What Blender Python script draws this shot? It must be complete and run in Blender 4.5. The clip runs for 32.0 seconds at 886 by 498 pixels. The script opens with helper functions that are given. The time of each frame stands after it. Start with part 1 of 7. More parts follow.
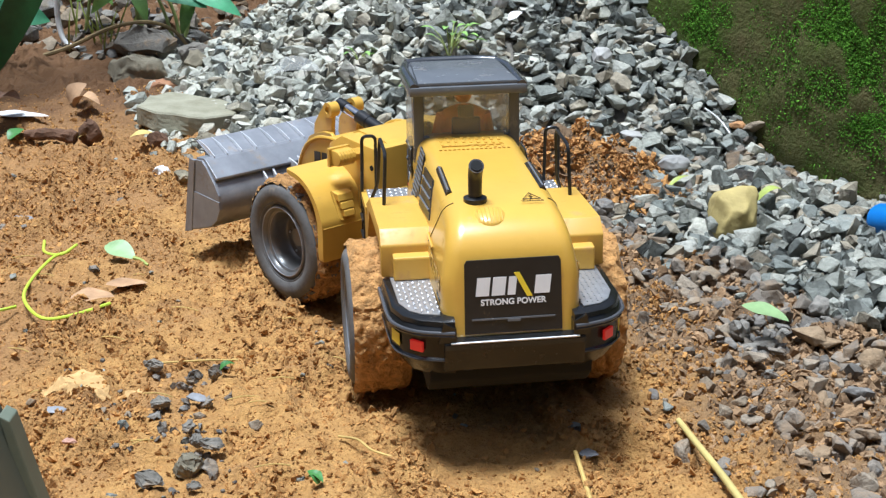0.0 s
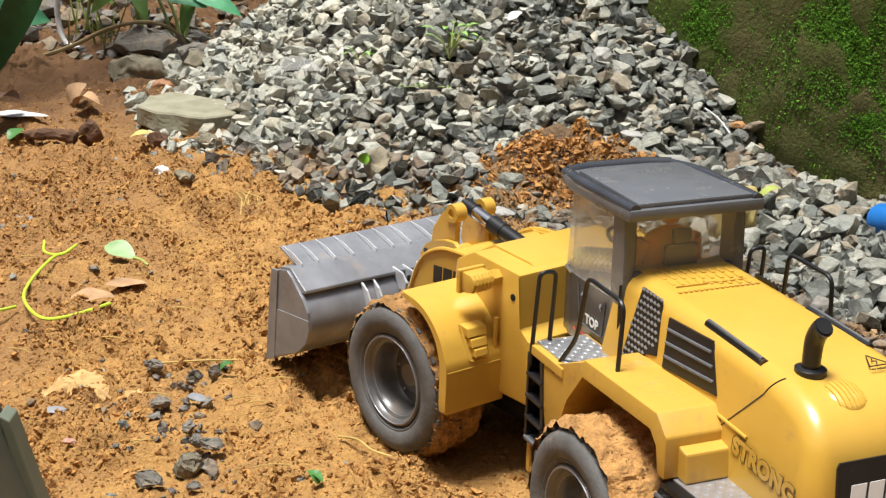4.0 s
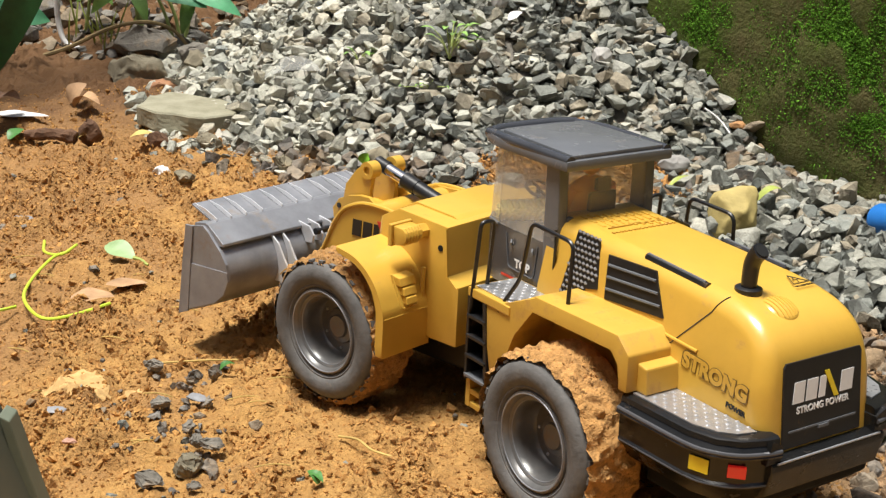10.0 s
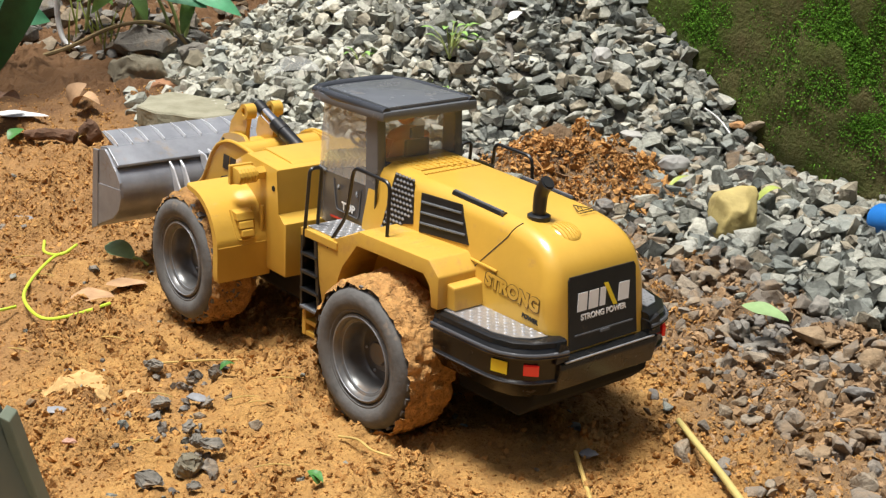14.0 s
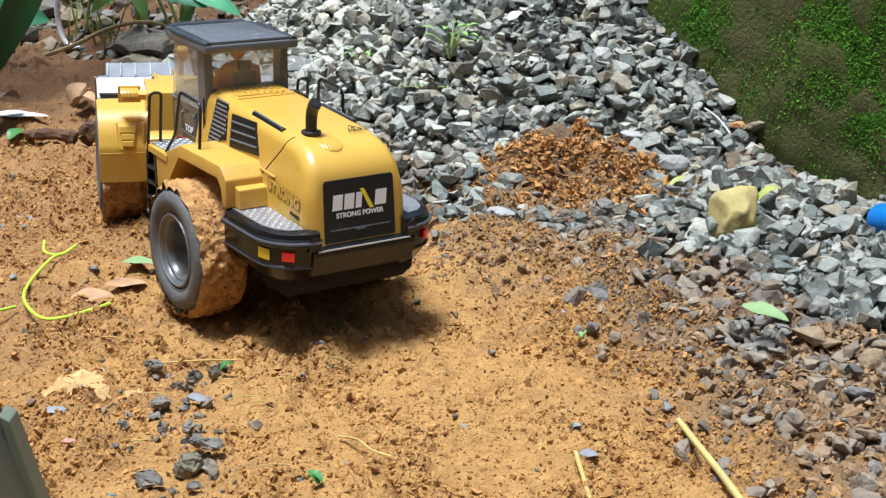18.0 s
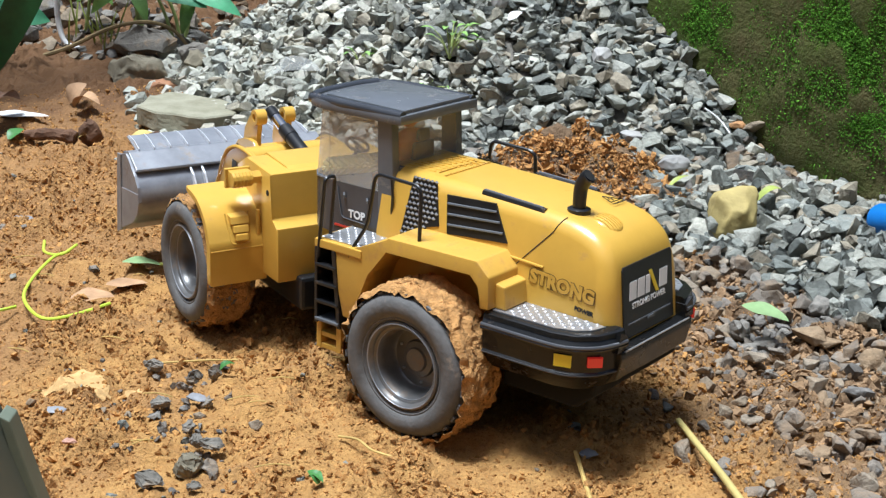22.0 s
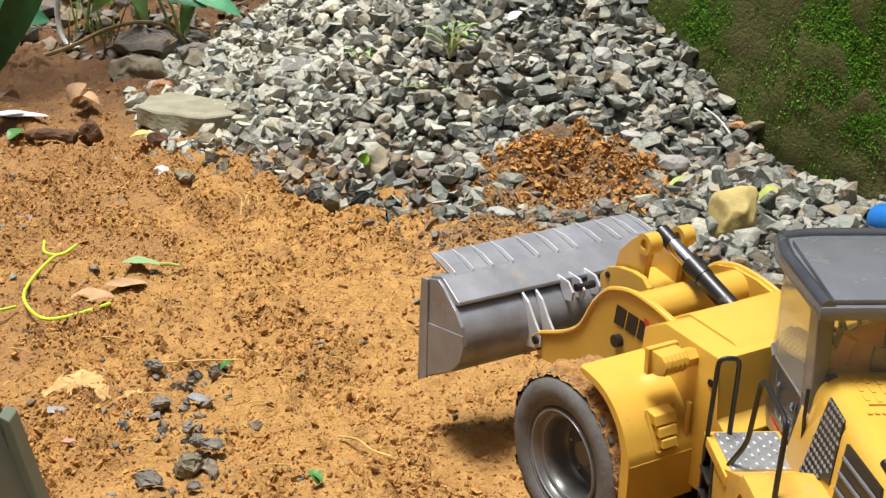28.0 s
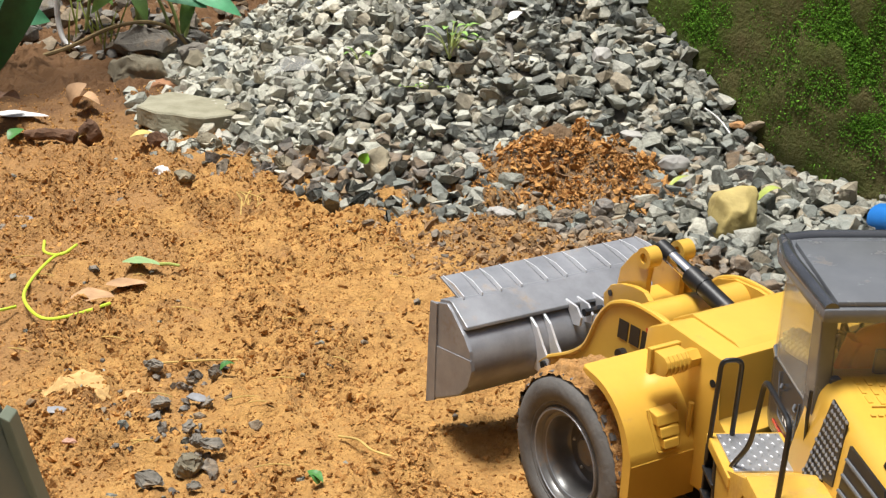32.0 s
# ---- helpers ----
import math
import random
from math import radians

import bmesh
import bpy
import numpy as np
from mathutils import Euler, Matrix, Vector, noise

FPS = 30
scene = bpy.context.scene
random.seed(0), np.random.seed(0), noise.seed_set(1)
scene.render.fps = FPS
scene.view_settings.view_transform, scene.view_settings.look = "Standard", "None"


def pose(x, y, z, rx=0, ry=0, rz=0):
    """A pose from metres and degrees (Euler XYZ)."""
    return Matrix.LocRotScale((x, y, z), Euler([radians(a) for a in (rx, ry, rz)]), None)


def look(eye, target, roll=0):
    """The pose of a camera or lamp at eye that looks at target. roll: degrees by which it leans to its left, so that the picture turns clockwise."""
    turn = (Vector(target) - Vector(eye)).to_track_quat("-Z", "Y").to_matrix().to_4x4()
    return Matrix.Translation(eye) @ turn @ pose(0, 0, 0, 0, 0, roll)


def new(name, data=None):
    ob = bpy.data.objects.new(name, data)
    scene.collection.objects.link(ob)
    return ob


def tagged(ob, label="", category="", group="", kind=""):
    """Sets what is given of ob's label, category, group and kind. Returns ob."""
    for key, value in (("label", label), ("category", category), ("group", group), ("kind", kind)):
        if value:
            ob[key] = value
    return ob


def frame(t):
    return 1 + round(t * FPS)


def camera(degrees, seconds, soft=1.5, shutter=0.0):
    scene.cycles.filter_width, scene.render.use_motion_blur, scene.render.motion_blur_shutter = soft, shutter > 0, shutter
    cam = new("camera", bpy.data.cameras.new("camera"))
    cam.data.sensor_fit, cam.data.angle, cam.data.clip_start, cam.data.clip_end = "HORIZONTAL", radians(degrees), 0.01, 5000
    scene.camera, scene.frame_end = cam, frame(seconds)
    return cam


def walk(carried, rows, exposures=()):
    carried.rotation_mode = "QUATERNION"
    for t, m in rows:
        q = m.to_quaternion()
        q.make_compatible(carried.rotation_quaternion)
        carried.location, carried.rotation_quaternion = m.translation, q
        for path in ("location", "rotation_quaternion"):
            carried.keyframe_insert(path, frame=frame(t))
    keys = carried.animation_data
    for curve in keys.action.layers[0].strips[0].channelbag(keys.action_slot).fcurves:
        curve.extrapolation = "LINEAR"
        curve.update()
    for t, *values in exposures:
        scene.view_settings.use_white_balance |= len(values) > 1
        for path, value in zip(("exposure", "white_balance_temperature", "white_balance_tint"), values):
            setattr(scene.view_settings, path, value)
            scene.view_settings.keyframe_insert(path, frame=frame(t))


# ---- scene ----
# World: metres, ground at z = 0, the camera stands over the origin and looks along +y.
cam = camera(35.534, 32.0, soft=1.3)
CAM = Matrix.Translation((0, 0, 0.4158)) @ pose(0, 0, 0, 90 - 18.981, 0, 0) @ pose(0, 0, 0, 0, 0, 1.955)
walk(cam, [(0.0, CAM), (32.0, CAM)], [(0.0, 0.58, 5350, 6), (1.0, 0.56, 5500, 6), (2.0, 0.54, 5850, 7), (3.0, 0.54, 6100, 8), (6.0, 0.56, 6450, 8), (13.0, 0.55, 6450, 8), (17.0, 0.59, 5450, 6), (19.0, 0.62, 5450, 6), (22.0, 0.60, 5450, 6), (23.0, 0.58, 5550, 6), (24.0, 0.57, 5800, 6), (25.0, 0.56, 6300, 8), (32.0, 0.56, 6350, 8)])

# ---- light: bright overcast sky, soft sun from almost straight above ----
SUN_EL, SUN_AZ = 79.0, 250.0
world = bpy.data.worlds.new("overcast_sky")
scene.world = world
world.use_nodes = True
wn = world.node_tree.nodes
sky = wn.new("ShaderNodeTexSky")
sky.sky_type = "NISHITA"
sky.sun_disc = False
sky.sun_elevation, sky.sun_rotation = radians(SUN_EL), radians(SUN_AZ)
sky.dust_density = 7.0
sky.air_density = 1.0
world.node_tree.links.new(sky.outputs["Color"], wn["Background"].inputs["Color"])
wn["Background"].inputs["Strength"].default_value = 0.053
sun = new("sun", bpy.data.lights.new("sun", "SUN"))
sun.data.energy, sun.data.angle, sun.data.color = 4.3, radians(18), (1.0, 0.97, 0.92)
sun.matrix_world = look((0, 0, 0), (-math.sin(radians(SUN_AZ)) * math.cos(radians(SUN_EL)), -math.cos(radians(SUN_AZ)) * math.cos(radians(SUN_EL)), -math.sin(radians(SUN_EL))))


# ---- materials ----
def mat(name, color, rough=0.5, metal=0.0, var=0.15, scale=60.0, bump=0.2, bscale=None, dirt=None, dirt_amt=0.0, dscale=25.0, coat=0.0, second=None, rnd=0.0, spec=0.5, alpha=None, trans=0.0, island=False, bdist=0.002):
    m = bpy.data.materials.new(name)
    m.use_nodes = True
    nt = m.node_tree
    n, ln = nt.nodes, nt.links
    b = n["Principled BSDF"]
    tc = n.new("ShaderNodeTexCoord")
    t1 = n.new("ShaderNodeTexNoise")
    t1.inputs["Scale"].default_value, t1.inputs["Detail"].default_value, t1.inputs["Roughness"].default_value = scale, 8, 0.65
    ln.new(tc.outputs["Object"], t1.inputs["Vector"])
    r1 = n.new("ShaderNodeValToRGB")
    r1.color_ramp.elements[0].position, r1.color_ramp.elements[1].position = 0.3, 0.7
    c2 = second or tuple(min(1, c * (1 + var)) for c in color)
    c1 = tuple(c * (1 - var) for c in color) if not second else color
    r1.color_ramp.elements[0].color, r1.color_ramp.elements[1].color = (*c1, 1), (*c2, 1)
    ln.new(t1.outputs["Fac"], r1.inputs["Fac"])
    col = r1.outputs["Color"]
    if rnd:
        oi = n.new("ShaderNodeNewGeometry" if island else "ShaderNodeObjectInfo")
        hsv = n.new("ShaderNodeHueSaturation")
        mr = n.new("ShaderNodeMapRange")
        mr.inputs["To Min"].default_value, mr.inputs["To Max"].default_value = 1 - rnd, 1 + rnd
        ln.new(oi.outputs["Random Per Island" if island else "Random"], mr.inputs["Value"])
        ln.new(mr.outputs["Result"], hsv.inputs["Value"])
        ln.new(col, hsv.inputs["Color"])
        col = hsv.outputs["Color"]
    if dirt:
        t2 = n.new("ShaderNodeTexNoise")
        t2.inputs["Scale"].default_value, t2.inputs["Detail"].default_value, t2.inputs["Roughness"].default_value = dscale, 10, 0.7
        ln.new(tc.outputs["Object"], t2.inputs["Vector"])
        r2 = n.new("ShaderNodeValToRGB")
        r2.color_ramp.elements[0].position, r2.color_ramp.elements[1].position = 0.62 - 0.35 * dirt_amt, 0.78 - 0.25 * dirt_amt
        ln.new(t2.outputs["Fac"], r2.inputs["Fac"])
        mx = n.new("ShaderNodeMix")
        mx.data_type = "RGBA"
        ln.new(r2.outputs["Color"], mx.inputs[0])
        ln.new(col, mx.inputs[6])
        mx.inputs[7].default_value = (*dirt, 1)
        col = mx.outputs[2]
        rr = n.new("ShaderNodeMapRange")
        rr.inputs["To Min"].default_value, rr.inputs["To Max"].default_value = rough, 0.95
        ln.new(r2.outputs["Color"], rr.inputs["Value"])
        ln.new(rr.outputs["Result"], b.inputs["Roughness"])
    else:
        b.inputs["Roughness"].default_value = rough
    ln.new(col, b.inputs["Base Color"])
    b.inputs["Metallic"].default_value = metal
    b.inputs["Specular IOR Level"].default_value = spec
    b.inputs["Coat Weight"].default_value = coat
    b.inputs["Coat Roughness"].default_value = 0.15
    if trans:
        b.inputs["Transmission Weight"].default_value = trans
    if alpha is not None:
        b.inputs["Alpha"].default_value = alpha
    if bump:
        t3 = n.new("ShaderNodeTexNoise")
        t3.inputs["Scale"].default_value, t3.inputs["Detail"].default_value, t3.inputs["Roughness"].default_value = bscale or scale * 3, 6, 0.6
        ln.new(tc.outputs["Object"], t3.inputs["Vector"])
        bp = n.new("ShaderNodeBump")
        bp.inputs["Strength"].default_value, bp.inputs["Distance"].default_value = bump, bdist
        ln.new(t3.outputs["Fac"], bp.inputs["Height"])
        ln.new(bp.outputs["Normal"], b.inputs["Normal"])
    return m


SOIL = (0.44, 0.225, 0.070)
M_YELLOW = mat("yellow_plastic", (0.615, 0.365, 0.055), 0.28, var=0.05, scale=40, bump=0.03, bscale=300, coat=0.30, dirt=(0.50, 0.29, 0.09), dirt_amt=0.02, dscale=70)
M_YDUST = mat("dusty_yellow_plastic", (0.57, 0.335, 0.052), 0.42, var=0.05, scale=40, bump=0.03, bscale=400, dirt=(0.46, 0.25, 0.08), dirt_amt=0.25, dscale=60)
M_BLACK = mat("black_plastic", (0.013, 0.013, 0.014), 0.35, var=0.3, bump=0.03, bscale=400, dirt=(0.20, 0.12, 0.05), dirt_amt=0.05, dscale=60)
M_GREY = mat("grey_plastic", (0.125, 0.13, 0.140), 0.27, var=0.1, bump=0.03, bscale=400, dirt=(0.22, 0.17, 0.12), dirt_amt=0.06, dscale=50)
M_RIM = mat("dark_rim_plastic", (0.150, 0.146, 0.142), 0.33, metal=0.35, var=0.2, bump=0.03, dirt=(0.25, 0.16, 0.09), dirt_amt=0.25, dscale=60)
M_BUCKET = mat("scuffed_grey_metal", (0.27, 0.275, 0.295), 0.42, metal=0.40, var=0.22, scale=35, bump=0.08, bscale=250, dirt=(0.30, 0.22, 0.14), dirt_amt=0.06, dscale=30)
M_SILVER = mat("bare_silver_edge", (0.74, 0.74, 0.76), 0.28, metal=0.4, var=0.1, scale=80, bump=0.05)
M_RUBBER = mat("dusty_rubber", (0.118, 0.113, 0.108), 0.75, var=0.28, scale=70, bump=0.3, bscale=300, dirt=(0.32, 0.24, 0.16), dirt_amt=0.08, dscale=45)
M_BROWNINK = mat("dark_brown_print", (0.13, 0.075, 0.014), 0.5, var=0.1, bump=0.0)
M_CHROME = mat("chrome", (0.75, 0.75, 0.76), 0.12, metal=1.0, var=0.05, bump=0.0)
M_TREAD = mat("silver_tread_plate", (0.48, 0.48, 0.49), 0.35, metal=0.7, var=0.15, scale=120, bump=0.1)
M_MUD = mat("caked_mud", (0.42, 0.22, 0.070), 0.92, var=0.4, scale=150, bump=1.0, bscale=450, bdist=0.003, rnd=0.25, island=True)
# milky tint: dust, and the windows' beige reflection held in the colour
M_GLASS = mat("dusty_window_with_sheen", (0.80, 0.77, 0.71), 0.08, var=0.2, scale=25, bump=0.05, bscale=30, alpha=0.27, spec=0.9)
M_SMOKE = mat("smoky_plastic", (0.07, 0.07, 0.075), 0.25, var=0.1, bump=0.02)
M_WHITE = mat("white_print", (0.8, 0.8, 0.8), 0.4, var=0.05, bump=0.0)
M_RED = mat("red_print", (0.6, 0.05, 0.03), 0.35, var=0.1, bump=0.0)
M_LABEL = mat("yellow_sticker", (0.85, 0.65, 0.03), 0.4, var=0.08, bump=0.0)
M_ORANGE = mat("orange_vest_plastic", (0.85, 0.27, 0.05), 0.6, var=0.15, bump=0.1)


def stone_mat(name, colors, island, rough=0.85, dirt=(0.36, 0.30, 0.23), dirt_amt=0.12):
    """Broken stone: each piece takes one of the colours by chance, with mineral grain and dust."""
    m = mat(name, (0.60, 0.60, 0.60), rough, second=(1.06, 1.06, 1.06), scale=170, bump=1.0, bscale=190, bdist=0.003, dirt=dirt, dirt_amt=dirt_amt, dscale=22)
    n, ln = m.node_tree.nodes, m.node_tree.links
    src = n.new("ShaderNodeNewGeometry" if island else "ShaderNodeObjectInfo")
    ramp = n.new("ShaderNodeValToRGB")
    ramp.color_ramp.interpolation = "CONSTANT"
    els = ramp.color_ramp.elements
    while len(els) < len(colors):
        els.new(0.5)
    for i, c in enumerate(colors):
        els[i].position, els[i].color = i / len(colors), (*c, 1)
    ln.new(src.outputs["Random Per Island" if island else "Random"], ramp.inputs["Fac"])
    grain = next(x for x in n if x.bl_idname == "ShaderNodeValToRGB" and x != ramp)
    mul = n.new("ShaderNodeMix")
    mul.data_type, mul.blend_type = "RGBA", "MULTIPLY"
    mul.inputs[0].default_value = 1.0
    out = [l.to_socket for l in grain.outputs["Color"].links]
    ln.new(grain.outputs["Color"], mul.inputs[6])
    ln.new(ramp.outputs["Color"], mul.inputs[7])
    for sock in out:
        ln.new(mul.outputs[2], sock)
    worn = n.new("ShaderNodeBevel")
    worn.samples = 3
    worn.inputs["Radius"].default_value = 0.0016
    ln.new(worn.outputs["Normal"], next(x for x in n if x.bl_idname == "ShaderNodeBump").inputs["Normal"])
    if not island:
        spot = n.new("ShaderNodeNewGeometry")
        for tex in [x for x in n if x.bl_idname == "ShaderNodeTexNoise"]:
            ln.new(spot.outputs["Position"], tex.inputs["Vector"])
    return m


GREYS = [(0.15, 0.155, 0.14), (0.26, 0.265, 0.24), (0.36, 0.36, 0.32), (0.44, 0.43, 0.385), (0.52, 0.50, 0.44), (0.20, 0.215, 0.20), (0.31, 0.31, 0.275), (0.40, 0.39, 0.345), (0.33, 0.275, 0.20), (0.12, 0.13, 0.12), (0.48, 0.47, 0.43), (0.28, 0.295, 0.28), (0.42, 0.36, 0.27), (0.23, 0.24, 0.22)]
GREYS = [(0.045 + 0.84 * r, 0.045 + 0.84 * g, 0.042 + 0.78 * b) for r, g, b in GREYS]
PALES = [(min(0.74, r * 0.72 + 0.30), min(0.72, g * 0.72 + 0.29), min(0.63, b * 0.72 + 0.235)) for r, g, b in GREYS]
EARTHY = [(0.02 + r * 0.86, 0.018 + g * 0.83, 0.017 + b * 0.76) for r, g, b in ((0.20, 0.175, 0.15), (0.27, 0.235, 0.20), (0.31, 0.25, 0.18), (0.36, 0.26, 0.16), (0.15, 0.14, 0.13), (0.30, 0.285, 0.265), (0.22, 0.185, 0.15), (0.38, 0.32, 0.25), (0.25, 0.24, 0.235))]
M_DARKSOIL = mat("damp_dark_soil", (0.275, 0.172, 0.088), 0.95, var=0.35, scale=90, bump=0.9, bscale=420, rnd=0.35, island=True)
M_STONE = stone_mat("grey_gravel", GREYS, True, 0.8)
M_STONE1 = stone_mat("grey_gravel_stone", GREYS, False)
M_PALESTONE = stone_mat("pale_grey_gravel", PALES, True, 0.9, (0.55, 0.50, 0.43), 0.2)
M_DARKSTONE = stone_mat("damp_earthy_gravel", EARTHY, True, 0.92, (0.28, 0.185, 0.10), 0.38)
M_CHIP = stone_mat("stone_chip", EARTHY[:4] + GREYS[1:3], True)
M_BROKEN = stone_mat("broken_dark_rock", EARTHY[:2] + EARTHY[4:7] + EARTHY[8:], True, 0.85, (0.36, 0.23, 0.11), 0.2)
M_RUBBLE = stone_mat("bank_rubble", EARTHY, True, 0.9, (0.20, 0.16, 0.10), 0.3)
M_LUMP = mat("moist_soil_clod", (0.45, 0.225, 0.066), 0.92, var=0.35, scale=90, bump=1.0, bscale=420, rnd=0.16, island=True)
M_SLAB = mat("weathered_concrete", (0.20, 0.185, 0.12), 0.92, second=(0.33, 0.31, 0.225), scale=30, bump=0.7, bscale=140, dirt=(0.30, 0.22, 0.12), dirt_amt=0.15, dscale=18)
M_PEBBLE = mat("smooth_pebble", (0.36, 0.345, 0.32), 0.75, var=0.15, scale=40, bump=0.2, bscale=200, rnd=0.25)
M_ORANGEST = mat("orange_brown_stone", (0.42, 0.22, 0.09), 0.8, var=0.25, scale=50, bump=0.4, bscale=200)
M_SLATE = mat("slate_chip", (0.25, 0.25, 0.26), 0.7, var=0.2, scale=60, bump=0.3, bscale=200, rnd=0.2)
M_DARKROCK = mat("dark_rough_rock", (0.185, 0.165, 0.135), 0.85, var=0.4, scale=70, bump=0.9, bscale=250, rnd=0.2, dirt=(0.28, 0.17, 0.08), dirt_amt=0.18, dscale=35)
M_PINK = mat("salmon_brick", (0.46, 0.26, 0.19), 0.85, var=0.2, scale=60, bump=0.4)
M_BRICK = mat("brown_brick", (0.34, 0.17, 0.085), 0.88, var=0.25, scale=60, bump=0.5)
M_BROWNCLOD = mat("dark_brown_wood_and_earth", (0.11, 0.055, 0.028), 0.9, var=0.4, scale=70, bump=0.8, bscale=220)
M_SAND = mat("pale_sandy_crust", (0.52, 0.33, 0.13), 0.92, var=0.2, scale=60, bump=0.5, bscale=260)
M_GRASS = mat("yellow_green_grass", (0.33, 0.38, 0.08), 0.5, var=0.2, scale=60, bump=0.1)
M_BAMBOO = mat("yellow_bamboo", (0.50, 0.40, 0.14), 0.5, var=0.2, scale=30, bump=0.2)
M_YLEAF = mat("yellowed_leaf", (0.58, 0.43, 0.13), 0.75, var=0.25, scale=60, bump=0.4)
M_PALELEAF = mat("pale_green_leaf", (0.25, 0.36, 0.16), 0.5, var=0.2, scale=60, bump=0.2)
M_MOSSLEAF = mat("lime_moss", (0.22, 0.46, 0.03), 0.8, var=0.3, scale=90, bump=0.4)
M_WEEDLEAF = mat("fresh_green_leaf", (0.21, 0.37, 0.085), 0.45, var=0.3, scale=60, bump=0.2, rnd=0.3)
M_BLUELEAF = mat("blue_green_leaf", (0.085, 0.29, 0.14), 0.4, var=0.25, scale=40, bump=0.2, rnd=0.25)
M_DARKLEAF = mat("dark_green_leaf", (0.022, 0.095, 0.026), 0.4, var=0.25, scale=40, bump=0.2)
M_TWIGBROWN = mat("brown_twig", (0.20, 0.14, 0.06), 0.85, var=0.3, scale=80, bump=0.4)
M_FILM = mat("grey_plastic_film", (0.55, 0.55, 0.52), 0.3, var=0.15, scale=40, bump=0.5, alpha=0.3)
M_OLIVELIGHT = mat("pale_olive_plastic", (0.16, 0.18, 0.13), 0.5, var=0.12, scale=40, bump=0.05)
M_SOIL = mat("orange_brown_soil", (0.33, 0.165, 0.045), 0.95, second=(0.54, 0.305, 0.092), scale=75, bump=1.0, bscale=330, bdist=0.004, dirt=(0.26, 0.135, 0.050), dirt_amt=0.22, dscale=13)
# the soil darkens towards the wall: damp, with shade put into the colour
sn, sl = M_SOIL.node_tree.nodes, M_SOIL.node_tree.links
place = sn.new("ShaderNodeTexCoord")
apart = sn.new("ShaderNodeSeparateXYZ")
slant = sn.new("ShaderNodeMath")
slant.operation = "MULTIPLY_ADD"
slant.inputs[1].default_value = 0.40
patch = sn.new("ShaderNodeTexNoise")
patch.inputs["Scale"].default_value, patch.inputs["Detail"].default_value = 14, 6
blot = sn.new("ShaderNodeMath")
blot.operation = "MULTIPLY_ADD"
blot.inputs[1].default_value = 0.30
wet_shade = sn.new("ShaderNodeMapRange")
wet_shade.inputs["From Min"].default_value, wet_shade.inputs["From Max"].default_value = 0.62, 0.77
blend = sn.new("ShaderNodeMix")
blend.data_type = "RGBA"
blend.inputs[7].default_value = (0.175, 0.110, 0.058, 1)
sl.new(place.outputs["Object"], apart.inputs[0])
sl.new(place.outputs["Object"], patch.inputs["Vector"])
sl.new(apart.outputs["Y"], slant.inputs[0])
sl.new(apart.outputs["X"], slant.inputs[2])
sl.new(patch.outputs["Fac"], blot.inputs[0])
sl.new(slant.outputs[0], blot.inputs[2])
sl.new(blot.outputs[0], wet_shade.inputs["Value"])
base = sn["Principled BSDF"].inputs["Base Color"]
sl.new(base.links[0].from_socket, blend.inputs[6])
sl.new(wet_shade.outputs["Result"], blend.inputs[0])
sl.new(blend.outputs[2], base)
# and browner away from the driven ground, on the other side
brown = sn.new("ShaderNodeMapRange")
brown.inputs["From Min"].default_value, brown.inputs["From Max"].default_value = 0.20, 0.02
brown.inputs["To Max"].default_value = 0.75
spread = sn.new("ShaderNodeMath")
spread.operation = "MULTIPLY_ADD"
spread.inputs[1].default_value = 0.75
earth = sn.new("ShaderNodeMix")
earth.data_type = "RGBA"
earth.inputs[7].default_value = (0.315, 0.165, 0.060, 1)
sl.new(patch.outputs["Fac"], spread.inputs[0])
sl.new(apart.outputs["X"], spread.inputs[2])
sl.new(spread.outputs[0], brown.inputs["Value"])
sl.new(blend.outputs[2], earth.inputs[6])
sl.new(brown.outputs["Result"], earth.inputs[0])
# the bank's soil darkens with depth: the plants' shade painted into its colour
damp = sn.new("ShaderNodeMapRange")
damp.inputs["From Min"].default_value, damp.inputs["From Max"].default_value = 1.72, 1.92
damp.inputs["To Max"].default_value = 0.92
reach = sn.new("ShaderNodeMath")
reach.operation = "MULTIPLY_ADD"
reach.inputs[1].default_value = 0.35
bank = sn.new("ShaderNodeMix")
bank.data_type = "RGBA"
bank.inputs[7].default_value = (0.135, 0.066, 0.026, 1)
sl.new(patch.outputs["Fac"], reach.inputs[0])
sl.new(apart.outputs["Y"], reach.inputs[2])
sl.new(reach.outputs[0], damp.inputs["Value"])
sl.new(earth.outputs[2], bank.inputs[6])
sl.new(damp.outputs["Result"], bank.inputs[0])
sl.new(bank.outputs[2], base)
M_CLOD = mat("soil_clod", (0.415, 0.215, 0.062), 0.95, var=0.3, scale=90, bump=1.0, bscale=420, rnd=0.20, island=True)
M_MOUND = mat("dark_earth_under_gravel", (0.16, 0.145, 0.12), 0.95, var=0.4, scale=60, bump=0.9, bscale=200)
M_WALL = mat("mossy_concrete", (0.135, 0.104, 0.046), 0.95, second=(0.078, 0.078, 0.026), scale=55, bump=1.0, bscale=210, bdist=0.004, spec=0.2)
# a green film of algae in soft patches over the concrete, with specks of moss and dark pits
wn2, wl2 = M_WALL.node_tree.nodes, M_WALL.node_tree.links
at = wn2.new("ShaderNodeTexCoord")
algae = wn2.new("ShaderNodeTexNoise")
algae.inputs["Scale"].default_value, algae.inputs["Detail"].default_value, algae.inputs["Roughness"].default_value = 6.5, 7, 0.62
film = wn2.new("ShaderNodeMapRange")
film.inputs["From Min"].default_value, film.inputs["From Max"].default_value = 0.36, 0.60
green = wn2.new("ShaderNodeMix")
green.data_type = "RGBA"
green.inputs[7].default_value = (0.070, 0.092, 0.018, 1)
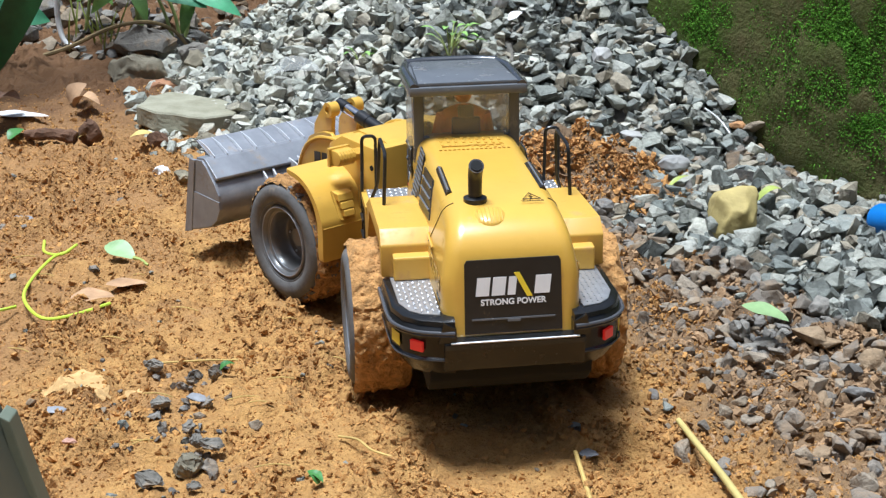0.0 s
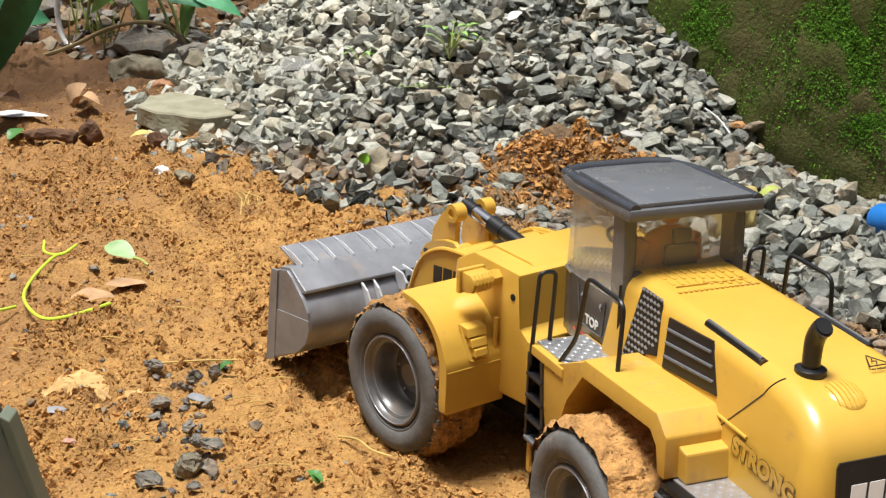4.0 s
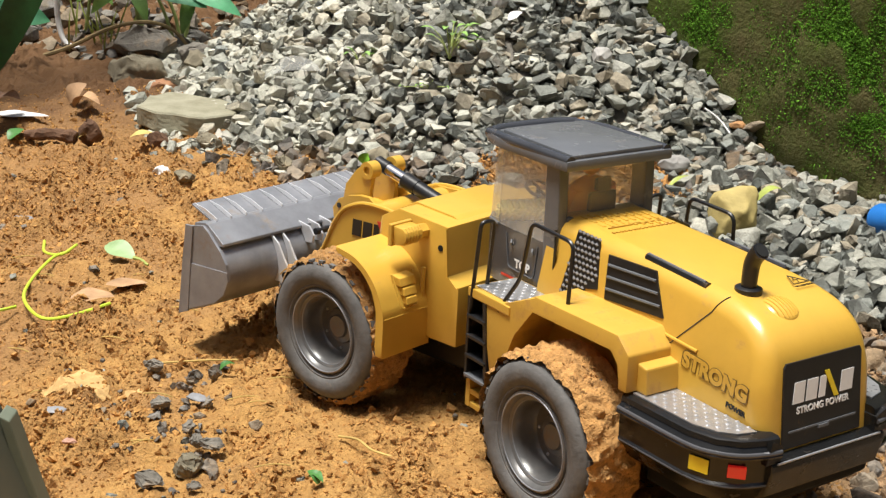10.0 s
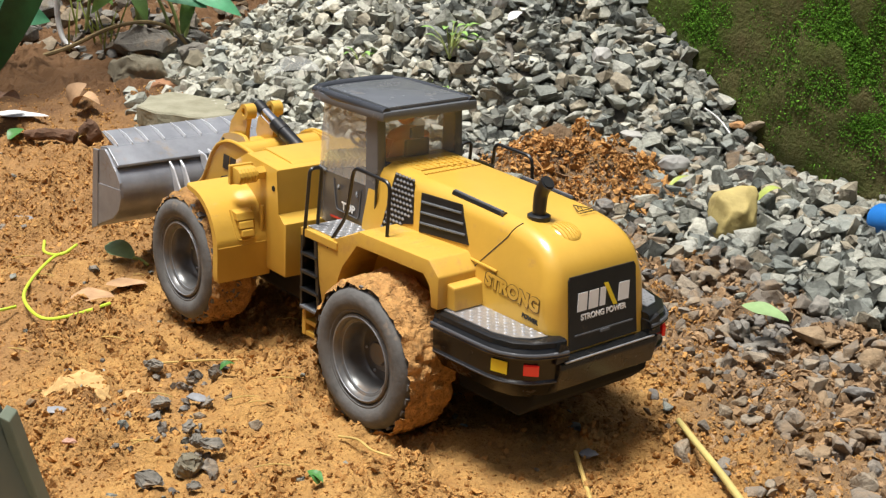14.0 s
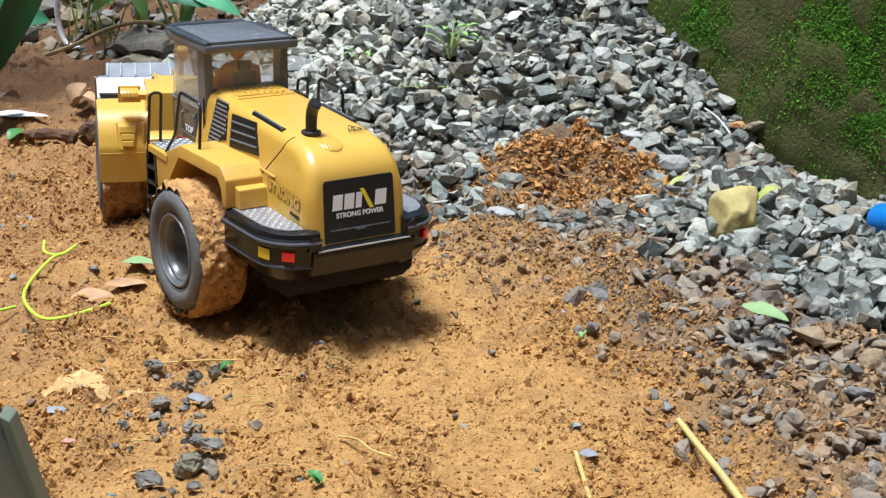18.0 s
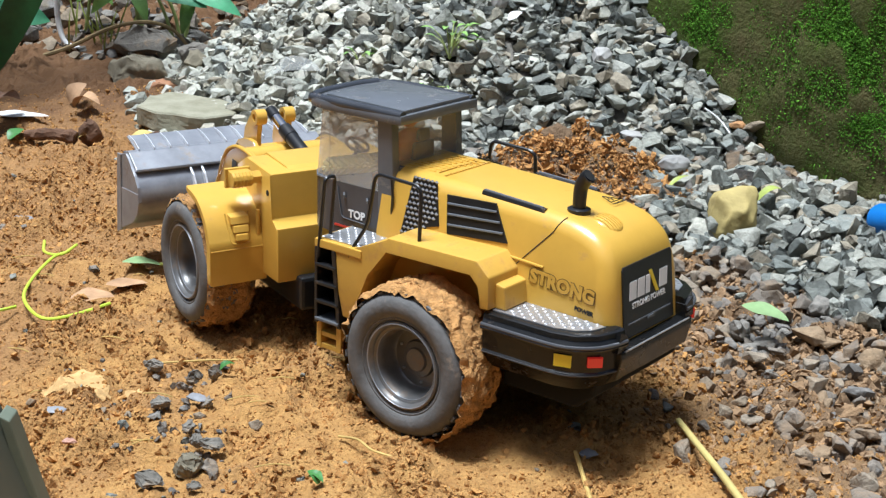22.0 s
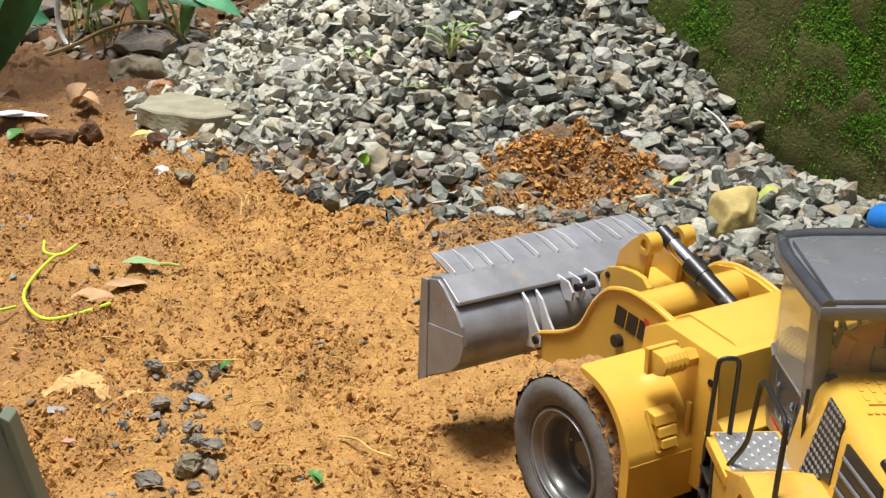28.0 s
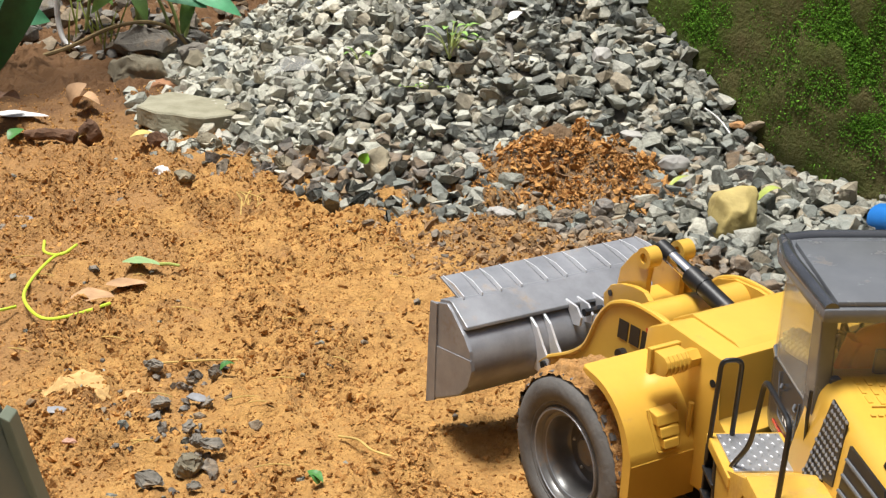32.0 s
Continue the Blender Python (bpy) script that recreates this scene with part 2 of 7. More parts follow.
speck = wn2.new("ShaderNodeTexNoise")
speck.inputs["Scale"].default_value, speck.inputs["Detail"].default_value, speck.inputs["Roughness"].default_value = 150, 4, 0.7
sift = wn2.new("ShaderNodeMath")
sift.operation = "MULTIPLY_ADD"
sift.inputs[1].default_value = 0.45
dots = wn2.new("ShaderNodeMapRange")
dots.inputs["From Min"].default_value, dots.inputs["From Max"].default_value = 0.84, 0.93
tuft = wn2.new("ShaderNodeMix")
tuft.data_type = "RGBA"
tuft.inputs[7].default_value = (0.105, 0.170, 0.020, 1)
for tex in (algae, speck):
    wl2.new(at.outputs["Object"], tex.inputs["Vector"])
wl2.new(algae.outputs["Fac"], film.inputs["Value"])
paint = wn2["Principled BSDF"].inputs["Base Color"]
wl2.new(paint.links[0].from_socket, green.inputs[6])
wl2.new(film.outputs["Result"], green.inputs[0])
wl2.new(algae.outputs["Fac"], sift.inputs[0])
wl2.new(speck.outputs["Fac"], sift.inputs[2])
wl2.new(sift.outputs[0], dots.inputs["Value"])
wl2.new(green.outputs[2], tuft.inputs[6])
wl2.new(dots.outputs["Result"], tuft.inputs[0])
wl2.new(tuft.outputs[2], paint)
M_MOSS = mat("bright_moss", (0.098, 0.225, 0.020), 0.95, var=0.5, scale=120, bump=0.8, bscale=300, rnd=0.45, island=True, spec=0.2)
M_ROCK = mat("rough_grey_rock", (0.215, 0.185, 0.125), 0.9, var=0.3, scale=50, bump=0.8, bscale=200, rnd=0.2, dirt=(0.33, 0.22, 0.11), dirt_amt=0.15, dscale=20)
M_YROCK = mat("ochre_rock", (0.42, 0.33, 0.12), 0.85, var=0.2, scale=40, bump=0.5, bscale=160)
M_LEAF = mat("green_leaf", (0.07, 0.20, 0.045), 0.45, var=0.25, scale=50, bump=0.2, rnd=0.25)
M_DRY = mat("dry_leaf", (0.36, 0.215, 0.11), 0.8, var=0.3, scale=60, bump=0.4, rnd=0.25)
M_WIRE = mat("lime_green_stalk", (0.50, 0.64, 0.05), 0.4, var=0.1, bump=0.0)
M_TWIG = mat("dry_stalk", (0.50, 0.34, 0.10), 0.8, var=0.25, scale=80, bump=0.4)
M_STEM = mat("plant_stem", (0.33, 0.40, 0.13), 0.6, var=0.25, scale=60, bump=0.2)
M_OLIVE = mat("olive_plastic", (0.10, 0.105, 0.075), 0.5, var=0.12, scale=40, bump=0.05, dirt=(0.2, 0.14, 0.08), dirt_amt=0.1, dscale=40)
M_DEEPBLACK = mat("deep_black", (0.004, 0.004, 0.004), 0.9, var=0.2, bump=0.0)
M_GLOSSBLACK = mat("glossy_black_plastic", (0.010, 0.010, 0.010), 0.24, var=0.2, bump=0.03, bscale=200, dirt=(0.16, 0.11, 0.07), dirt_amt=0.06, dscale=50)
M_TAIL = mat("red_lens", (0.42, 0.014, 0.010), 0.15, var=0.1, bump=0.0, coat=0.5)
M_TAIL.node_tree.nodes["Principled BSDF"].inputs["Emission Color"].default_value = (1.0, 0.03, 0.02, 1)
M_TAIL.node_tree.nodes["Principled BSDF"].inputs["Emission Strength"].default_value = 0.14
M_ROOFEDGE = mat("shiny_dark_roof_edge", (0.045, 0.047, 0.053), 0.17, var=0.15, bump=0.03, bscale=300, coat=0.4, dirt=(0.22, 0.17, 0.12), dirt_amt=0.05, dscale=50)
M_CLEAR = mat("clear_window_plastic", (0.80, 0.77, 0.71), 0.06, var=0.2, scale=25, bump=0.05, bscale=30, alpha=0.13, spec=0.9)
M_ROLL = mat("pale_yellow_plastic", (0.85, 0.72, 0.20), 0.5, var=0.1, bump=0.1)
M_BLUE = mat("blue_plastic", (0.02, 0.16, 0.5), 0.4, var=0.1, bump=0.05)
M_PAPER = mat("white_scrap", (0.72, 0.70, 0.68), 0.7, var=0.1, bump=0.2)


# ---- mesh helpers ----
def part(name, bm, material, parent=None, label="", smooth=False, mats=()):
    bmesh.ops.recalc_face_normals(bm, faces=bm.faces)
    me = bpy.data.meshes.new(name)
    bm.to_mesh(me)
    bm.free()
    for m in (material, *mats):
        me.materials.append(m)
    if smooth:
        me.polygons.foreach_set("use_smooth", [True] * len(me.polygons))
        me.set_sharp_from_angle(angle=radians(38))
    ob = new(name, me)
    ob.parent = parent
    if label:
        ob["label"] = label
    return ob


def prism(bm, prof, a0, a1, axis="y", bevel=0.0):
    """A solid with the outline prof, swept along an axis from a0 to a1. For y the outline is (x, z), for x (y, z), for z (x, y)."""
    def put(p, a):
        return {"y": (p[0], a, p[1]), "x": (a, p[0], p[1]), "z": (p[0], p[1], a)}[axis]
    lo = [bm.verts.new(put(p, a0)) for p in prof]
    hi = [bm.verts.new(put(p, a1)) for p in prof]
    fs = [bm.faces.new(lo), bm.faces.new(hi[::-1])]
    k = len(prof)
    for i in range(k):
        fs.append(bm.faces.new((lo[i], lo[(i + 1) % k], hi[(i + 1) % k], hi[i])))
    if bevel:
        es = {e for f in fs for e in f.edges}
        bmesh.ops.bevel(bm, geom=list(es), offset=bevel, segments=2, affect="EDGES", profile=0.6, clamp_overlap=True)
    return bm


def box(bm, x0, x1, y0, y1, z0, z1, bevel=0.0):
    return prism(bm, [(x0, z0), (x1, z0), (x1, z1), (x0, z1)], y0, y1, "y", bevel)


def lathe(bm, prof, center, axis="y", n=40):
    """Turns the outline (radius, along) about an axis through center."""
    rings = []
    for i in range(n):
        a = 2 * math.pi * i / n
        ring = []
        for r, s in prof:
            c, d = r * math.cos(a), r * math.sin(a)
            v = {"y": (c, s, d), "z": (c, d, s), "x": (s, c, d)}[axis]
            ring.append(bm.verts.new(Vector(center) + Vector(v)))
        rings.append(ring)
    for i in range(n):
        p, q = rings[i], rings[(i + 1) % n]
        for j in range(len(prof) - 1):
            bm.faces.new((p[j], p[j + 1], q[j + 1], q[j]))
    bmesh.ops.remove_doubles(bm, verts=[v for r in rings for v in (r[0], r[-1])], dist=1e-6)
    return bm


def tube(bm, pts, r, n=8, r1=None):
    """A round bar along points, with closed ends; r1 is the radius at the far end."""
    pts = [Vector(p) for p in pts]
    rings, up = [], None
    for i, p in enumerate(pts):
        d = (pts[min(i + 1, len(pts) - 1)] - pts[max(i - 1, 0)]).normalized()
        if up is None:
            up = d.orthogonal().normalized()
        up = (up - d * up.dot(d)).normalized()
        side = d.cross(up)
        rad = r if r1 is None else r + (r1 - r) * i / (len(pts) - 1)
        rings.append([bm.verts.new(p + rad * (math.cos(2 * math.pi * k / n) * up + math.sin(2 * math.pi * k / n) * side)) for k in range(n)])
    for a, b in zip(rings, rings[1:]):
        for k in range(n):
            bm.faces.new((a[k], a[(k + 1) % n], b[(k + 1) % n], b[k]))
    bm.faces.new(rings[0][::-1])
    bm.faces.new(rings[-1])
    return bm


def arc(pts, r, n=4):
    """A polyline with its inner corners rounded by r."""
    pts = [Vector(p) for p in pts]
    out = [pts[0]]
    for a, b, c in zip(pts, pts[1:], pts[2:]):
        u, v = (a - b).normalized(), (c - b).normalized()
        k = min(r, (a - b).length * 0.45, (c - b).length * 0.45)
        for i in range(n + 1):
            s = i / n
            out.append((b + u * k) * (1 - s) ** 2 + b * 2 * s * (1 - s) + (b + v * k) * s ** 2)
    return out + [pts[-1]]


def curve3(pts, n=8):
    """A smooth line through points."""
    pts = [Vector(p) for p in pts]
    q = [2 * pts[0] - pts[1]] + pts + [2 * pts[-1] - pts[-2]]
    out = []
    for a, b, c, d in zip(q, q[1:], q[2:], q[3:]):
        for i in range(n):
            s = i / n
            out.append(0.5 * (2 * b + (c - a) * s + (2 * a - 5 * b + 4 * c - d) * s * s + (3 * b - a - 3 * c + d) * s ** 3))
    return out + [pts[-1]]


LATTICE = {}


def value_noise(x, y, cell, seed):
    """Smooth random heights from -1 to 1 on a lattice of that cell size."""
    if seed not in LATTICE:
        LATTICE[seed] = np.random.RandomState(seed).rand(257, 257) * 2 - 1
    lat = LATTICE[seed]
    u, v = x / cell + 1000.5, y / cell + 1000.5
    i, j = np.floor(u).astype(int), np.floor(v).astype(int)
    a, b = u - i, v - j
    a, b = a * a * (3 - 2 * a), b * b * (3 - 2 * b)
    i0, i1, j0, j1 = i % 257, (i + 1) % 257, j % 257, (j + 1) % 257
    return (lat[i0, j0] * (1 - a) + lat[i1, j0] * a) * (1 - b) + (lat[i0, j1] * (1 - a) + lat[i1, j1] * a) * b


# ---- ground, heap, wall ----
HEAP_C, HEAP_H, HEAP_SLOPE = (0.12, 1.95), 0.36, 0.62
WALL_P, WALL_D = Vector((0.436, 1.345, 0)), Vector((-0.19, 0.30, 0)).normalized()


def rho(x, y):
    dx, dy = x - HEAP_C[0], y - HEAP_C[1]
    dx = np.where(dx < 0, dx * 1.2, dx)
    return np.hypot(dx, dy)


def ground_z(x, y):
    """Height of the soil sheet, without its fine crumbs."""
    x, y = np.asarray(x, float), np.asarray(y, float)
    z = 0.006 * value_noise(x, y, 0.16, 3) + 0.003 * value_noise(x, y, 0.06, 4)
    lane = np.exp(-((y - 0.95) / 0.45) ** 2) * np.exp(-((x - 0.05) / 0.3) ** 2)
    z = z * (1 - 0.7 * lane) - 0.002
    z = z * (np.hypot(x, y) < 4)
    z = z + 0.09 * np.clip((y - 1.95) / 0.8, 0, 1) ** 1.5 * np.clip((0.1 - x) / 0.5, 0, 1)
    return z


def heap_z(x, y):
    h = HEAP_H - HEAP_SLOPE * rho(x, y)
    w = 0.03
    h = np.where(h > w, h, np.where(h < -w, 0.0, (h + w) ** 2 / (4 * w)))
    return np.minimum(h, 0.30) + 0.012 * value_noise(x, y, 0.11, 8) * (h > 0.005)


def side_z(x, y):
    """The low spread of gravel between the heap and the wall."""
    return 0.016 * np.clip((x - 0.20 - 0.35 * np.clip(1.25 - y, 0, 1)) / 0.12, 0, 1)


def mound_z(x, y):
    return 0.056 * np.exp(-(((x - 0.128) / 0.105) ** 2 + ((y - 1.43) / 0.075) ** 2))


def top_z(x, y):
    x, y = np.asarray(x, float), np.asarray(y, float)
    return np.maximum(ground_z(x, y), 0) + np.maximum(heap_z(x, y), side_z(x, y))


def wall_side(x, y):
    """Distance in front of the wall."""
    nrm = (WALL_D.y, -WALL_D.x)
    return -((x - WALL_P.x) * nrm[0] + (y - WALL_P.y) * nrm[1])


def grid_mesh(name, xs, ys, zf, material):
    X, Y = np.meshgrid(xs, ys)
    Z = zf(X, Y)
    v = np.stack([X.ravel(), Y.ravel(), Z.ravel()], 1)
    k, r = len(xs), len(ys)
    i = (np.arange(r - 1)[:, None] * k + np.arange(k - 1)).ravel()
    f = np.stack([i, i + 1, i + k + 1, i + k], 1)
    me = bpy.data.meshes.new(name)
    me.vertices.add(len(v))
    me.vertices.foreach_set("co", v.ravel())
    me.loops.add(f.size)
    me.loops.foreach_set("vertex_index", f.ravel())
    me.polygons.add(len(f))
    me.polygons.foreach_set("loop_start", np.arange(len(f)) * 4)
    me.polygons.foreach_set("use_smooth", np.ones(len(f), bool))
    me.update(calc_edges=True)
    me.materials.append(material)
    return new(name, me)


def billow(x, y, cell, seed):
    """Rounded lumps with sharp creases between them."""
    c, d = math.cos(seed), math.sin(seed)
    return np.abs(value_noise(c * x - d * y, d * x + c * y, cell, seed)) - 0.33


def crumbly(x, y):
    """Where loose crumbs lie: in drifts and streaks between trodden flats."""
    c, d = 0.77, 0.64
    drift = value_noise(c * x + d * y, (c * y - d * x) * 0.5, 0.045, 14) + 0.7 * value_noise(x, y, 0.021, 15) + 0.6 * value_noise(x, y, 0.11, 16)
    return np.clip(0.42 + 0.85 * drift, 0.14, 1.0)


def rough_z(x, y):
    """How crumbly the soil is: low on the driven lane, high in the loose patches."""
    lane = np.exp(-((x - 0.02) / 0.13) ** 2 - ((y - 0.84) / 0.16) ** 2)
    return (0.55 + 0.95 * crumbly(x, y)) * (1 - 0.25 * lane)


def soil_z(x, y):
    z = ground_z(x, y)
    fine = 0.0090 * value_noise(x, y, 0.034, 5) + 0.0082 * billow(x, y, 0.017, 6) + 0.0040 * billow(x, y, 0.0078, 7) + 0.0028 * billow(x, y, 0.0045, 9)
    near = (np.abs(x) < 1.0) & (y > 0.4) & (y < 2.7)
    return z + near * rough_z(x, y) * fine + mound_z(x, y)


far = [60, 25, 10, 5, 3]
xs = np.concatenate([[-a for a in far], np.linspace(-1.6, -0.66, 24)[:-1], np.arange(-0.66, 0.50, 0.0020), np.linspace(0.525, 1.6, 24), far[::-1]])
ys = np.concatenate([[-a for a in far], np.linspace(-1.6, 0.60, 30)[:-1], 0.60 * 1.0022 ** np.arange(0, 516), np.linspace(1.87, 2.5, 140)[1:], np.linspace(2.52, 4, 20), [5, 10, 25, 60]])
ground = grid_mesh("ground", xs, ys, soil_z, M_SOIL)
tagged(ground, "crumbly orange-brown soil with tyre-flattened patches", "soil", kind="structure")


def wall_block(name, s0, s1, thick, height, material):
    bm = bmesh.new()
    nrm = Vector((WALL_D.y, -WALL_D.x, 0))
    n, k = 300, 60
    grid = []
    for i in range(n + 1):
        col = []
        for j in range(k + 1):
            s, z = s0 + (s1 - s0) * i / n, -0.05 + (height + 0.05) * j / k
            p = WALL_P + WALL_D * s + nrm * (0.010 * noise.noise((s * 7, z * 7, 1)) + 0.004 * noise.noise((s * 30, z * 30, 2)) + 0.0022 * noise.noise((s * 85, z * 85, 4)))
            col.append(bm.verts.new((p.x, p.y, z)))
        grid.append(col)
    for i in range(n):
        for j in range(k):
            bm.faces.new((grid[i][j], grid[i + 1][j], grid[i + 1][j + 1], grid[i][j + 1]))
    back = [bm.verts.new(WALL_P + WALL_D * s + nrm * thick + Vector((0, 0, z))) for s, z in ((s0, -0.05), (s1, -0.05), (s1, height), (s0, height))]
    bm.faces.new(back)
    bm.faces.new([back[0]] + [grid[0][j] for j in range(k + 1)] + [back[3]])
    bm.faces.new([back[1]] + [grid[n][j] for j in range(k + 1)] + [back[2]])
    bm.faces.new([back[3]] + [grid[i][k] for i in range(n + 1)] + [back[2]])
    return part(name, bm, material, smooth=True)


wall = tagged(wall_block("wall_north", -1.6, 1.6, 0.12, 0.50, M_WALL), "damp dark concrete wall overgrown with moss", "wall", kind="structure")


# unseen walls added behind the camera and beyond the plants, to block low skylight
for name, x0, x1, y0, y1 in (("wall_south", -2.4, 2.0, -1.10, -0.98), ("wall_west", -2.40, -2.28, -0.98, 3.6)):
    bm = bmesh.new()
    box(bm, x0, x1, y0, y1, -0.05, 1.30, 0.01)
    tagged(part(name, bm, M_WALL), "plain mossy concrete wall added out of view to block low sky", "wall", kind="structure")


# ---- stones ----
def stone_shape(seed, flat=0.7, n=13):
    rng = random.Random(seed)
    bm = bmesh.new()
    sx, sy, sz = rng.uniform(0.85, 1.3), rng.uniform(0.65, 1.0), rng.uniform(0.38, flat)
    for _ in range(n):
        v = Vector((rng.gauss(0, 1), rng.gauss(0, 1), rng.gauss(0, 1))).normalized() * rng.uniform(0.85, 1.0)
        bm.verts.new((v.x * sx * 0.5, v.y * sy * 0.5, v.z * sz * 0.5))
    bmesh.ops.convex_hull(bm, input=bm.verts)
    bmesh.ops.delete(bm, geom=[v for v in bm.verts if not v.link_faces], context="VERTS")
    bmesh.ops.triangulate(bm, faces=bm.faces)
    bm.verts.index_update()
    out = np.array([v.co[:] for v in bm.verts]), np.array([[v.index for v in f.verts] for f in bm.faces])
    bm.free()
    return out


def crushed_shape(seed, flat=0.6, cuts=6):
    """A block of crushed stone: a box whose corners are broken off along flat faces."""
    rng = random.Random(seed)
    bm = bmesh.new()
    bmesh.ops.create_cube(bm, size=1.0, matrix=Matrix.Diagonal((rng.uniform(0.95, 1.35), rng.uniform(0.7, 1.0), rng.uniform(0.38, flat), 1)))
    for v in bm.verts:
        v.co += Vector((rng.uniform(-0.13, 0.13), rng.uniform(-0.13, 0.13), rng.uniform(-0.10, 0.10)))
    for _ in range(cuts):
        n = Vector((rng.gauss(0, 1), rng.gauss(0, 1), rng.gauss(0, 0.8))).normalized()
        reach = max(v.co.dot(n) for v in bm.verts)
        low = min(v.co.dot(n) for v in bm.verts)
        at = n * (reach - (reach - low) * rng.uniform(0.10, 0.27))
        cut = bmesh.ops.bisect_plane(bm, geom=bm.verts[:] + bm.edges[:] + bm.faces[:], plane_co=at, plane_no=n, clear_outer=True)
        rim = [e for e in cut["geom_cut"] if isinstance(e, bmesh.types.BMEdge)]
        if rim:
            bmesh.ops.contextual_create(bm, geom=rim)
    bmesh.ops.convex_hull(bm, input=bm.verts)
    bmesh.ops.delete(bm, geom=[v for v in bm.verts if not v.link_faces], context="VERTS")
    bmesh.ops.remove_doubles(bm, verts=bm.verts, dist=0.04)
    bmesh.ops.triangulate(bm, faces=bm.faces)
    bmesh.ops.recalc_face_normals(bm, faces=bm.faces)
    bm.verts.index_update()
    out = np.array([v.co[:] for v in bm.verts]) * 0.70, np.array([[v.index for v in f.verts] for f in bm.faces])
    bm.free()
    return out


def turn_matrix(rng, tilt):
    return np.array((Euler((rng.gauss(0, tilt), rng.gauss(0, tilt), rng.uniform(0, 6.283)))).to_matrix())


def scatter_mesh(name, shapes, places, material, seed, tilt=0.5, parent=None):
    """One mesh out of many pieces; places are (x, y, z, size)."""
    rng = random.Random(seed)
    vs, fs, base = [], [], 0
    for x, y, z, s in places:
        v, f = shapes[rng.randrange(len(shapes))]
        vs.append(v @ turn_matrix(rng, tilt).T * s + (x, y, z))
        fs.append(f + base)
        base += len(v)
    v, f = np.concatenate(vs), np.concatenate(fs)
    me = bpy.data.meshes.new(name)
    me.vertices.add(len(v))
    me.vertices.foreach_set("co", v.ravel())
    me.loops.add(f.size)
    me.loops.foreach_set("vertex_index", f.ravel())
    me.polygons.add(len(f))
    me.polygons.foreach_set("loop_start", np.arange(len(f)) * 3)
    me.polygons.foreach_set("use_smooth", np.zeros(len(f), bool))
    me.update(calc_edges=True)
    me.materials.append(material)
    ob = new(name, me)
    ob.parent = parent
    return ob


def rough_shape(seed, flat, n):
    """A hull whose faces are split once and worn uneven."""
    v, f = stone_shape(seed, flat, n)
    bm = bmesh.new()
    vs = [bm.verts.new(p) for p in v]
    for t in f:
        bm.faces.new([vs[i] for i in t])
    bmesh.ops.subdivide_edges(bm, edges=bm.edges, cuts=1, use_grid_fill=True)
    bmesh.ops.triangulate(bm, faces=bm.faces)
    for w in bm.verts:
        w.co += 0.10 * Vector((noise.noise(w.co * 9 + Vector((0, 3, seed))), noise.noise(w.co * 9 + Vector((seed, 3, 0))), noise.noise(w.co * 9 + Vector((3, seed, 0)))))
        w.co += 0.17 * Vector((noise.noise(w.co * 4 + Vector((seed, 0, 0))), noise.noise(w.co * 4 + Vector((0, seed, 0))), noise.noise(w.co * 4 + Vector((0, 0, seed)))))
    bm.verts.index_update()
    out = np.array([p.co[:] for p in bm.verts]), np.array([[p.index for p in t.verts] for t in bm.faces])
    bm.free()
    return out


ROUGH = [rough_shape(200 + i, 0.85, 9 + i % 3) for i in range(16)]
SHAPES = [crushed_shape(i, 0.74, 6 + i % 4) for i in range(26)] + [stone_shape(60 + i, 0.78, 14 + i % 6) for i in range(22)]
CLODS = [stone_shape(100 + i, 1.0, 7 + i % 4) for i in range(16)]
GRAINS = [stone_shape(140 + i, 1.0, 6) for i in range(12)]
LUMPS = [stone_shape(170 + i, 0.95, 13 + i % 7) for i in range(20)]
BROKEN = [rough_shape(200 + i, 0.85, 6 + i % 2) for i in range(12)]
heap_ground = np.arange(-0.75, 0.9, 0.025)
gravel_heap = new("gravel_heap")
earth_core = grid_mesh("earth_core", heap_ground, np.arange(1.15, 2.9, 0.025), lambda x, y: np.where((np.maximum(heap_z(x, y), 0) > 0.01) & (wall_side(x, y) > -0.06), ground_z(x, y) + heap_z(x, y) - 0.008, -0.03), M_MOUND)
earth_core.parent = gravel_heap
tagged(gravel_heap, "loose heap of angular grey gravel against the wall", "gravel heap")


rng = random.Random(5)
nrs = np.random.RandomState(5)


def lognormal(n, mid, spread, lo, hi):
    return np.clip(mid * np.exp(spread * nrs.randn(n)), lo, hi)


def spots(n, x0, x1, y0, y1, chance, mid, spread, lo, hi, height, jitter):
    """Places (x, y, z, size) strewn by chance over a stretch of ground."""
    x, y = nrs.uniform(x0, x1, n), nrs.uniform(y0, y1, n)
    keep = (nrs.rand(n) < chance(x, y)) & (wall_side(x, y) > 0.004)
    x, y = x[keep], y[keep]
    s = lognormal(len(x), mid, spread, lo, hi)
    z = height(x, y) + nrs.uniform(jitter[0], jitter[1], len(x)) * s
    return list(zip(x.tolist(), y.tolist(), z.tolist(), s.tolist()))


def side_edge(x, y):
    return x - 0.215 - 0.25 * np.maximum(0, 1.15 - y)


def clean_edge(x):
    """How near the clean gravel comes before it is trodden into the soil."""
    return 1.17 + 0.02 * np.sin(31 * x) - 1.6 * np.clip(x - 0.25, 0, 0.2)


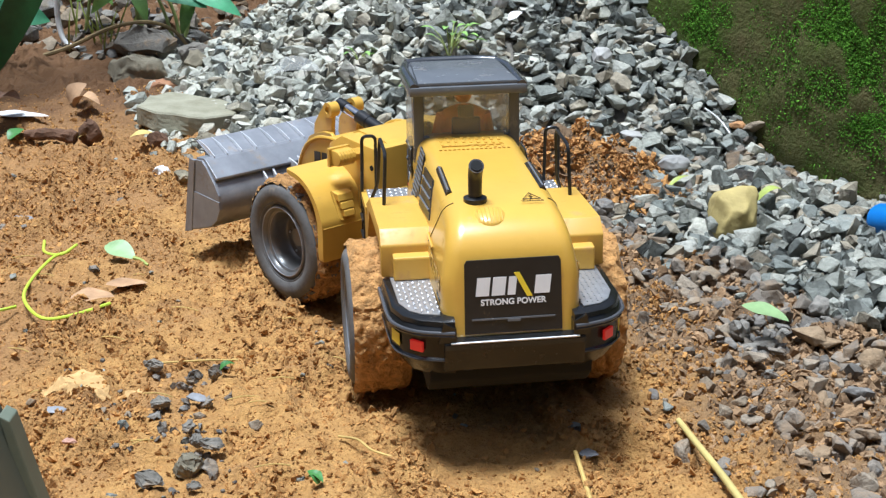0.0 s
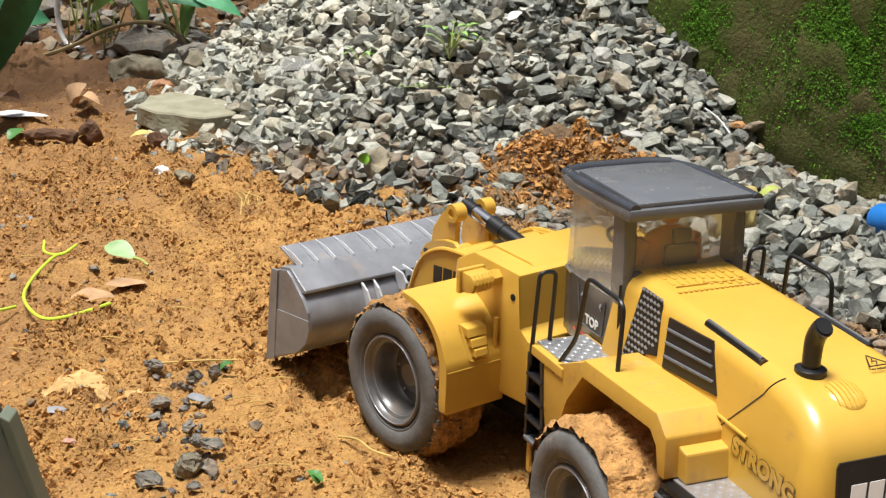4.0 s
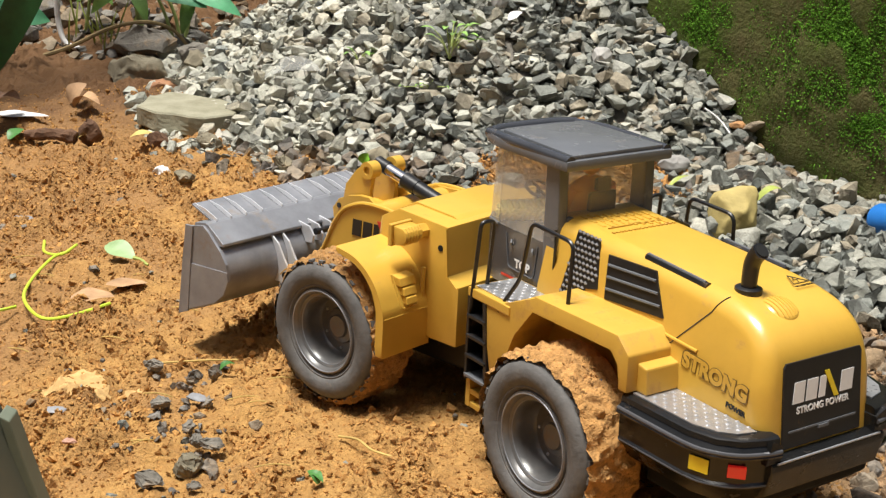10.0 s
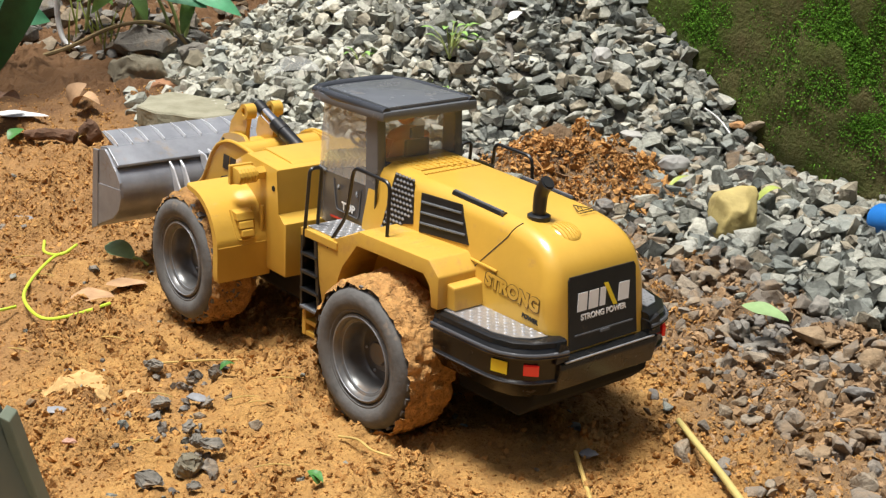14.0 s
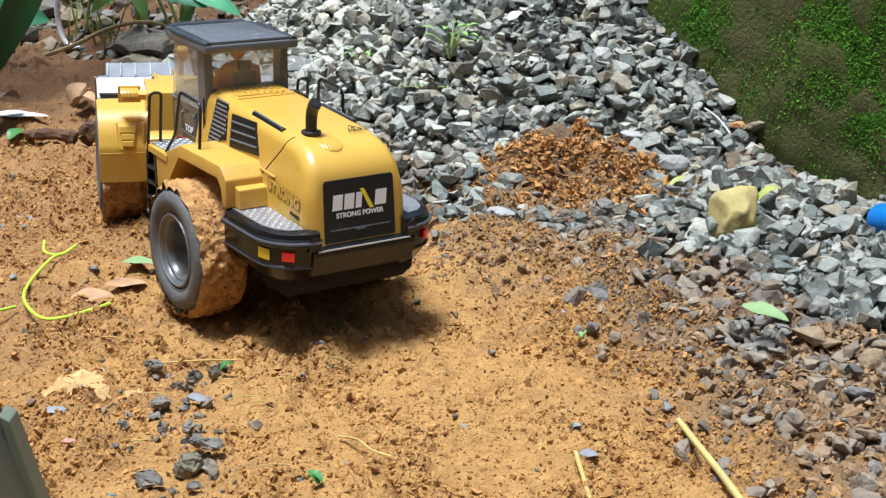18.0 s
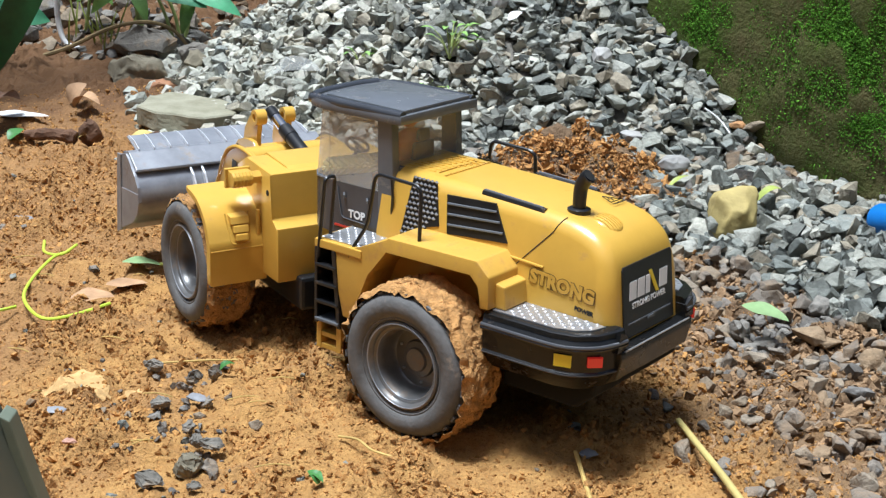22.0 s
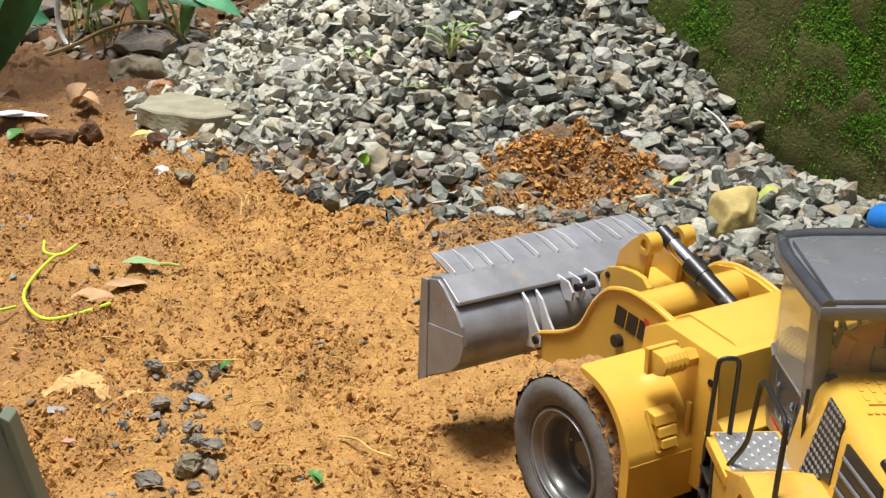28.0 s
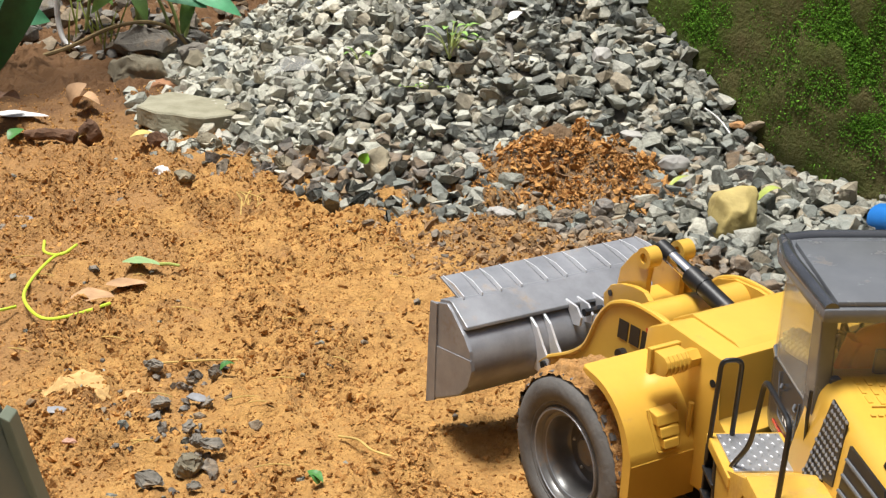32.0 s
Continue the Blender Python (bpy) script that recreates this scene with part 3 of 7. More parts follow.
heap_places = spots(24000, -0.65, 0.55, 1.2, 2.25, lambda x, y: np.clip(1 - (rho(x, y) - 0.55) / 0.14, 0, 1) * (rho(x, y) < 0.72), 0.0182, 0.34, 0.008, 0.034, top_z, (-0.30, 0.30))
side_places = spots(12500, 0.1, 0.62, 0.62, 1.45, lambda x, y: np.where(side_edge(x, y) > 0.03, 0.75, np.clip(0.08 + 0.7 * np.exp(-((side_edge(x, y) - 0.03) / 0.05) ** 2), 0, 1) * (side_edge(x, y) > -0.14)), 0.0146, 0.42, 0.005, 0.034, top_z, (-0.35, 0.40))
MOSS = ((0.06, 0.175, 0.045, 0.034, 7000), (0.015, 0.105, 0.022, 0.018, 2800), (0.275, 0.165, 0.024, 0.026, 2200), (0.12, 0.13, 0.13, 0.07, 5200), (-0.30, 0.20, 0.2, 0.10, 600), (0.2, 0.45, 0.3, 0.12, 600))


# ---- the ground's crumbs and the gravel's single stones ----
rng = random.Random(17)
stone_meshes = []
for i, (v, f) in enumerate(SHAPES):
    me = bpy.data.meshes.new("stone")
    me.from_pydata(v.tolist(), [], f.tolist())
    me.materials.append(M_STONE1)
    stone_meshes.append(me)
heap_places.sort(key=lambda p: p[1] - 3 * p[3])
near, rest, pale, earthy = [], [], [], []
for p in heap_places:
    # paler stones grow more common towards the heap's left
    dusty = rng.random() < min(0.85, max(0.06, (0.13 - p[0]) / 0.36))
    if len(near) < 300 and p[3] > 0.0135 and p[1] < 1.56:
        near.append(p)
    elif p[1] < 1.50 and rng.random() < min(0.75, max(0.0, (float(rho(p[0], p[1])) - 0.50) / 0.12)):
        earthy.append(p)
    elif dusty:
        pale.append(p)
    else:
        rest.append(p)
for x, y, z, s in near:
    st = new("stone", rng.choice(stone_meshes))
    st.parent = gravel_heap
    st.matrix_local = Matrix.LocRotScale((x, y, z), Euler((rng.gauss(0, 0.5), rng.gauss(0, 0.5), rng.uniform(0, 6.28))), (s, s, s))
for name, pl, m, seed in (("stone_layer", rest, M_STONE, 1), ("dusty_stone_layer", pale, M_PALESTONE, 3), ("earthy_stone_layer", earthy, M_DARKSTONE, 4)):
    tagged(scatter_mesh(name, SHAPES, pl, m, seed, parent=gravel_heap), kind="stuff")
clean = [p for p in side_places if p[1] > clean_edge(p[0]) and p[0] > 0.19]
trodden = list(set(side_places) - set(clean))
trodden = sorted((x, y, z, 0.78 * s) for x, y, z, s in trodden)
tagged(scatter_mesh("loose_gravel", SHAPES, clean, M_STONE, 2), "loose grey gravel spread before the wall", "gravel", kind="stuff")
tagged(scatter_mesh("trodden_gravel", LUMPS, trodden, M_DARKSTONE, 2), "damp earthy gravel trodden into the soil", "gravel", kind="stuff")
damp = spots(62000, -0.08, 0.46, 0.62, 1.42, lambda x, y: np.maximum(np.clip(0.62 + 4.5 * side_edge(x, y), 0, 0.95), 0.6 * np.exp(-((x - 0.13) / 0.12) ** 2 - ((y - 1.23) / 0.10) ** 2)) * ((y < clean_edge(x)) | (x < 0.20)), 0.0058, 0.5, 0.0022, 0.016, lambda x, y: soil_z(x, y) + side_z(x, y), (-0.25, 0.15))
tagged(scatter_mesh("damp_crumbs", CLODS, damp, M_DARKSOIL, 13, 3.0), "damp dark brown soil crumbs between the stones", "soil", kind="stuff")


def bare(x, y):
    return (rho(x, y) > 0.56) & (np.abs(x) < 0.12 + 0.42 * y)


clods = spots(290000, -0.66, 0.46, 0.62, 1.80, lambda x, y: bare(x, y) * np.clip(1 - (side_edge(x, y) + 0.05) / 0.08, 0.0, 1) * crumbly(x, y) * np.clip(1.5 - 0.62 * y, 0.25, 1), 0.0029, 0.50, 0.0013, 0.0105, soil_z, (-0.22, 0.32))
grains = spots(70000, -0.62, 0.40, 0.62, 1.55, lambda x, y: bare(x, y) * (side_edge(x, y) < 0.05) * np.clip(1.75 - 0.85 * y, 0.2, 1) * 0.75, 0.0017, 0.25, 0.0010, 0.0026, soil_z, (-0.15, 0.35))
tagged(scatter_mesh("soil_grains", GRAINS, grains, M_CLOD, 61, 3.0), "fine grains of orange-brown soil", "soil", kind="stuff")
tagged(scatter_mesh("soil_crumbs", CLODS, clods, M_CLOD, 6, 3.0), "loose crumbs of orange-brown soil", "soil", kind="stuff")
foot = spots(2600, -0.12, 0.26, 1.08, 1.40, lambda x, y: np.clip(1.0 - np.abs(y - 1.27 + 0.2 * (x - 0.1)) / 0.12, 0, 1) * np.clip(0.35 + 2.5 * x, 0.1, 1), 0.0115, 0.4, 0.005, 0.026, lambda x, y: ground_z(x, y) + mound_z(x, y), (-0.3, 0.2))
tagged(scatter_mesh("foot_gravel", LUMPS, foot, M_DARKSTONE, 10), "earthy brown stones at the foot of the soil mound", "gravel", kind="stuff")
lumps = spots(24000, -0.10, 0.28, 1.22, 1.60, lambda x, y: np.clip((mound_z(x, y) - 0.003) / 0.012, 0, 1), 0.0050, 0.50, 0.0022, 0.018, lambda x, y: ground_z(x, y) + mound_z(x, y) * (1 + 0.35 * value_noise(x, y, 0.022, 18)), (-0.4, 0.45))
tagged(scatter_mesh("soil_mound", BROKEN, lumps, M_LUMP, 7, 3.0), "small mound of moist reddish soil clods", "soil mound", kind="stuff")
bits = spots(1500, -0.5, 0.4, 0.66, 1.5, lambda x, y: (rho(x, y) > 0.6) * np.where((x > 0.15) | ((x > -0.27) & (x < -0.08) & (y < 1.0)), 0.32, 0.10), 0.0055, 0.4, 0.0025, 0.013, soil_z, (-0.1, 0.3))
tagged(scatter_mesh("stone_chips", SHAPES, bits, M_CHIP, 8, 0.3), "scattered dark stone chips on the soil", "gravel", kind="stuff")
line = spots(2600, -0.23, -0.11, 0.73, 0.95, lambda x, y: 0.06 * np.exp(-((x + 0.155 + 0.16 * (y - 0.78)) / 0.024) ** 2), 0.0072, 0.45, 0.003, 0.016, soil_z, (0.0, 0.35))
tagged(scatter_mesh("broken_rock", ROUGH, line, M_BROKEN, 15, 0.6), "small broken dark rocks strewn on the soil", "rocks", kind="stuff")
rubble = spots(1500, -0.95, -0.18, 2.02, 2.75, lambda x, y: 0.8 + 0 * x, 0.020, 0.5, 0.008, 0.055, ground_z, (-0.1, 0.4))
tagged(scatter_mesh("rubble", SHAPES, rubble, M_RUBBLE, 9), "grey-brown rubble on the bank behind the plants", "rubble", kind="stuff")

# moss on the wall: (along the wall, height, spread along, spread up, count)
moss = []
for s0, z0, ds, dz, k in MOSS:
    for _ in range(k):
        s, z = rng.gauss(s0, ds), rng.gauss(z0, dz)
        if z < 0.01 or z > 1.2:
            continue
        p = WALL_P + WALL_D * s - Vector((WALL_D.y, -WALL_D.x, 0)) * (0.0002 - 0.010 * noise.noise((s * 7, z * 7, 1)))
        moss.append((p.x, p.y, z, rng.uniform(0.0012, 0.0040)))
tagged(scatter_mesh("moss", GRAINS, moss, M_MOSS, 12, 3.0), "cushions of bright green moss on the wall", "moss", kind="stuff")


# ---- single things on the ground ----
def slid(x, y, up):
    """Things on the open soil lie a little nearer, by how far they stand out of it."""
    k = 1 - min(up + 0.002, 0.0065) / 0.4158 if y < 1.3 and x < 0.2 else 1.0
    return x * k, y * k


GROUPS = {"dark_rock": "broken dark rocks on the soil", "slate_chip": "slate chips on the soil", "pebble": "smooth pebbles on the gravel", "dark_boulder": "rough rocks beside the bank", "grey_rock": "grey rocks at the heap's foot", "brick_piece": "broken pieces of brick", "dark_clod": "dark clods on the soil", "rootlet": "rootlets on the soil", "straw": "straws on the ground", "green_stalk": "pieces of lime-green stalk", "grass_blade": "grass blades on the bank", "dry_leaf": "dry leaves on the soil", "green_leaf": "fallen green leaves", "yellow_leaf": "yellow-green leaves on the gravel", "paper_scrap": "pale scraps on the ground", "weed": "weeds in the gravel", "leafy_plant": "leafy plants on the bank"}


def rock(name, label, x, y, size, material, seed, category="stone", yaw=0.0, sink=0.25, n=24, group=""):
    """A broken stone: a hull with worn edges."""
    v, f = stone_shape(seed, 0.9, n)
    bm = bmesh.new()
    vs = [bm.verts.new((p[0] * size[0] / 1.0, p[1] * size[1] / 0.85, p[2] * size[2] / 0.65)) for p in v]
    for t in f:
        bm.faces.new([vs[i] for i in t])
    bmesh.ops.dissolve_limit(bm, angle_limit=0.15, verts=bm.verts, edges=bm.edges)
    bmesh.ops.bevel(bm, geom=list(bm.edges), offset=min(size) * 0.06, segments=1, affect="EDGES", clamp_overlap=True)
    bmesh.ops.triangulate(bm, faces=bm.faces)
    bmesh.ops.subdivide_edges(bm, edges=bm.edges, cuts=2, use_grid_fill=True)
    if n >= 30:
        for _ in range(5):
            bmesh.ops.smooth_vert(bm, verts=bm.verts, factor=0.5, use_axis_x=True, use_axis_y=True, use_axis_z=True)
    k = 2.2 / min(size[:2])
    for w in bm.verts:
        for f, a in ((k, 0.16), (3 * k, 0.07)):
            w.co += (a if n < 30 else 0.03) * min(size) * Vector((noise.noise(w.co * f + Vector((seed, 0, 0))), noise.noise(w.co * f + Vector((0, seed, 0))), noise.noise(w.co * f)))
    if material in (M_DARKROCK, M_ROCK) and size[0] < 0.035:
        for w in bm.verts:
            w.co += 0.10 * min(size) * Vector((noise.noise(w.co * 7 * k), noise.noise(w.co * 7 * k + Vector((4, 0, 0))), noise.noise(w.co * 7 * k + Vector((0, 4, 0)))))
    ob = part(name, bm, material, smooth=material not in (M_DARKROCK, M_ROCK) or size[0] > 0.035)
    up = size[2] * (0.5 - sink)
    x, y = slid(x, y, up)
    ob.matrix_local = pose(x, y, float(top_z(x, y)) + up, 0, 0, yaw)
    return tagged(ob, label, category, group or GROUPS.get(name, ""))


def leaf_mesh(bm, base, tip, width, up, droop=0.0, fold=0.25, n=9):
    """A pointed leaf blade with a folded midrib."""
    base, tip, up = Vector(base), Vector(tip), Vector(up).normalized()
    d = tip - base
    side = d.cross(up).normalized()
    nrm = side.cross(d).normalized()
    rows = []
    for i in range(n + 1):
        s = i / n
        w = width * 0.5 * (math.sin(math.pi * min(1, s * 0.97 + 0.03) ** 0.8)) ** 0.8
        c = base + d * s + nrm * (droop * math.sin(math.pi * s))
        rows.append([bm.verts.new(c + side * w * k + nrm * (abs(k) * w * fold + 0.06 * w * math.sin(9 * s + k))) for k in (-1, -0.5, 0, 0.5, 1)])
    for a, b in zip(rows, rows[1:]):
        for k in range(4):
            bm.faces.new((a[k], a[k + 1], b[k + 1], b[k]))


def strip(name, label, category, pts, r, material, r1=None, n=7):
    bm = bmesh.new()
    tube(bm, curve3(pts, 6), r, n, r1)
    return tagged(part(name, bm, material, smooth=True), label, category, GROUPS.get(name, ""))


def gz(x, y, up=0.0):
    x, y = slid(x, y, up)
    return (x, y, float(top_z(x, y)) + up)


# broken concrete slab at the heap's foot
bm = bmesh.new()
prism(bm, [(-0.374, 1.622), (-0.345, 1.592), (-0.285, 1.572), (-0.252, 1.592), (-0.250, 1.640), (-0.285, 1.672), (-0.345, 1.700), (-0.370, 1.678)], 0.003, 0.027, "z")
bmesh.ops.bevel(bm, geom=[e for e in bm.edges], offset=0.0018, segments=1, affect="EDGES")
bmesh.ops.triangulate(bm, faces=bm.faces)
bmesh.ops.subdivide_edges(bm, edges=bm.edges, cuts=3, use_grid_fill=True)
for v in bm.verts:
    v.co += 0.0038 * Vector((noise.noise(v.co * 45), noise.noise(v.co * 45 + Vector((7, 0, 0))), 0.6 * noise.noise(v.co * 45 + Vector((0, 9, 0)))))
slab = tagged(part("concrete_slab", bm, M_SLAB, smooth=False), "flat broken slab of weathered grey concrete", "slab")

for args in (
    ("ochre_rock", "ochre yellow lump of rock among the gravel", 0.276, 1.255, (0.068, 0.058, 0.066), M_YROCK, 305, "rock", 15, 0.22, 31),
    ("pebble", "large smooth pale grey pebble", 0.242, 1.424, (0.034, 0.028, 0.024), M_PEBBLE, 302, "pebble", 10, 0.05, 40),
    ("pebble", "flat smooth pale grey pebble", 0.200, 1.458, (0.034, 0.024, 0.018), M_PEBBLE, 303, "pebble", -15, 0.0, 40),
    ("pebble", "round brownish grey pebble", 0.056, 1.618, (0.026, 0.026, 0.024), M_PEBBLE, 304, "pebble", 0, 0.0, 50),
    ("pebble", "rounded grey pebble on the gravel", 0.172, 1.556, (0.030, 0.026, 0.026), M_PEBBLE, 305, "pebble", 0, 0.0, 50),
    ("orange_pebble", "orange-brown pebble on the gravel", 0.321, 1.492, (0.024, 0.019, 0.016), M_ORANGEST, 306, "pebble", 30, 0.0, 30),
    ("white_stone", "small bright white stone on the soil", -0.299, 1.405, (0.020, 0.016, 0.016), M_PAPER, 307, "stone", 0, 0.1, 24),
    ("stone", "brown-grey stone on the soil", -0.277, 1.402, (0.030, 0.020, 0.016), M_ROCK, 308, "stone", 0, 0.2),
    ("slate_chip", "flat slate-grey chip on the soil", -0.405, 1.264, (0.026, 0.018, 0.006), M_SLATE, 309, "stone", 0, 0.3),
    ("slate_chip", "flat slate-grey chip on the soil", -0.259, 0.851, (0.017, 0.014, 0.004), M_SLATE, 310, "stone", 0, 0.3),
    ("slate_chip", "flat slate-grey chip on the soil", 0.097, 1.066, (0.018, 0.014, 0.006), M_SLATE, 311, "stone", 0, 0.3),
    ("slate_chip", "bluish slate chip on the soil", 0.100, 0.813, (0.015, 0.011, 0.006), M_SLATE, 312, "stone", 40, 0.2),
    ("slate_chip", "pale grey chip on the soil", -0.168, 0.877, (0.017, 0.010, 0.006), M_SLATE, 313, "stone", -30, 0.2),
    ("slate_chip", "flat slate-grey chip on the soil", 0.007, 0.758, (0.012, 0.009, 0.005), M_SLATE, 314, "stone", 0, 0.2),
    ("dark_rock", "dark broken rock half buried in soil", -0.147, 0.808, (0.0187, 0.0153, 0.0160), M_DARKROCK, 315, "rock", 0, 0.2),
    ("dark_rock", "dark broken rock half buried in soil", -0.166, 0.831, (0.0110, 0.0102, 0.0176), M_DARKROCK, 316, "rock", 0, 0.2),
    ("dark_rock", "dark broken rock half buried in soil", -0.156, 0.812, (0.0119, 0.0119, 0.0112), M_DARKROCK, 317, "rock", 60, 0.2),
    ("dark_rock", "dark broken rock half buried in soil", -0.176, 0.912, (0.0110, 0.0085, 0.0144), M_DARKROCK, 318, "rock", 0, 0.2),
    ("dark_rock", "dark broken rock half buried in soil", -0.163, 0.921, (0.0102, 0.0076, 0.0128), M_DARKROCK, 319, "rock", 20, 0.2),
    ("dark_rock", "dark crumbly rock on the soil", -0.191, 0.868, (0.0179, 0.0119, 0.0096), M_DARKROCK, 320, "rock", 0, 0.2),
    ("dark_rock", "dark crumbly rock on the soil", -0.209, 0.930, (0.0161, 0.0110, 0.0112), M_DARKROCK, 321, "rock", 0, 0.2),
    ("dark_rock", "dark rounded rock on the soil", -0.177, 0.756, (0.0170, 0.0145, 0.0144), M_DARKROCK, 322, "rock", 0, 0.15),
    ("dark_rock", "dark rounded rock on the soil", -0.148, 0.752, (0.0102, 0.0085, 0.0080), M_DARKROCK, 323, "rock", 0, 0.2),
    ("grey_rock", "pale grey angular rock on the soil", -0.154, 0.778, (0.022, 0.018, 0.014), M_ROCK, 324, "rock", 25, 0.15),
    ("pink_chip", "small pinkish stone chip on the soil", -0.238, 0.806, (0.011, 0.008, 0.006), M_PINK, 325, "stone", 0, 0.2),
    ("brown_chip", "flat brown stone in the soil", -0.016, 0.761, (0.020, 0.016, 0.009), M_BRICK, 326, "stone", 30, 0.35),
    ("brick_piece", "broken piece of red brick", -0.376, 1.800, (0.045, 0.026, 0.026), M_BRICK, 327, "brick", 30, 0.1),
    ("brick_piece", "salmon-coloured piece of brick on the gravel", -0.350, 1.708, (0.034, 0.022, 0.020), M_PINK, 328, "brick", 0, 0.1),
    ("dark_boulder", "dark rough rock at the plants' foot", -0.452, 2.030, (0.085, 0.060, 0.062), M_DARKROCK, 329, "rock", 10, 0.1),
    ("dark_boulder", "brownish rough rock beside the soil bank", -0.420, 1.850, (0.085, 0.060, 0.052), M_ROCK, 330, "rock", -10, 0.25),
    ("dark_boulder", "dark rough rock at the heap's foot", -0.360, 1.960, (0.060, 0.050, 0.050), M_DARKROCK, 331, "rock", 40, 0.2),
    ("dark_boulder", "dark rough rock at the heap's foot", -0.352, 1.905, (0.055, 0.040, 0.034), M_ROCK, 332, "rock", 70, 0.2),
    ("dark_clod", "dark brown clod on the soil", -0.410, 1.545, (0.028, 0.024, 0.030), M_BROWNCLOD, 333, "clod", 0, 0.2),
    ("dark_clod", "dark brown clod on the soil", -0.330, 1.545, (0.026, 0.022, 0.018), M_BROWNCLOD, 334, "clod", 0, 0.2),
    ("grey_rock", "pale grey stone at the heap's foot", -0.268, 1.520, (0.040, 0.030, 0.022), M_ROCK, 335, "rock", 0, 0.2),
    ("grey_rock", "grey stone with moss at the heap's foot", -0.072, 1.415, (0.042, 0.032, 0.034), M_ROCK, 336, "rock", 0, 0.2),
    ("grey_rock", "pale grey stone at the heap's foot", -0.175, 1.440, (0.034, 0.026, 0.030), M_ROCK, 337, "rock", 0, 0.2),
    ("tan_stone", "tan stone near the wall", 0.402, 1.345, (0.028, 0.020, 0.014), M_ORANGEST, 338, "stone", 0, 0.1),
    ("slate_stone", "long flat grey stone under the soil mound", 0.055, 1.308, (0.036, 0.018, 0.014), M_PEBBLE, 339, "stone", -8, 0.1),
):
    rock(*args)

# pale crumbling patch of sandy mortar
bm = bmesh.new()
n, m, rows = 46, 32, {}
for a in range(n):
    for b in range(m):
        x, y = -0.292 + 0.100 * a / n, 0.862 + 0.062 * b / m
        d = math.hypot((x + 0.255) / 0.026, (y - 0.892) / 0.018) + 0.35 * noise.noise((x * 70, y * 70, 3))
        if d < 0.95 or math.hypot((x + 0.219) / 0.012, (y - 0.899) / 0.006) + 0.5 * noise.noise((x * 130, y * 130, 7)) < 0.9:
            rows[a, b] = bm.verts.new((x, y, float(soil_z(np.array(x), np.array(y))) + 0.0016 + 0.0010 * noise.noise((x * 160, y * 160, 1))))
for a, b in list(rows):
    q = [(a, b), (a + 1, b), (a + 1, b + 1), (a, b + 1)]
    if all(k in rows for k in q):
        bm.faces.new([rows[k] for k in q])
bmesh.ops.delete(bm, geom=[v for v in bm.verts if not v.link_faces], context="VERTS")
flat = bmesh.ops.extrude_face_region(bm, geom=list(bm.faces))
for v in flat["geom"]:
    if isinstance(v, bmesh.types.BMVert):
        v.co.z -= 0.004
tagged(part("mortar_crust", bm, M_SAND, smooth=True), "thin pale sandy crust lying on the soil", "crust")
# rotten log
bm = bmesh.new()
tube(bm, curve3([gz(-0.482, 1.535, 0.008), gz(-0.460, 1.538, 0.010), gz(-0.440, 1.535, 0.010), gz(-0.424, 1.532, 0.008)], 8), 0.0065, 10, 0.008)
for v in bm.verts:
    v.co += 0.003 * Vector((noise.noise(v.co * 120), noise.noise(v.co * 120 + Vector((3, 0, 0))), noise.noise(v.co * 120 + Vector((0, 5, 0)))))
tagged(part("rotten_branch", bm, M_BROWNCLOD), "short rotten dark brown branch on the soil", "branch")

# lime-green stalk
strip("green_stalk", "bent lime-green plant stalk on the soil", "stalk", [gz(-0.335, 1.168, 0.006), gz(-0.345, 1.150, 0.006), gz(-0.348, 1.095, 0.005), gz(-0.341, 1.052, 0.004), gz(-0.316, 1.014, 0.004), gz(-0.295, 1.020, 0.004), gz(-0.269, 1.046, 0.006)], 0.0014, M_WIRE)
strip("green_stalk", "bent lime-green plant stalk on the soil", "stalk", [gz(-0.363, 1.189, 0.008), gz(-0.356, 1.165, 0.006), gz(-0.340, 1.160, 0.006), gz(-0.330, 1.176, 0.010)], 0.0013, M_WIRE)
strip("green_stalk", "bent lime-green plant stalk on the soil", "stalk", [gz(-0.365, 1.022, 0.003), gz(-0.352, 1.028, 0.004), gz(-0.343, 1.036, 0.003)], 0.0013, M_WIRE)
strip("straw", "thin dry straw on the soil", "straw", [gz(-0.065, 0.826, 0.003), gz(-0.052, 0.822, 0.004), gz(-0.042, 0.808, 0.003), gz(-0.028, 0.799, 0.003)], 0.0009, M_TWIG)
strip("straw", "thin pale straw on the gravel", "straw", [gz(0.285, 1.505, 0.014), gz(0.300, 1.495, 0.012), gz(0.312, 1.470, 0.012)], 0.0010, M_PAPER)
strip("straw", "thin dry straw on the soil", "straw", [gz(-0.205, 0.935, 0.003), gz(-0.175, 0.942, 0.004), gz(-0.150, 0.945, 0.003)], 0.0008, M_TWIG)
strip("bamboo_stick", "thin dry yellow bamboo stick on the soil", "stick", [gz(0.165, 0.858, 0.009), gz(0.172, 0.820, 0.010), gz(0.182, 0.772, 0.010), gz(0.193, 0.705, 0.010)], 0.0021, M_BAMBOO, 0.0026, 10)
strip("wooden_peg", "short pale wooden peg on the soil", "peg", [gz(0.091, 0.812, 0.006), gz(0.093, 0.790, 0.004), gz(0.0955, 0.752, 0.003)], 0.0015, M_TWIG)
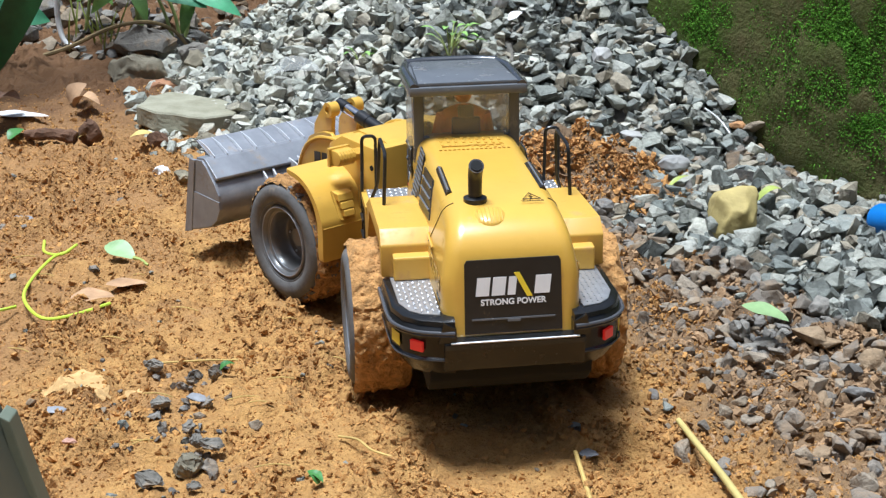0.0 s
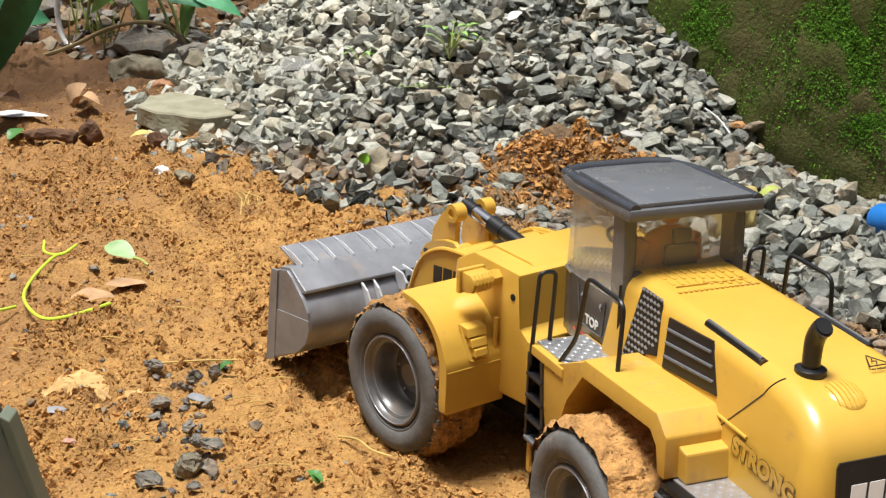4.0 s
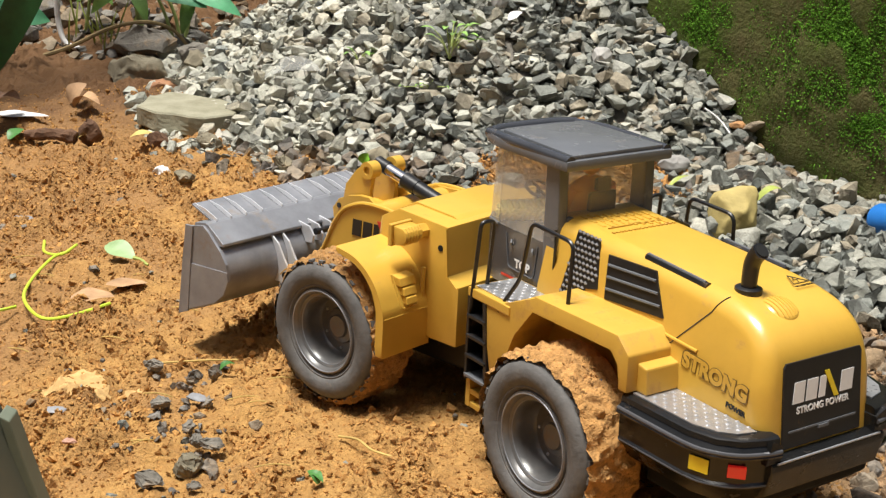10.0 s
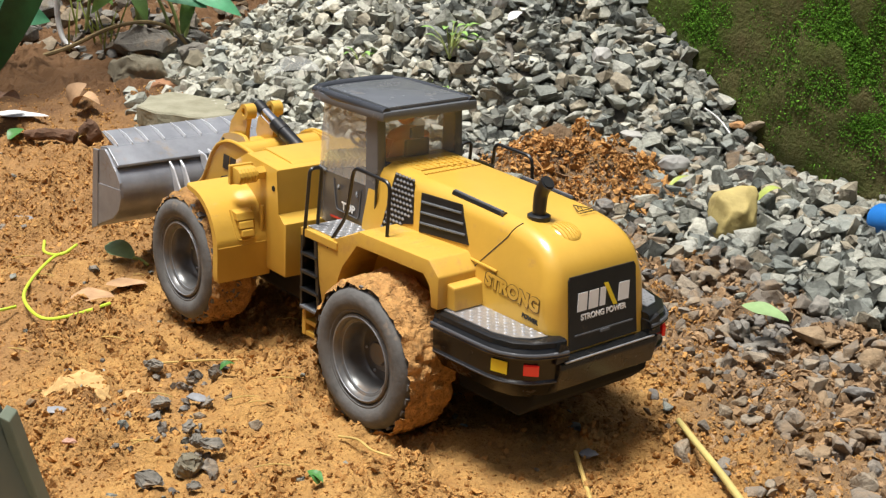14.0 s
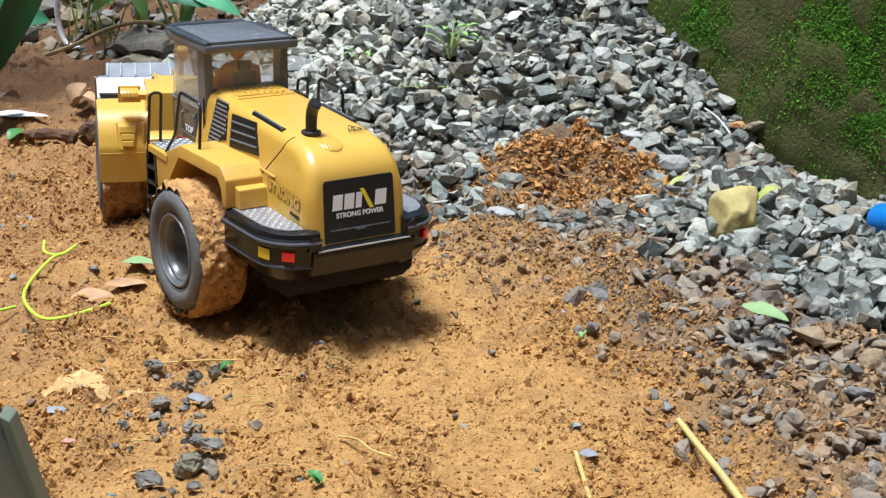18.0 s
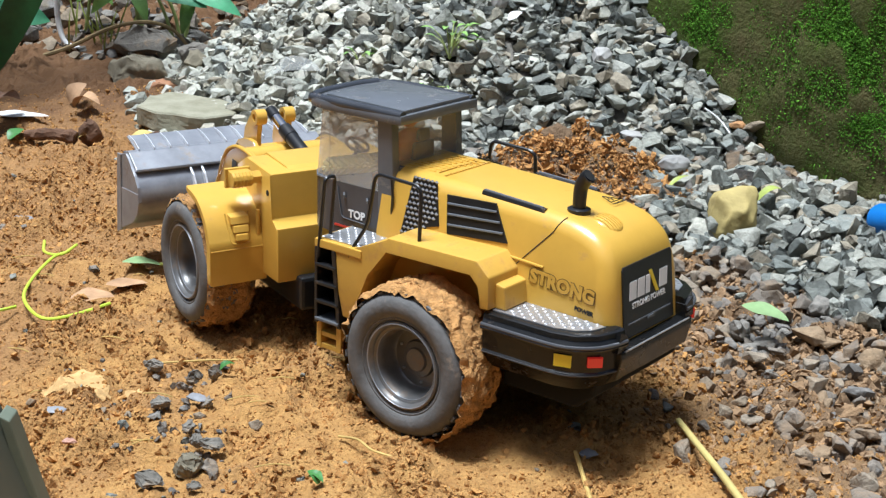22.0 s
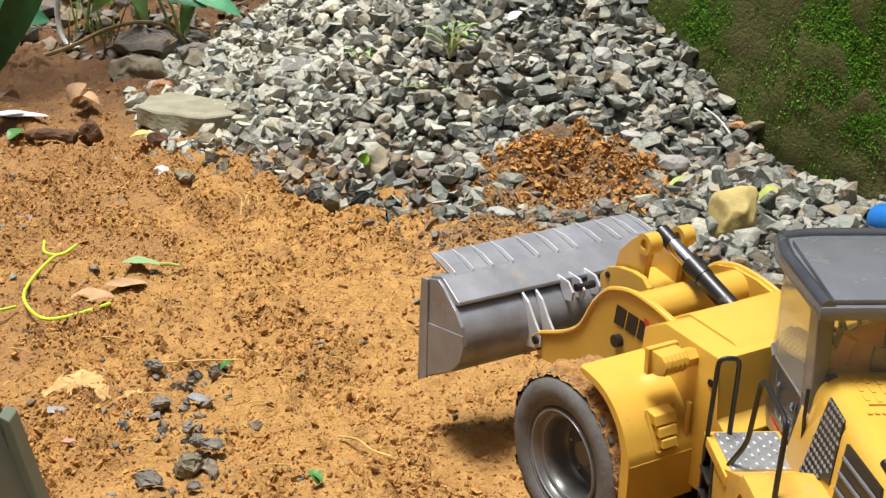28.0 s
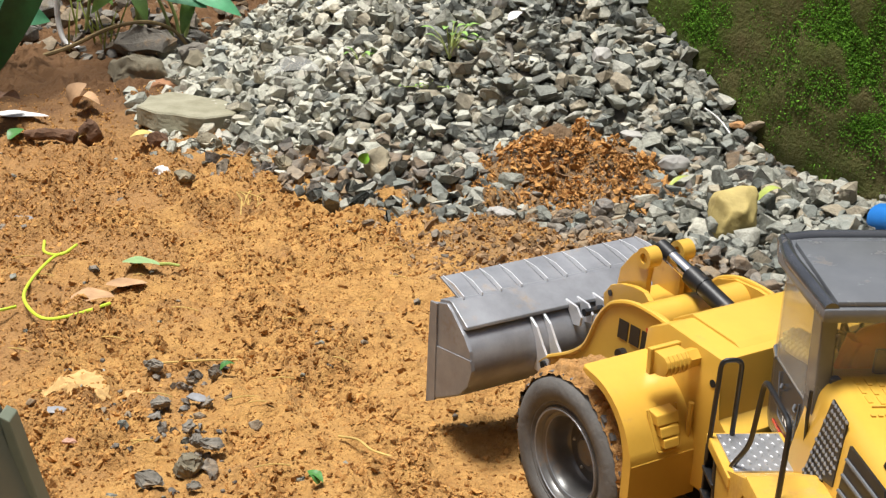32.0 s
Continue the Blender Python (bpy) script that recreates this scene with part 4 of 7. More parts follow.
for i in range(26):
    x, y, a = rng.uniform(-0.40, -0.02), rng.uniform(0.72, 1.30), rng.uniform(-0.6, 0.6)
    k = rng.uniform(0.008, 0.024)
    strip("rootlet", "thin pale rootlet lying on the soil", "rootlet", [gz(x, y, 0.003), gz(x + 0.5 * k * math.cos(a), y + 0.5 * k * math.sin(a) + 0.002, 0.005), gz(x + k * math.cos(a), y + k * math.sin(a), 0.003)], 0.0005, M_TWIG, None, 5)
for i in range(9):
    x, y = -0.195 + rng.uniform(-0.012, 0.012), 1.310 + rng.uniform(-0.02, 0.02)
    strip("straw", "thin dry straw on the soil", "straw", [gz(x, y, 0.002), gz(x + rng.uniform(-0.008, 0.008), y + 0.008, 0.008), gz(x + rng.uniform(-0.014, 0.014), y + rng.uniform(0.0, 0.02), 0.012)], 0.0006, M_TWIG, None, 5)


def leaf_thing(name, label, base, tip, width, material, droop=0.004, up=(0, 0, 1), fold=0.25, category="leaf"):
    bm = bmesh.new()
    leaf_mesh(bm, base, tip, width, up, droop, fold)
    return tagged(part(name, bm, material, smooth=True), label, category, GROUPS.get(name, ""))


leaf_thing("dry_leaf", "crumpled tan dry leaf on the soil", gz(-0.305, 1.060, 0.002), gz(-0.270, 1.066, 0.003), 0.028, M_DRY, 0.002, (0, 0, 1), 0.06)
leaf_thing("dry_leaf", "curled tan dry leaf on the soil", gz(-0.483, 1.725, 0.004), gz(-0.462, 1.735, 0.026), 0.026, M_DRY, 0.006, (0, -0.6, 1))
leaf_thing("dry_leaf", "curled tan dry leaf on the soil", gz(-0.470, 1.700, 0.004), gz(-0.435, 1.690, 0.010), 0.030, M_DRY, 0.012)
leaf_thing("dry_leaf", "yellowish dry leaf on the soil", gz(-0.366, 1.548, 0.006), gz(-0.334, 1.552, 0.008), 0.020, M_YLEAF, 0.004)
leaf_thing("dry_leaf", "yellowish dry leaf on the soil", gz(-0.425, 1.535, 0.004), gz(-0.410, 1.540, 0.008), 0.010, M_YLEAF, 0.004)
# the pale leaf that the front wheel rolls over and turns
bm = bmesh.new()
leaf_mesh(bm, (0, 0, 0), (0.034, 0, 0), 0.020, (0, 0, 1), 0.002, 0.15, 10)
turned_leaf = tagged(part("green_leaf", bm, M_PALELEAF, smooth=True), "pale green leaf with a yellow stem on the soil", "leaf", GROUPS["green_leaf"])
bm = bmesh.new()
tube(bm, curve3([(0.032, 0, 0.0006), (0.040, 0.001, 0.0012), (0.049, 0.0, 0.0006)], 5), 0.0017, 8, 0.0013)
part("stem", bm, M_GRASS, turned_leaf, "thick yellow-green leaf stem", smooth=True)
leaf_thing("dry_leaf", "small brown dry leaf under a green blade", gz(-0.284, 1.094, 0.001), gz(-0.250, 1.100, 0.002), 0.020, M_DRY, 0.001, (0, 0, 1), 0.05)
leaf_thing("green_leaf", "pale green leaf on the gravel", (0.236, 1.012, 0.030), (0.268, 0.990, 0.026), 0.024, M_PALELEAF, 0.002, (0, 0, 1), 0.1)
leaf_thing("green_leaf", "bright green leaf on the soil", gz(-0.500, 1.530, 0.004), gz(-0.488, 1.555, 0.010), 0.018, M_LEAF, 0.004)
leaf_thing("green_leaf", "small green sprout leaf on the soil", gz(-0.078, 0.768, 0.003), gz(-0.069, 0.761, 0.005), 0.007, M_LEAF, 0.004)
leaf_thing("green_leaf", "small green sprout leaf on the soil", gz(-0.072, 0.760, 0.003), gz(-0.080, 0.770, 0.008), 0.008, M_LEAF, 0.003)
leaf_thing("green_leaf", "tiny green leaf on the soil", gz(-0.160, 0.926, 0.003), gz(-0.150, 0.934, 0.006), 0.008, M_LEAF, 0.003)
leaf_thing("yellow_leaf", "curved yellow-green leaf on the gravel", gz(0.304, 1.305, 0.010), gz(0.345, 1.315, 0.012), 0.012, M_GRASS, 0.014)
leaf_thing("yellow_leaf", "narrow yellow-green leaf on the gravel", gz(0.232, 1.380, 0.012), gz(0.256, 1.395, 0.016), 0.007, M_GRASS, 0.004)
leaf_thing("green_leaf", "bright green mossy sprig on the stones", gz(-0.092, 1.405, 0.026), gz(-0.080, 1.408, 0.030), 0.012, M_MOSSLEAF, 0.006, (0, -1, 0))
leaf_thing("bark_scrap", "brown curled bark scrap on the soil", gz(-0.560, 1.560, 0.004), gz(-0.525, 1.660, 0.020), 0.050, M_BROWNCLOD, 0.020, (0, 0, 1), 0.5, "bark")
leaf_thing("paper_scrap", "torn grey-white paper scrap on the soil", gz(-0.560, 1.655, 0.003), gz(-0.488, 1.650, 0.003), 0.030, M_PAPER, 0.001, (0, 0, 1), 0.02, "paper")
leaf_thing("paper_scrap", "white chip of plastic on the gravel", gz(0.066, 1.588, 0.012), gz(0.082, 1.596, 0.016), 0.012, M_PAPER, 0.002, (0, -0.5, 1), 0.2, "paper")
leaf_thing("plastic_film", "torn clear-grey plastic film on the gravel", gz(-0.225, 1.640, 0.016), gz(-0.150, 1.600, 0.018), 0.050, M_FILM, 0.010, (0, -0.3, 1), 0.25, "plastic film")


def weed(name, label, x, y, spread, height, count, width, material, seed):
    """A small plant: thin stems with a leaf each."""
    r = random.Random(seed)
    root = new(name)
    root.location = gz(x, y)
    tagged(root, label, "weed", GROUPS.get(name, ""))
    for _ in range(count):
        a, e = r.uniform(0, 6.283), r.uniform(0.3, 1.0)
        top = Vector((math.cos(a) * spread * e, math.sin(a) * spread * e * 0.7, height * r.uniform(0.5, 1.0)))
        bm = bmesh.new()
        tube(bm, curve3([(0, 0, 0), top * 0.5 + Vector((0, 0, height * 0.15)), top], 4), 0.0009, 5, 0.0006)
        part("stem", bm, M_STEM, root)
        bm = bmesh.new()
        leaf_mesh(bm, top, top + Vector((math.cos(a) * width * 2, math.sin(a) * width * 1.6, r.uniform(-0.4, 0.4) * width)), width, (0, 0, 1), 0.002)
        part("leaf", bm, material, root, smooth=True)
    return root


weed("weed", "small green weed growing out of the gravel", 0.000, 1.562, 0.030, 0.040, 15, 0.008, M_WEEDLEAF, 1)
weed("weed", "small green weed growing out of the gravel", -0.105, 1.600, 0.016, 0.018, 6, 0.006, M_WEEDLEAF, 2)
weed("weed", "trailing green weed on the gravel", -0.020, 1.530, 0.050, 0.008, 7, 0.004, M_WEEDLEAF, 3)
weed("weed", "tiny green weed in the soil", 0.110, 1.008, 0.005, 0.004, 4, 0.0025, M_WEEDLEAF, 4)


# -- plants on the bank --
def big_plant(name, label, x, y, stems, seed, material, size):
    r = random.Random(seed)
    root = new(name)
    root.location = gz(x, y)
    tagged(root, label, "plant", GROUPS.get(name, ""))
    for dx, dy, h in stems:
        bm = bmesh.new()
        path = curve3([(0, 0, -0.01), (dx * 0.3, dy * 0.3, h * 0.4), (dx, dy, h)], 5)
        tube(bm, path, 0.0075, 9, 0.0045)
        part("stem", bm, M_STEM, root, smooth=True)
        for k in range(9):
            p = path[4 + k % (len(path) - 4)]
            a = r.uniform(0, 6.283)
            t = p + Vector((math.cos(a), math.sin(a), r.uniform(-0.5, 0.35))) * size * r.uniform(0.7, 1.2)
            bm = bmesh.new()
            leaf_mesh(bm, p, t, size * 0.45, (0, 0, 1), 0.012)
            part("leaf", bm, material, root, smooth=True)
    return root


def leaf_plant(name, label, x, y, stems, leaves):
    """A plant with given stems (from, to, radius) and leaves (from, to, width, material), in its own space."""
    root = new(name)
    root.location = (x, y, float(ground_z(x, y)))
    tagged(root, label, "plant", GROUPS.get(name, ""))
    for a, b, r in stems:
        bm = bmesh.new()
        tube(bm, curve3([a, tuple((Vector(a) + Vector(b)) / 2 + Vector((0.006, 0, 0.004))), b], 6), r, 9, r * 0.7)
        part("stem", bm, M_STEM, root, smooth=True)
    for a, b, w, m in leaves:
        bm = bmesh.new()
        leaf_mesh(bm, a, b, w, (0.2, -0.7, 0.7), 0.010, 0.2, 10)
        part("leaf", bm, m, root, smooth=True)
    return root


leaf_plant("leafy_plant", "leafy green plant with a pale crooked stem", -0.470, 2.10, [((0, 0, -0.02), (-0.022, 0.0, 0.12), 0.0062), ((-0.022, 0, 0.12), (-0.05, 0.03, 0.34), 0.0045), ((0.048, 0.01, 0.0), (-0.002, 0.0, 0.12), 0.0030)], [
    ((-0.02, 0, 0.10), (-0.075, -0.01, 0.050), 0.026, M_WEEDLEAF), ((-0.02, 0, 0.11), (-0.10, 0.0, 0.065), 0.028, M_WEEDLEAF), ((-0.015, 0, 0.09), (0.012, -0.02, 0.040), 0.022, M_WEEDLEAF),
    ((-0.03, 0, 0.20), (-0.14, -0.02, 0.17), 0.06, M_LEAF), ((-0.03, 0, 0.22), (0.08, -0.03, 0.20), 0.06, M_LEAF), ((-0.05, 0.03, 0.30), (-0.10, -0.10, 0.28), 0.07, M_LEAF), ((-0.05, 0.03, 0.33), (0.02, 0.10, 0.34), 0.07, M_LEAF)])
leaf_plant("leafy_plant", "leafy plant with broad blue-green leaves", -0.420, 2.12, [((0.0, 0.03, -0.01), (0.015, 0.02, 0.085), 0.0035), ((0.0, 0.03, -0.01), (-0.035, 0.03, 0.10), 0.0032)], [
    ((-0.03, 0.0, 0.085), (0.050, -0.02, 0.064), 0.040, M_BLUELEAF), ((0.01, 0.0, 0.090), (0.100, -0.01, 0.052), 0.036, M_BLUELEAF), ((0.02, 0.02, 0.080), (0.008, -0.01, 0.020), 0.022, M_WEEDLEAF),
    ((0.03, 0.02, 0.10), (0.15, 0.0, 0.088), 0.026, M_WEEDLEAF), ((-0.02, 0.02, 0.095), (-0.055, 0.0, 0.105), 0.030, M_BLUELEAF), ((0.0, 0.03, 0.10), (0.04, 0.04, 0.19), 0.05, M_BLUELEAF)])
leaf_plant("leafy_plant", "young light green plant on the bank", -0.575, 2.16, [((0.0, 0.0, -0.01), (0.01, 0.0, 0.11), 0.0030)], [
    ((0.01, 0, 0.09), (0.052, -0.02, 0.045), 0.020, M_WEEDLEAF), ((0.01, 0, 0.10), (-0.05, -0.02, 0.080), 0.026, M_WEEDLEAF), ((0.01, 0, 0.10), (0.075, 0.0, 0.085), 0.026, M_WEEDLEAF), ((0.01, 0, 0.11), (0.0, 0.03, 0.16), 0.03, M_WEEDLEAF)])
big_plant("leafy_plant", "dark green shrub behind the bank", -0.700, 2.380, [(0.0, 0.0, 0.42), (0.10, 0.05, 0.45), (-0.12, 0.0, 0.40)], 14, M_LEAF, 0.13)
big_plant("leafy_plant", "dark green shrub behind the bank", -0.450, 2.550, [(0.0, 0.0, 0.40), (0.12, 0.0, 0.45), (-0.12, 0.05, 0.42)], 15, M_LEAF, 0.13)
broad = new("broad_leaf_plant")
broad.location = (-0.66, 1.93, 0.0)
tagged(broad, "plant with one very large dark green leaf and unseen added shading leaves", "plant")
bm = bmesh.new()
tube(bm, curve3([(-0.10, 0.02, 0.0), (-0.05, 0.0, 0.14), (0.09, -0.02, 0.22)], 5), 0.006, 8, 0.004)
part("stem", bm, M_STEM, broad, smooth=True)
bm = bmesh.new()
leaf_mesh(bm, (0.122, -0.02, 0.200), (0.006, -0.045, -0.030), 0.046, (0.3, -1, 0.2), 0.010, 0.18, 14)
part("leaf", bm, M_DARKLEAF, broad, "very large dark green leaf", smooth=True)
bm = bmesh.new()
leaf_mesh(bm, (-0.03, 0.03, 0.09), (0.085, 0.05, 0.060), 0.055, (0, -1, 0.6), 0.008, 0.2, 9)
part("leaf", bm, M_BLUELEAF, broad, smooth=True)
# leaves added overhead, out of view, to cast shade on the bank
r4 = random.Random(21)
for k in range(13):
    c = Vector((r4.uniform(-0.26, 0.08), r4.uniform(-0.30, 0.10), r4.uniform(0.30, 0.60)))
    t = c + Vector((r4.uniform(-0.10, 0.12), r4.uniform(-0.14, 0.0), r4.uniform(-0.06, 0.03)))
    bm = bmesh.new()
    tube(bm, curve3([(-0.10, 0.02, 0.0), (-0.14, 0.0, 0.22), tuple(c)], 4), 0.005, 7, 0.003)
    part("stem", bm, M_STEM, broad, smooth=True)
    bm = bmesh.new()
    leaf_mesh(bm, c, t, 0.11, (0, 0, 1), 0.012, 0.18, 8)
    part("leaf", bm, M_DARKLEAF, broad, smooth=True)
strip("bare_twig", "thin brown twig arching over the soil bank", "twig", [gz(-0.600, 2.020, 0.002), (-0.560, 2.03, 0.016), (-0.505, 2.045, 0.042), (-0.455, 2.06, 0.050), (-0.420, 2.08, 0.036), (-0.398, 2.09, 0.008)], 0.0034, M_TWIGBROWN, 0.0026)
strip("white_hose", "bent white plastic hose hanging to the ground", "hose", [(-0.600, 2.085, 0.20), (-0.594, 2.08, 0.085), (-0.592, 2.08, 0.040), (-0.582, 2.075, 0.012), (-0.560, 2.07, 0.004)], 0.0042, M_PAPER, None, 10)
for i in range(14):
    x, y = -0.545 + rng.uniform(-0.03, 0.05), 2.08 + rng.uniform(-0.02, 0.05)
    leaf_thing("grass_blade", "narrow yellow-green grass blade on the bank", gz(x, y), gz(x + rng.uniform(-0.03, 0.03), y + rng.uniform(-0.02, 0.02), rng.uniform(0.04, 0.09)), 0.003, M_GRASS, 0.006, (0, -1, 0), 0.3, "grass blade")

# blue plastic scrap near the wall
bm = bmesh.new()
lathe(bm, [(0.0, 0.030), (0.012, 0.030), (0.0155, 0.027), (0.0165, 0.018), (0.0165, -0.022), (0.014, -0.027), (0.0, -0.027)], (0, 0, 0), "z", 24)
blue = part("blue_bottle", bm, M_BLUE, smooth=True)
blue.matrix_local = pose(0.429, 1.245, 0.030, 78, 0, 35)
tagged(blue, "blue plastic bottle lying on the gravel", "bottle")


# olive toy vehicle at the edge of the view
truck = new("toy_truck")
truck.location = (-0.255, 0.640, 0.0)
tagged(truck, "dull olive green plastic toy truck beside the camera", "toy truck")
bm = bmesh.new()
prism(bm, [(-0.080, 0.020), (0.060, 0.020), (0.0215, 0.135), (0.003, 0.190), (-0.080, 0.190)], 0.0, 0.10, "y", 0.002)
body = part("side_panel", bm, M_OLIVE, truck)
for v in body.data.vertices:
    v.co.y = -v.co.y
bm = bmesh.new()
prism(bm, [(0.0340, 0.103), (0.0395, 0.100), (0.0625, 0.016), (0.0540, 0.016)], -0.012, 0.002, "y", 0.0008)
part("flange", bm, M_OLIVELIGHT, truck, "paler olive edge strip")
bm = bmesh.new()
tube(bm, [(0.0300, 0.0, 0.092), (0.0300, 0.0035, 0.092)], 0.0016, 10)
part("bolt", bm, M_TREAD, truck)
bm = bmesh.new()
lathe(bm, [(0.012, 0.002), (0.020, 0.004), (0.024, 0.006), (0.026, 0.002), (0.030, 0.004), (0.032, -0.002), (0.032, -0.010), (0.012, -0.010)], (0.010, 0.008, 0.032), "y", 36)
wh = part("wheel", bm, M_RUBBER, truck, smooth=True)


# ---- the wheel loader: x forward, y left, origin on the ground under the rear axle ----
WHEEL_R, WHEELBASE, PIVOT = 0.0512, 0.2310, 0.1265
ARM_PIN, BUCKET_PIN = Vector((0.165, 0, 0.118)), Vector((0.322, 0, 0.042))
loader = new("wheel_loader")
tagged(loader, "yellow toy wheel loader with mud-caked black tyres", "toy loader")


def side_y(z):
    """Half width of the engine hood at height z."""
    return 0.0435 - max(0.0, z - 0.118) * 0.20


def lettering(name, words, size, depth, m, material, parent, swell=0.0):
    """Words as a thin solid, centred, standing in the pose m (x along the words, y up, z out of the face)."""
    cu = bpy.data.curves.new(name, "FONT")
    cu.body, cu.size, cu.extrude, cu.align_x, cu.align_y = words, size, depth, "CENTER", "CENTER"
    cu.offset, cu.space_character = swell, 1.0 + 60 * swell
    tmp = bpy.data.objects.new("tmp", cu)
    scene.collection.objects.link(tmp)
    bpy.context.view_layer.update()
    me = bpy.data.meshes.new_from_object(tmp.evaluated_get(bpy.context.evaluated_depsgraph_get()))
    bpy.data.objects.remove(tmp)
    me.name = name
    me.materials.clear()
    me.materials.append(material)
    ob = new(name, me)
    ob.parent = parent
    ob.matrix_local = m
    return ob


def facing(origin, right, up):
    """The pose of a flat mark: its x to the right of the reader, its y up."""
    r, u = Vector(right).normalized(), Vector(up).normalized()
    u = (u - r * u.dot(r)).normalized()
    o = r.cross(u)
    return Matrix(((r.x, u.x, o.x, origin[0]), (r.y, u.y, o.y, origin[1]), (r.z, u.z, o.z, origin[2]), (0, 0, 0, 1)))


def mark(name, polys, depth, m, material, parent, label=""):
    """Flat printed shapes, each a polygon in the face's own x and y."""
    bm = bmesh.new()
    for poly in polys:
        prism(bm, poly, 0, depth, "z")
    ob = part(name, bm, material, parent, label)
    ob.matrix_local = m
    return ob


def bars_logo(w, h):
    """A row of bold slanted blocks that stands for the maker's mark."""
    u, s = w / 10.0, 0.12 * h
    out = []
    for x0, x1, y0, y1 in ((0, 1.75, 0, 1), (2.1, 3.85, 0, 1), (4.2, 5.25, 0, 1), (7.75, 9.8, 0, 1)):
        out.append([((x0 * u) + s * y0 - w / 2, (y0 - 0.5) * h), ((x1 * u) + s * y0 - w / 2, (y0 - 0.5) * h), ((x1 * u) + s * y1 - w / 2, (y1 - 0.5) * h), ((x0 * u) + s * y1 - w / 2, (y1 - 0.5) * h)])
    return out, [[(0.01 * w, 0.72 * h), (0.085 * w, 0.72 * h), (0.255 * w, -0.62 * h), (0.18 * w, -0.62 * h)]]


# -- rear half --
def make_hood():
    bm = bmesh.new()
    # the ridge from the cab over the rounded tail down to the bumper, with rounded shoulders
    line = [(0.066, 0.1625), (0.030, 0.1614), (-0.02, 0.1600)] + [(p.x, p.z) for p in curve3([(-0.045, 0, 0.1590), (-0.070, 0, 0.1574), (-0.090, 0, 0.1548), (-0.1045, 0, 0.1498), (-0.1145, 0, 0.1412), (-0.1195, 0, 0.1300), (-0.1228, 0, 0.1120), (-0.1265, 0, 0.082)], 4)]
    r, rows = 0.0098, []
    for i, (x, z) in enumerate(line):
        a, b = line[max(i - 1, 0)], line[min(i + 1, len(line) - 1)]
        d = Vector((b[0] - a[0], b[1] - a[1])).normalized()
        inward = Vector((-d.y, d.x))
        across = []
        for k in range(-9, 10):
            turn = math.radians(max(0, abs(k) - 1) * 11.25)
            drop = r - r * math.cos(turn)
            w = side_y(z + inward.y * drop)
            y = 0.0 if k == 0 else math.copysign(w - r + r * math.sin(turn), k)
            across.append((x + inward.x * drop, y, z + inward.y * drop))
        col = []
        for s in (-1, 1):
            x1, y1, z1 = across[0 if s < 0 else -1]
            mid = min(z1 - 0.0002, 0.118)
            side = [(x1, s * side_y(mid), mid), (x1, s * 0.0435, min(mid - 0.0002, 0.081))]
            col = side[::-1] + across if s < 0 else col + side
        rows.append([bm.verts.new(p) for p in col])
    for a, b in zip(rows, rows[1:]):
        for k in range(len(a) - 1):
            bm.faces.new((a[k], a[k + 1], b[k + 1], b[k]))
    bm.faces.new(rows[0])
    hood = part("hood", bm, M_YELLOW, loader, "glossy yellow engine hood", smooth=True)
    # slotted cover at the front of the hood
    for row in range(3):
        for k in range(9):
            x, y = 0.0575 - 0.0085 * row - 0.0012 * k, 0.021 - 0.0052 * k
            bm = bmesh.new()
            box(bm, x - 0.0068, x, y - 0.0011, y + 0.0011, 0.1612, 0.1627 - 0.0003 * row, 0.0003)
            part("louvre", bm, M_YELLOW, hood)
    bm = bmesh.new()
    box(bm, 0.0295, 0.0303, -0.022, -0.003, 0.1612, 0.16235)
    box(bm, 0.0295, 0.0303, 0.003, 0.022, 0.1612, 0.16235)
    box(bm, 0.0303, 0.0335, -0.0035, 0.0035, 0.161, 0.1627, 0.0008)
    for k in range(16):
        y = -0.024 + 0.0032 * k
        box(bm, 0.0215, 0.0232, y - 0.001, y + 0.001, 0.161, 0.1620)
    part("cover_edge", bm, M_YDUST, hood)
    for s in (1, -1):
        bm = bmesh.new()
        tube(bm, [(-0.0142, s * 0.0300, 0.1586), (-0.0635, s * 0.0304, 0.1562)], 0.0024, 8)
        part("grab_slot", bm, M_BLACK, hood, "dark slot with a yellow rim")
        bm = bmesh.new()
        tube(bm, [(-0.0155, s * 0.0306, 0.1608), (-0.062, s * 0.0310, 0.1584)], 0.0009, 6)
        part("slot_lip", bm, M_GREY, hood)
        # seam between hood and rear shell
        bm = bmesh.new()
        path = [(-0.0450, s * (side_y(0.1195) + 0.0001), 0.1195)]
        for k in range(9):
            z = 0.1185 + (0.1470 - 0.1185) * k / 8
            path.append((-0.0485 - 0.0265 * k / 8, s * (side_y(z) + 0.0001), z))
        for k in range(1, 6):
            a = math.radians(90 - 13 * k)
            z = 0.1470 + 0.0099 * math.cos(a)
            path.append((-0.0750 - 0.0010 * k, s * (side_y(z) - 0.0098 + 0.0099 * math.sin(a)), z - 0.00003 * k))
        tube(bm, path, 0.00035, 5)
        part("seam", bm, M_BLACK, hood)
        bm = bmesh.new()
        tube(bm, [(0.012, s * 0.0405, 0.1262), (-0.045, s * 0.0425, 0.1252), (-0.072, s * 0.0429, 0.1240)], 0.0009, 6)
        part("side_ridge", bm, M_YELLOW, hood)
        # louvred window
        bm = bmesh.new()
        fr = [(0.0107, 0.1535), (-0.0290, 0.1555), (-0.0425, 0.1325), (0.0062, 0.1285)]
        prism(bm, fr, 0, 0.0012, "y")
        for v in bm.verts:
            v.co.y = s * (side_y(v.co.z) - 0.0004 + v.co.y)
        vent = part("side_vent", bm, M_BLACK, hood, "dark louvred vent")
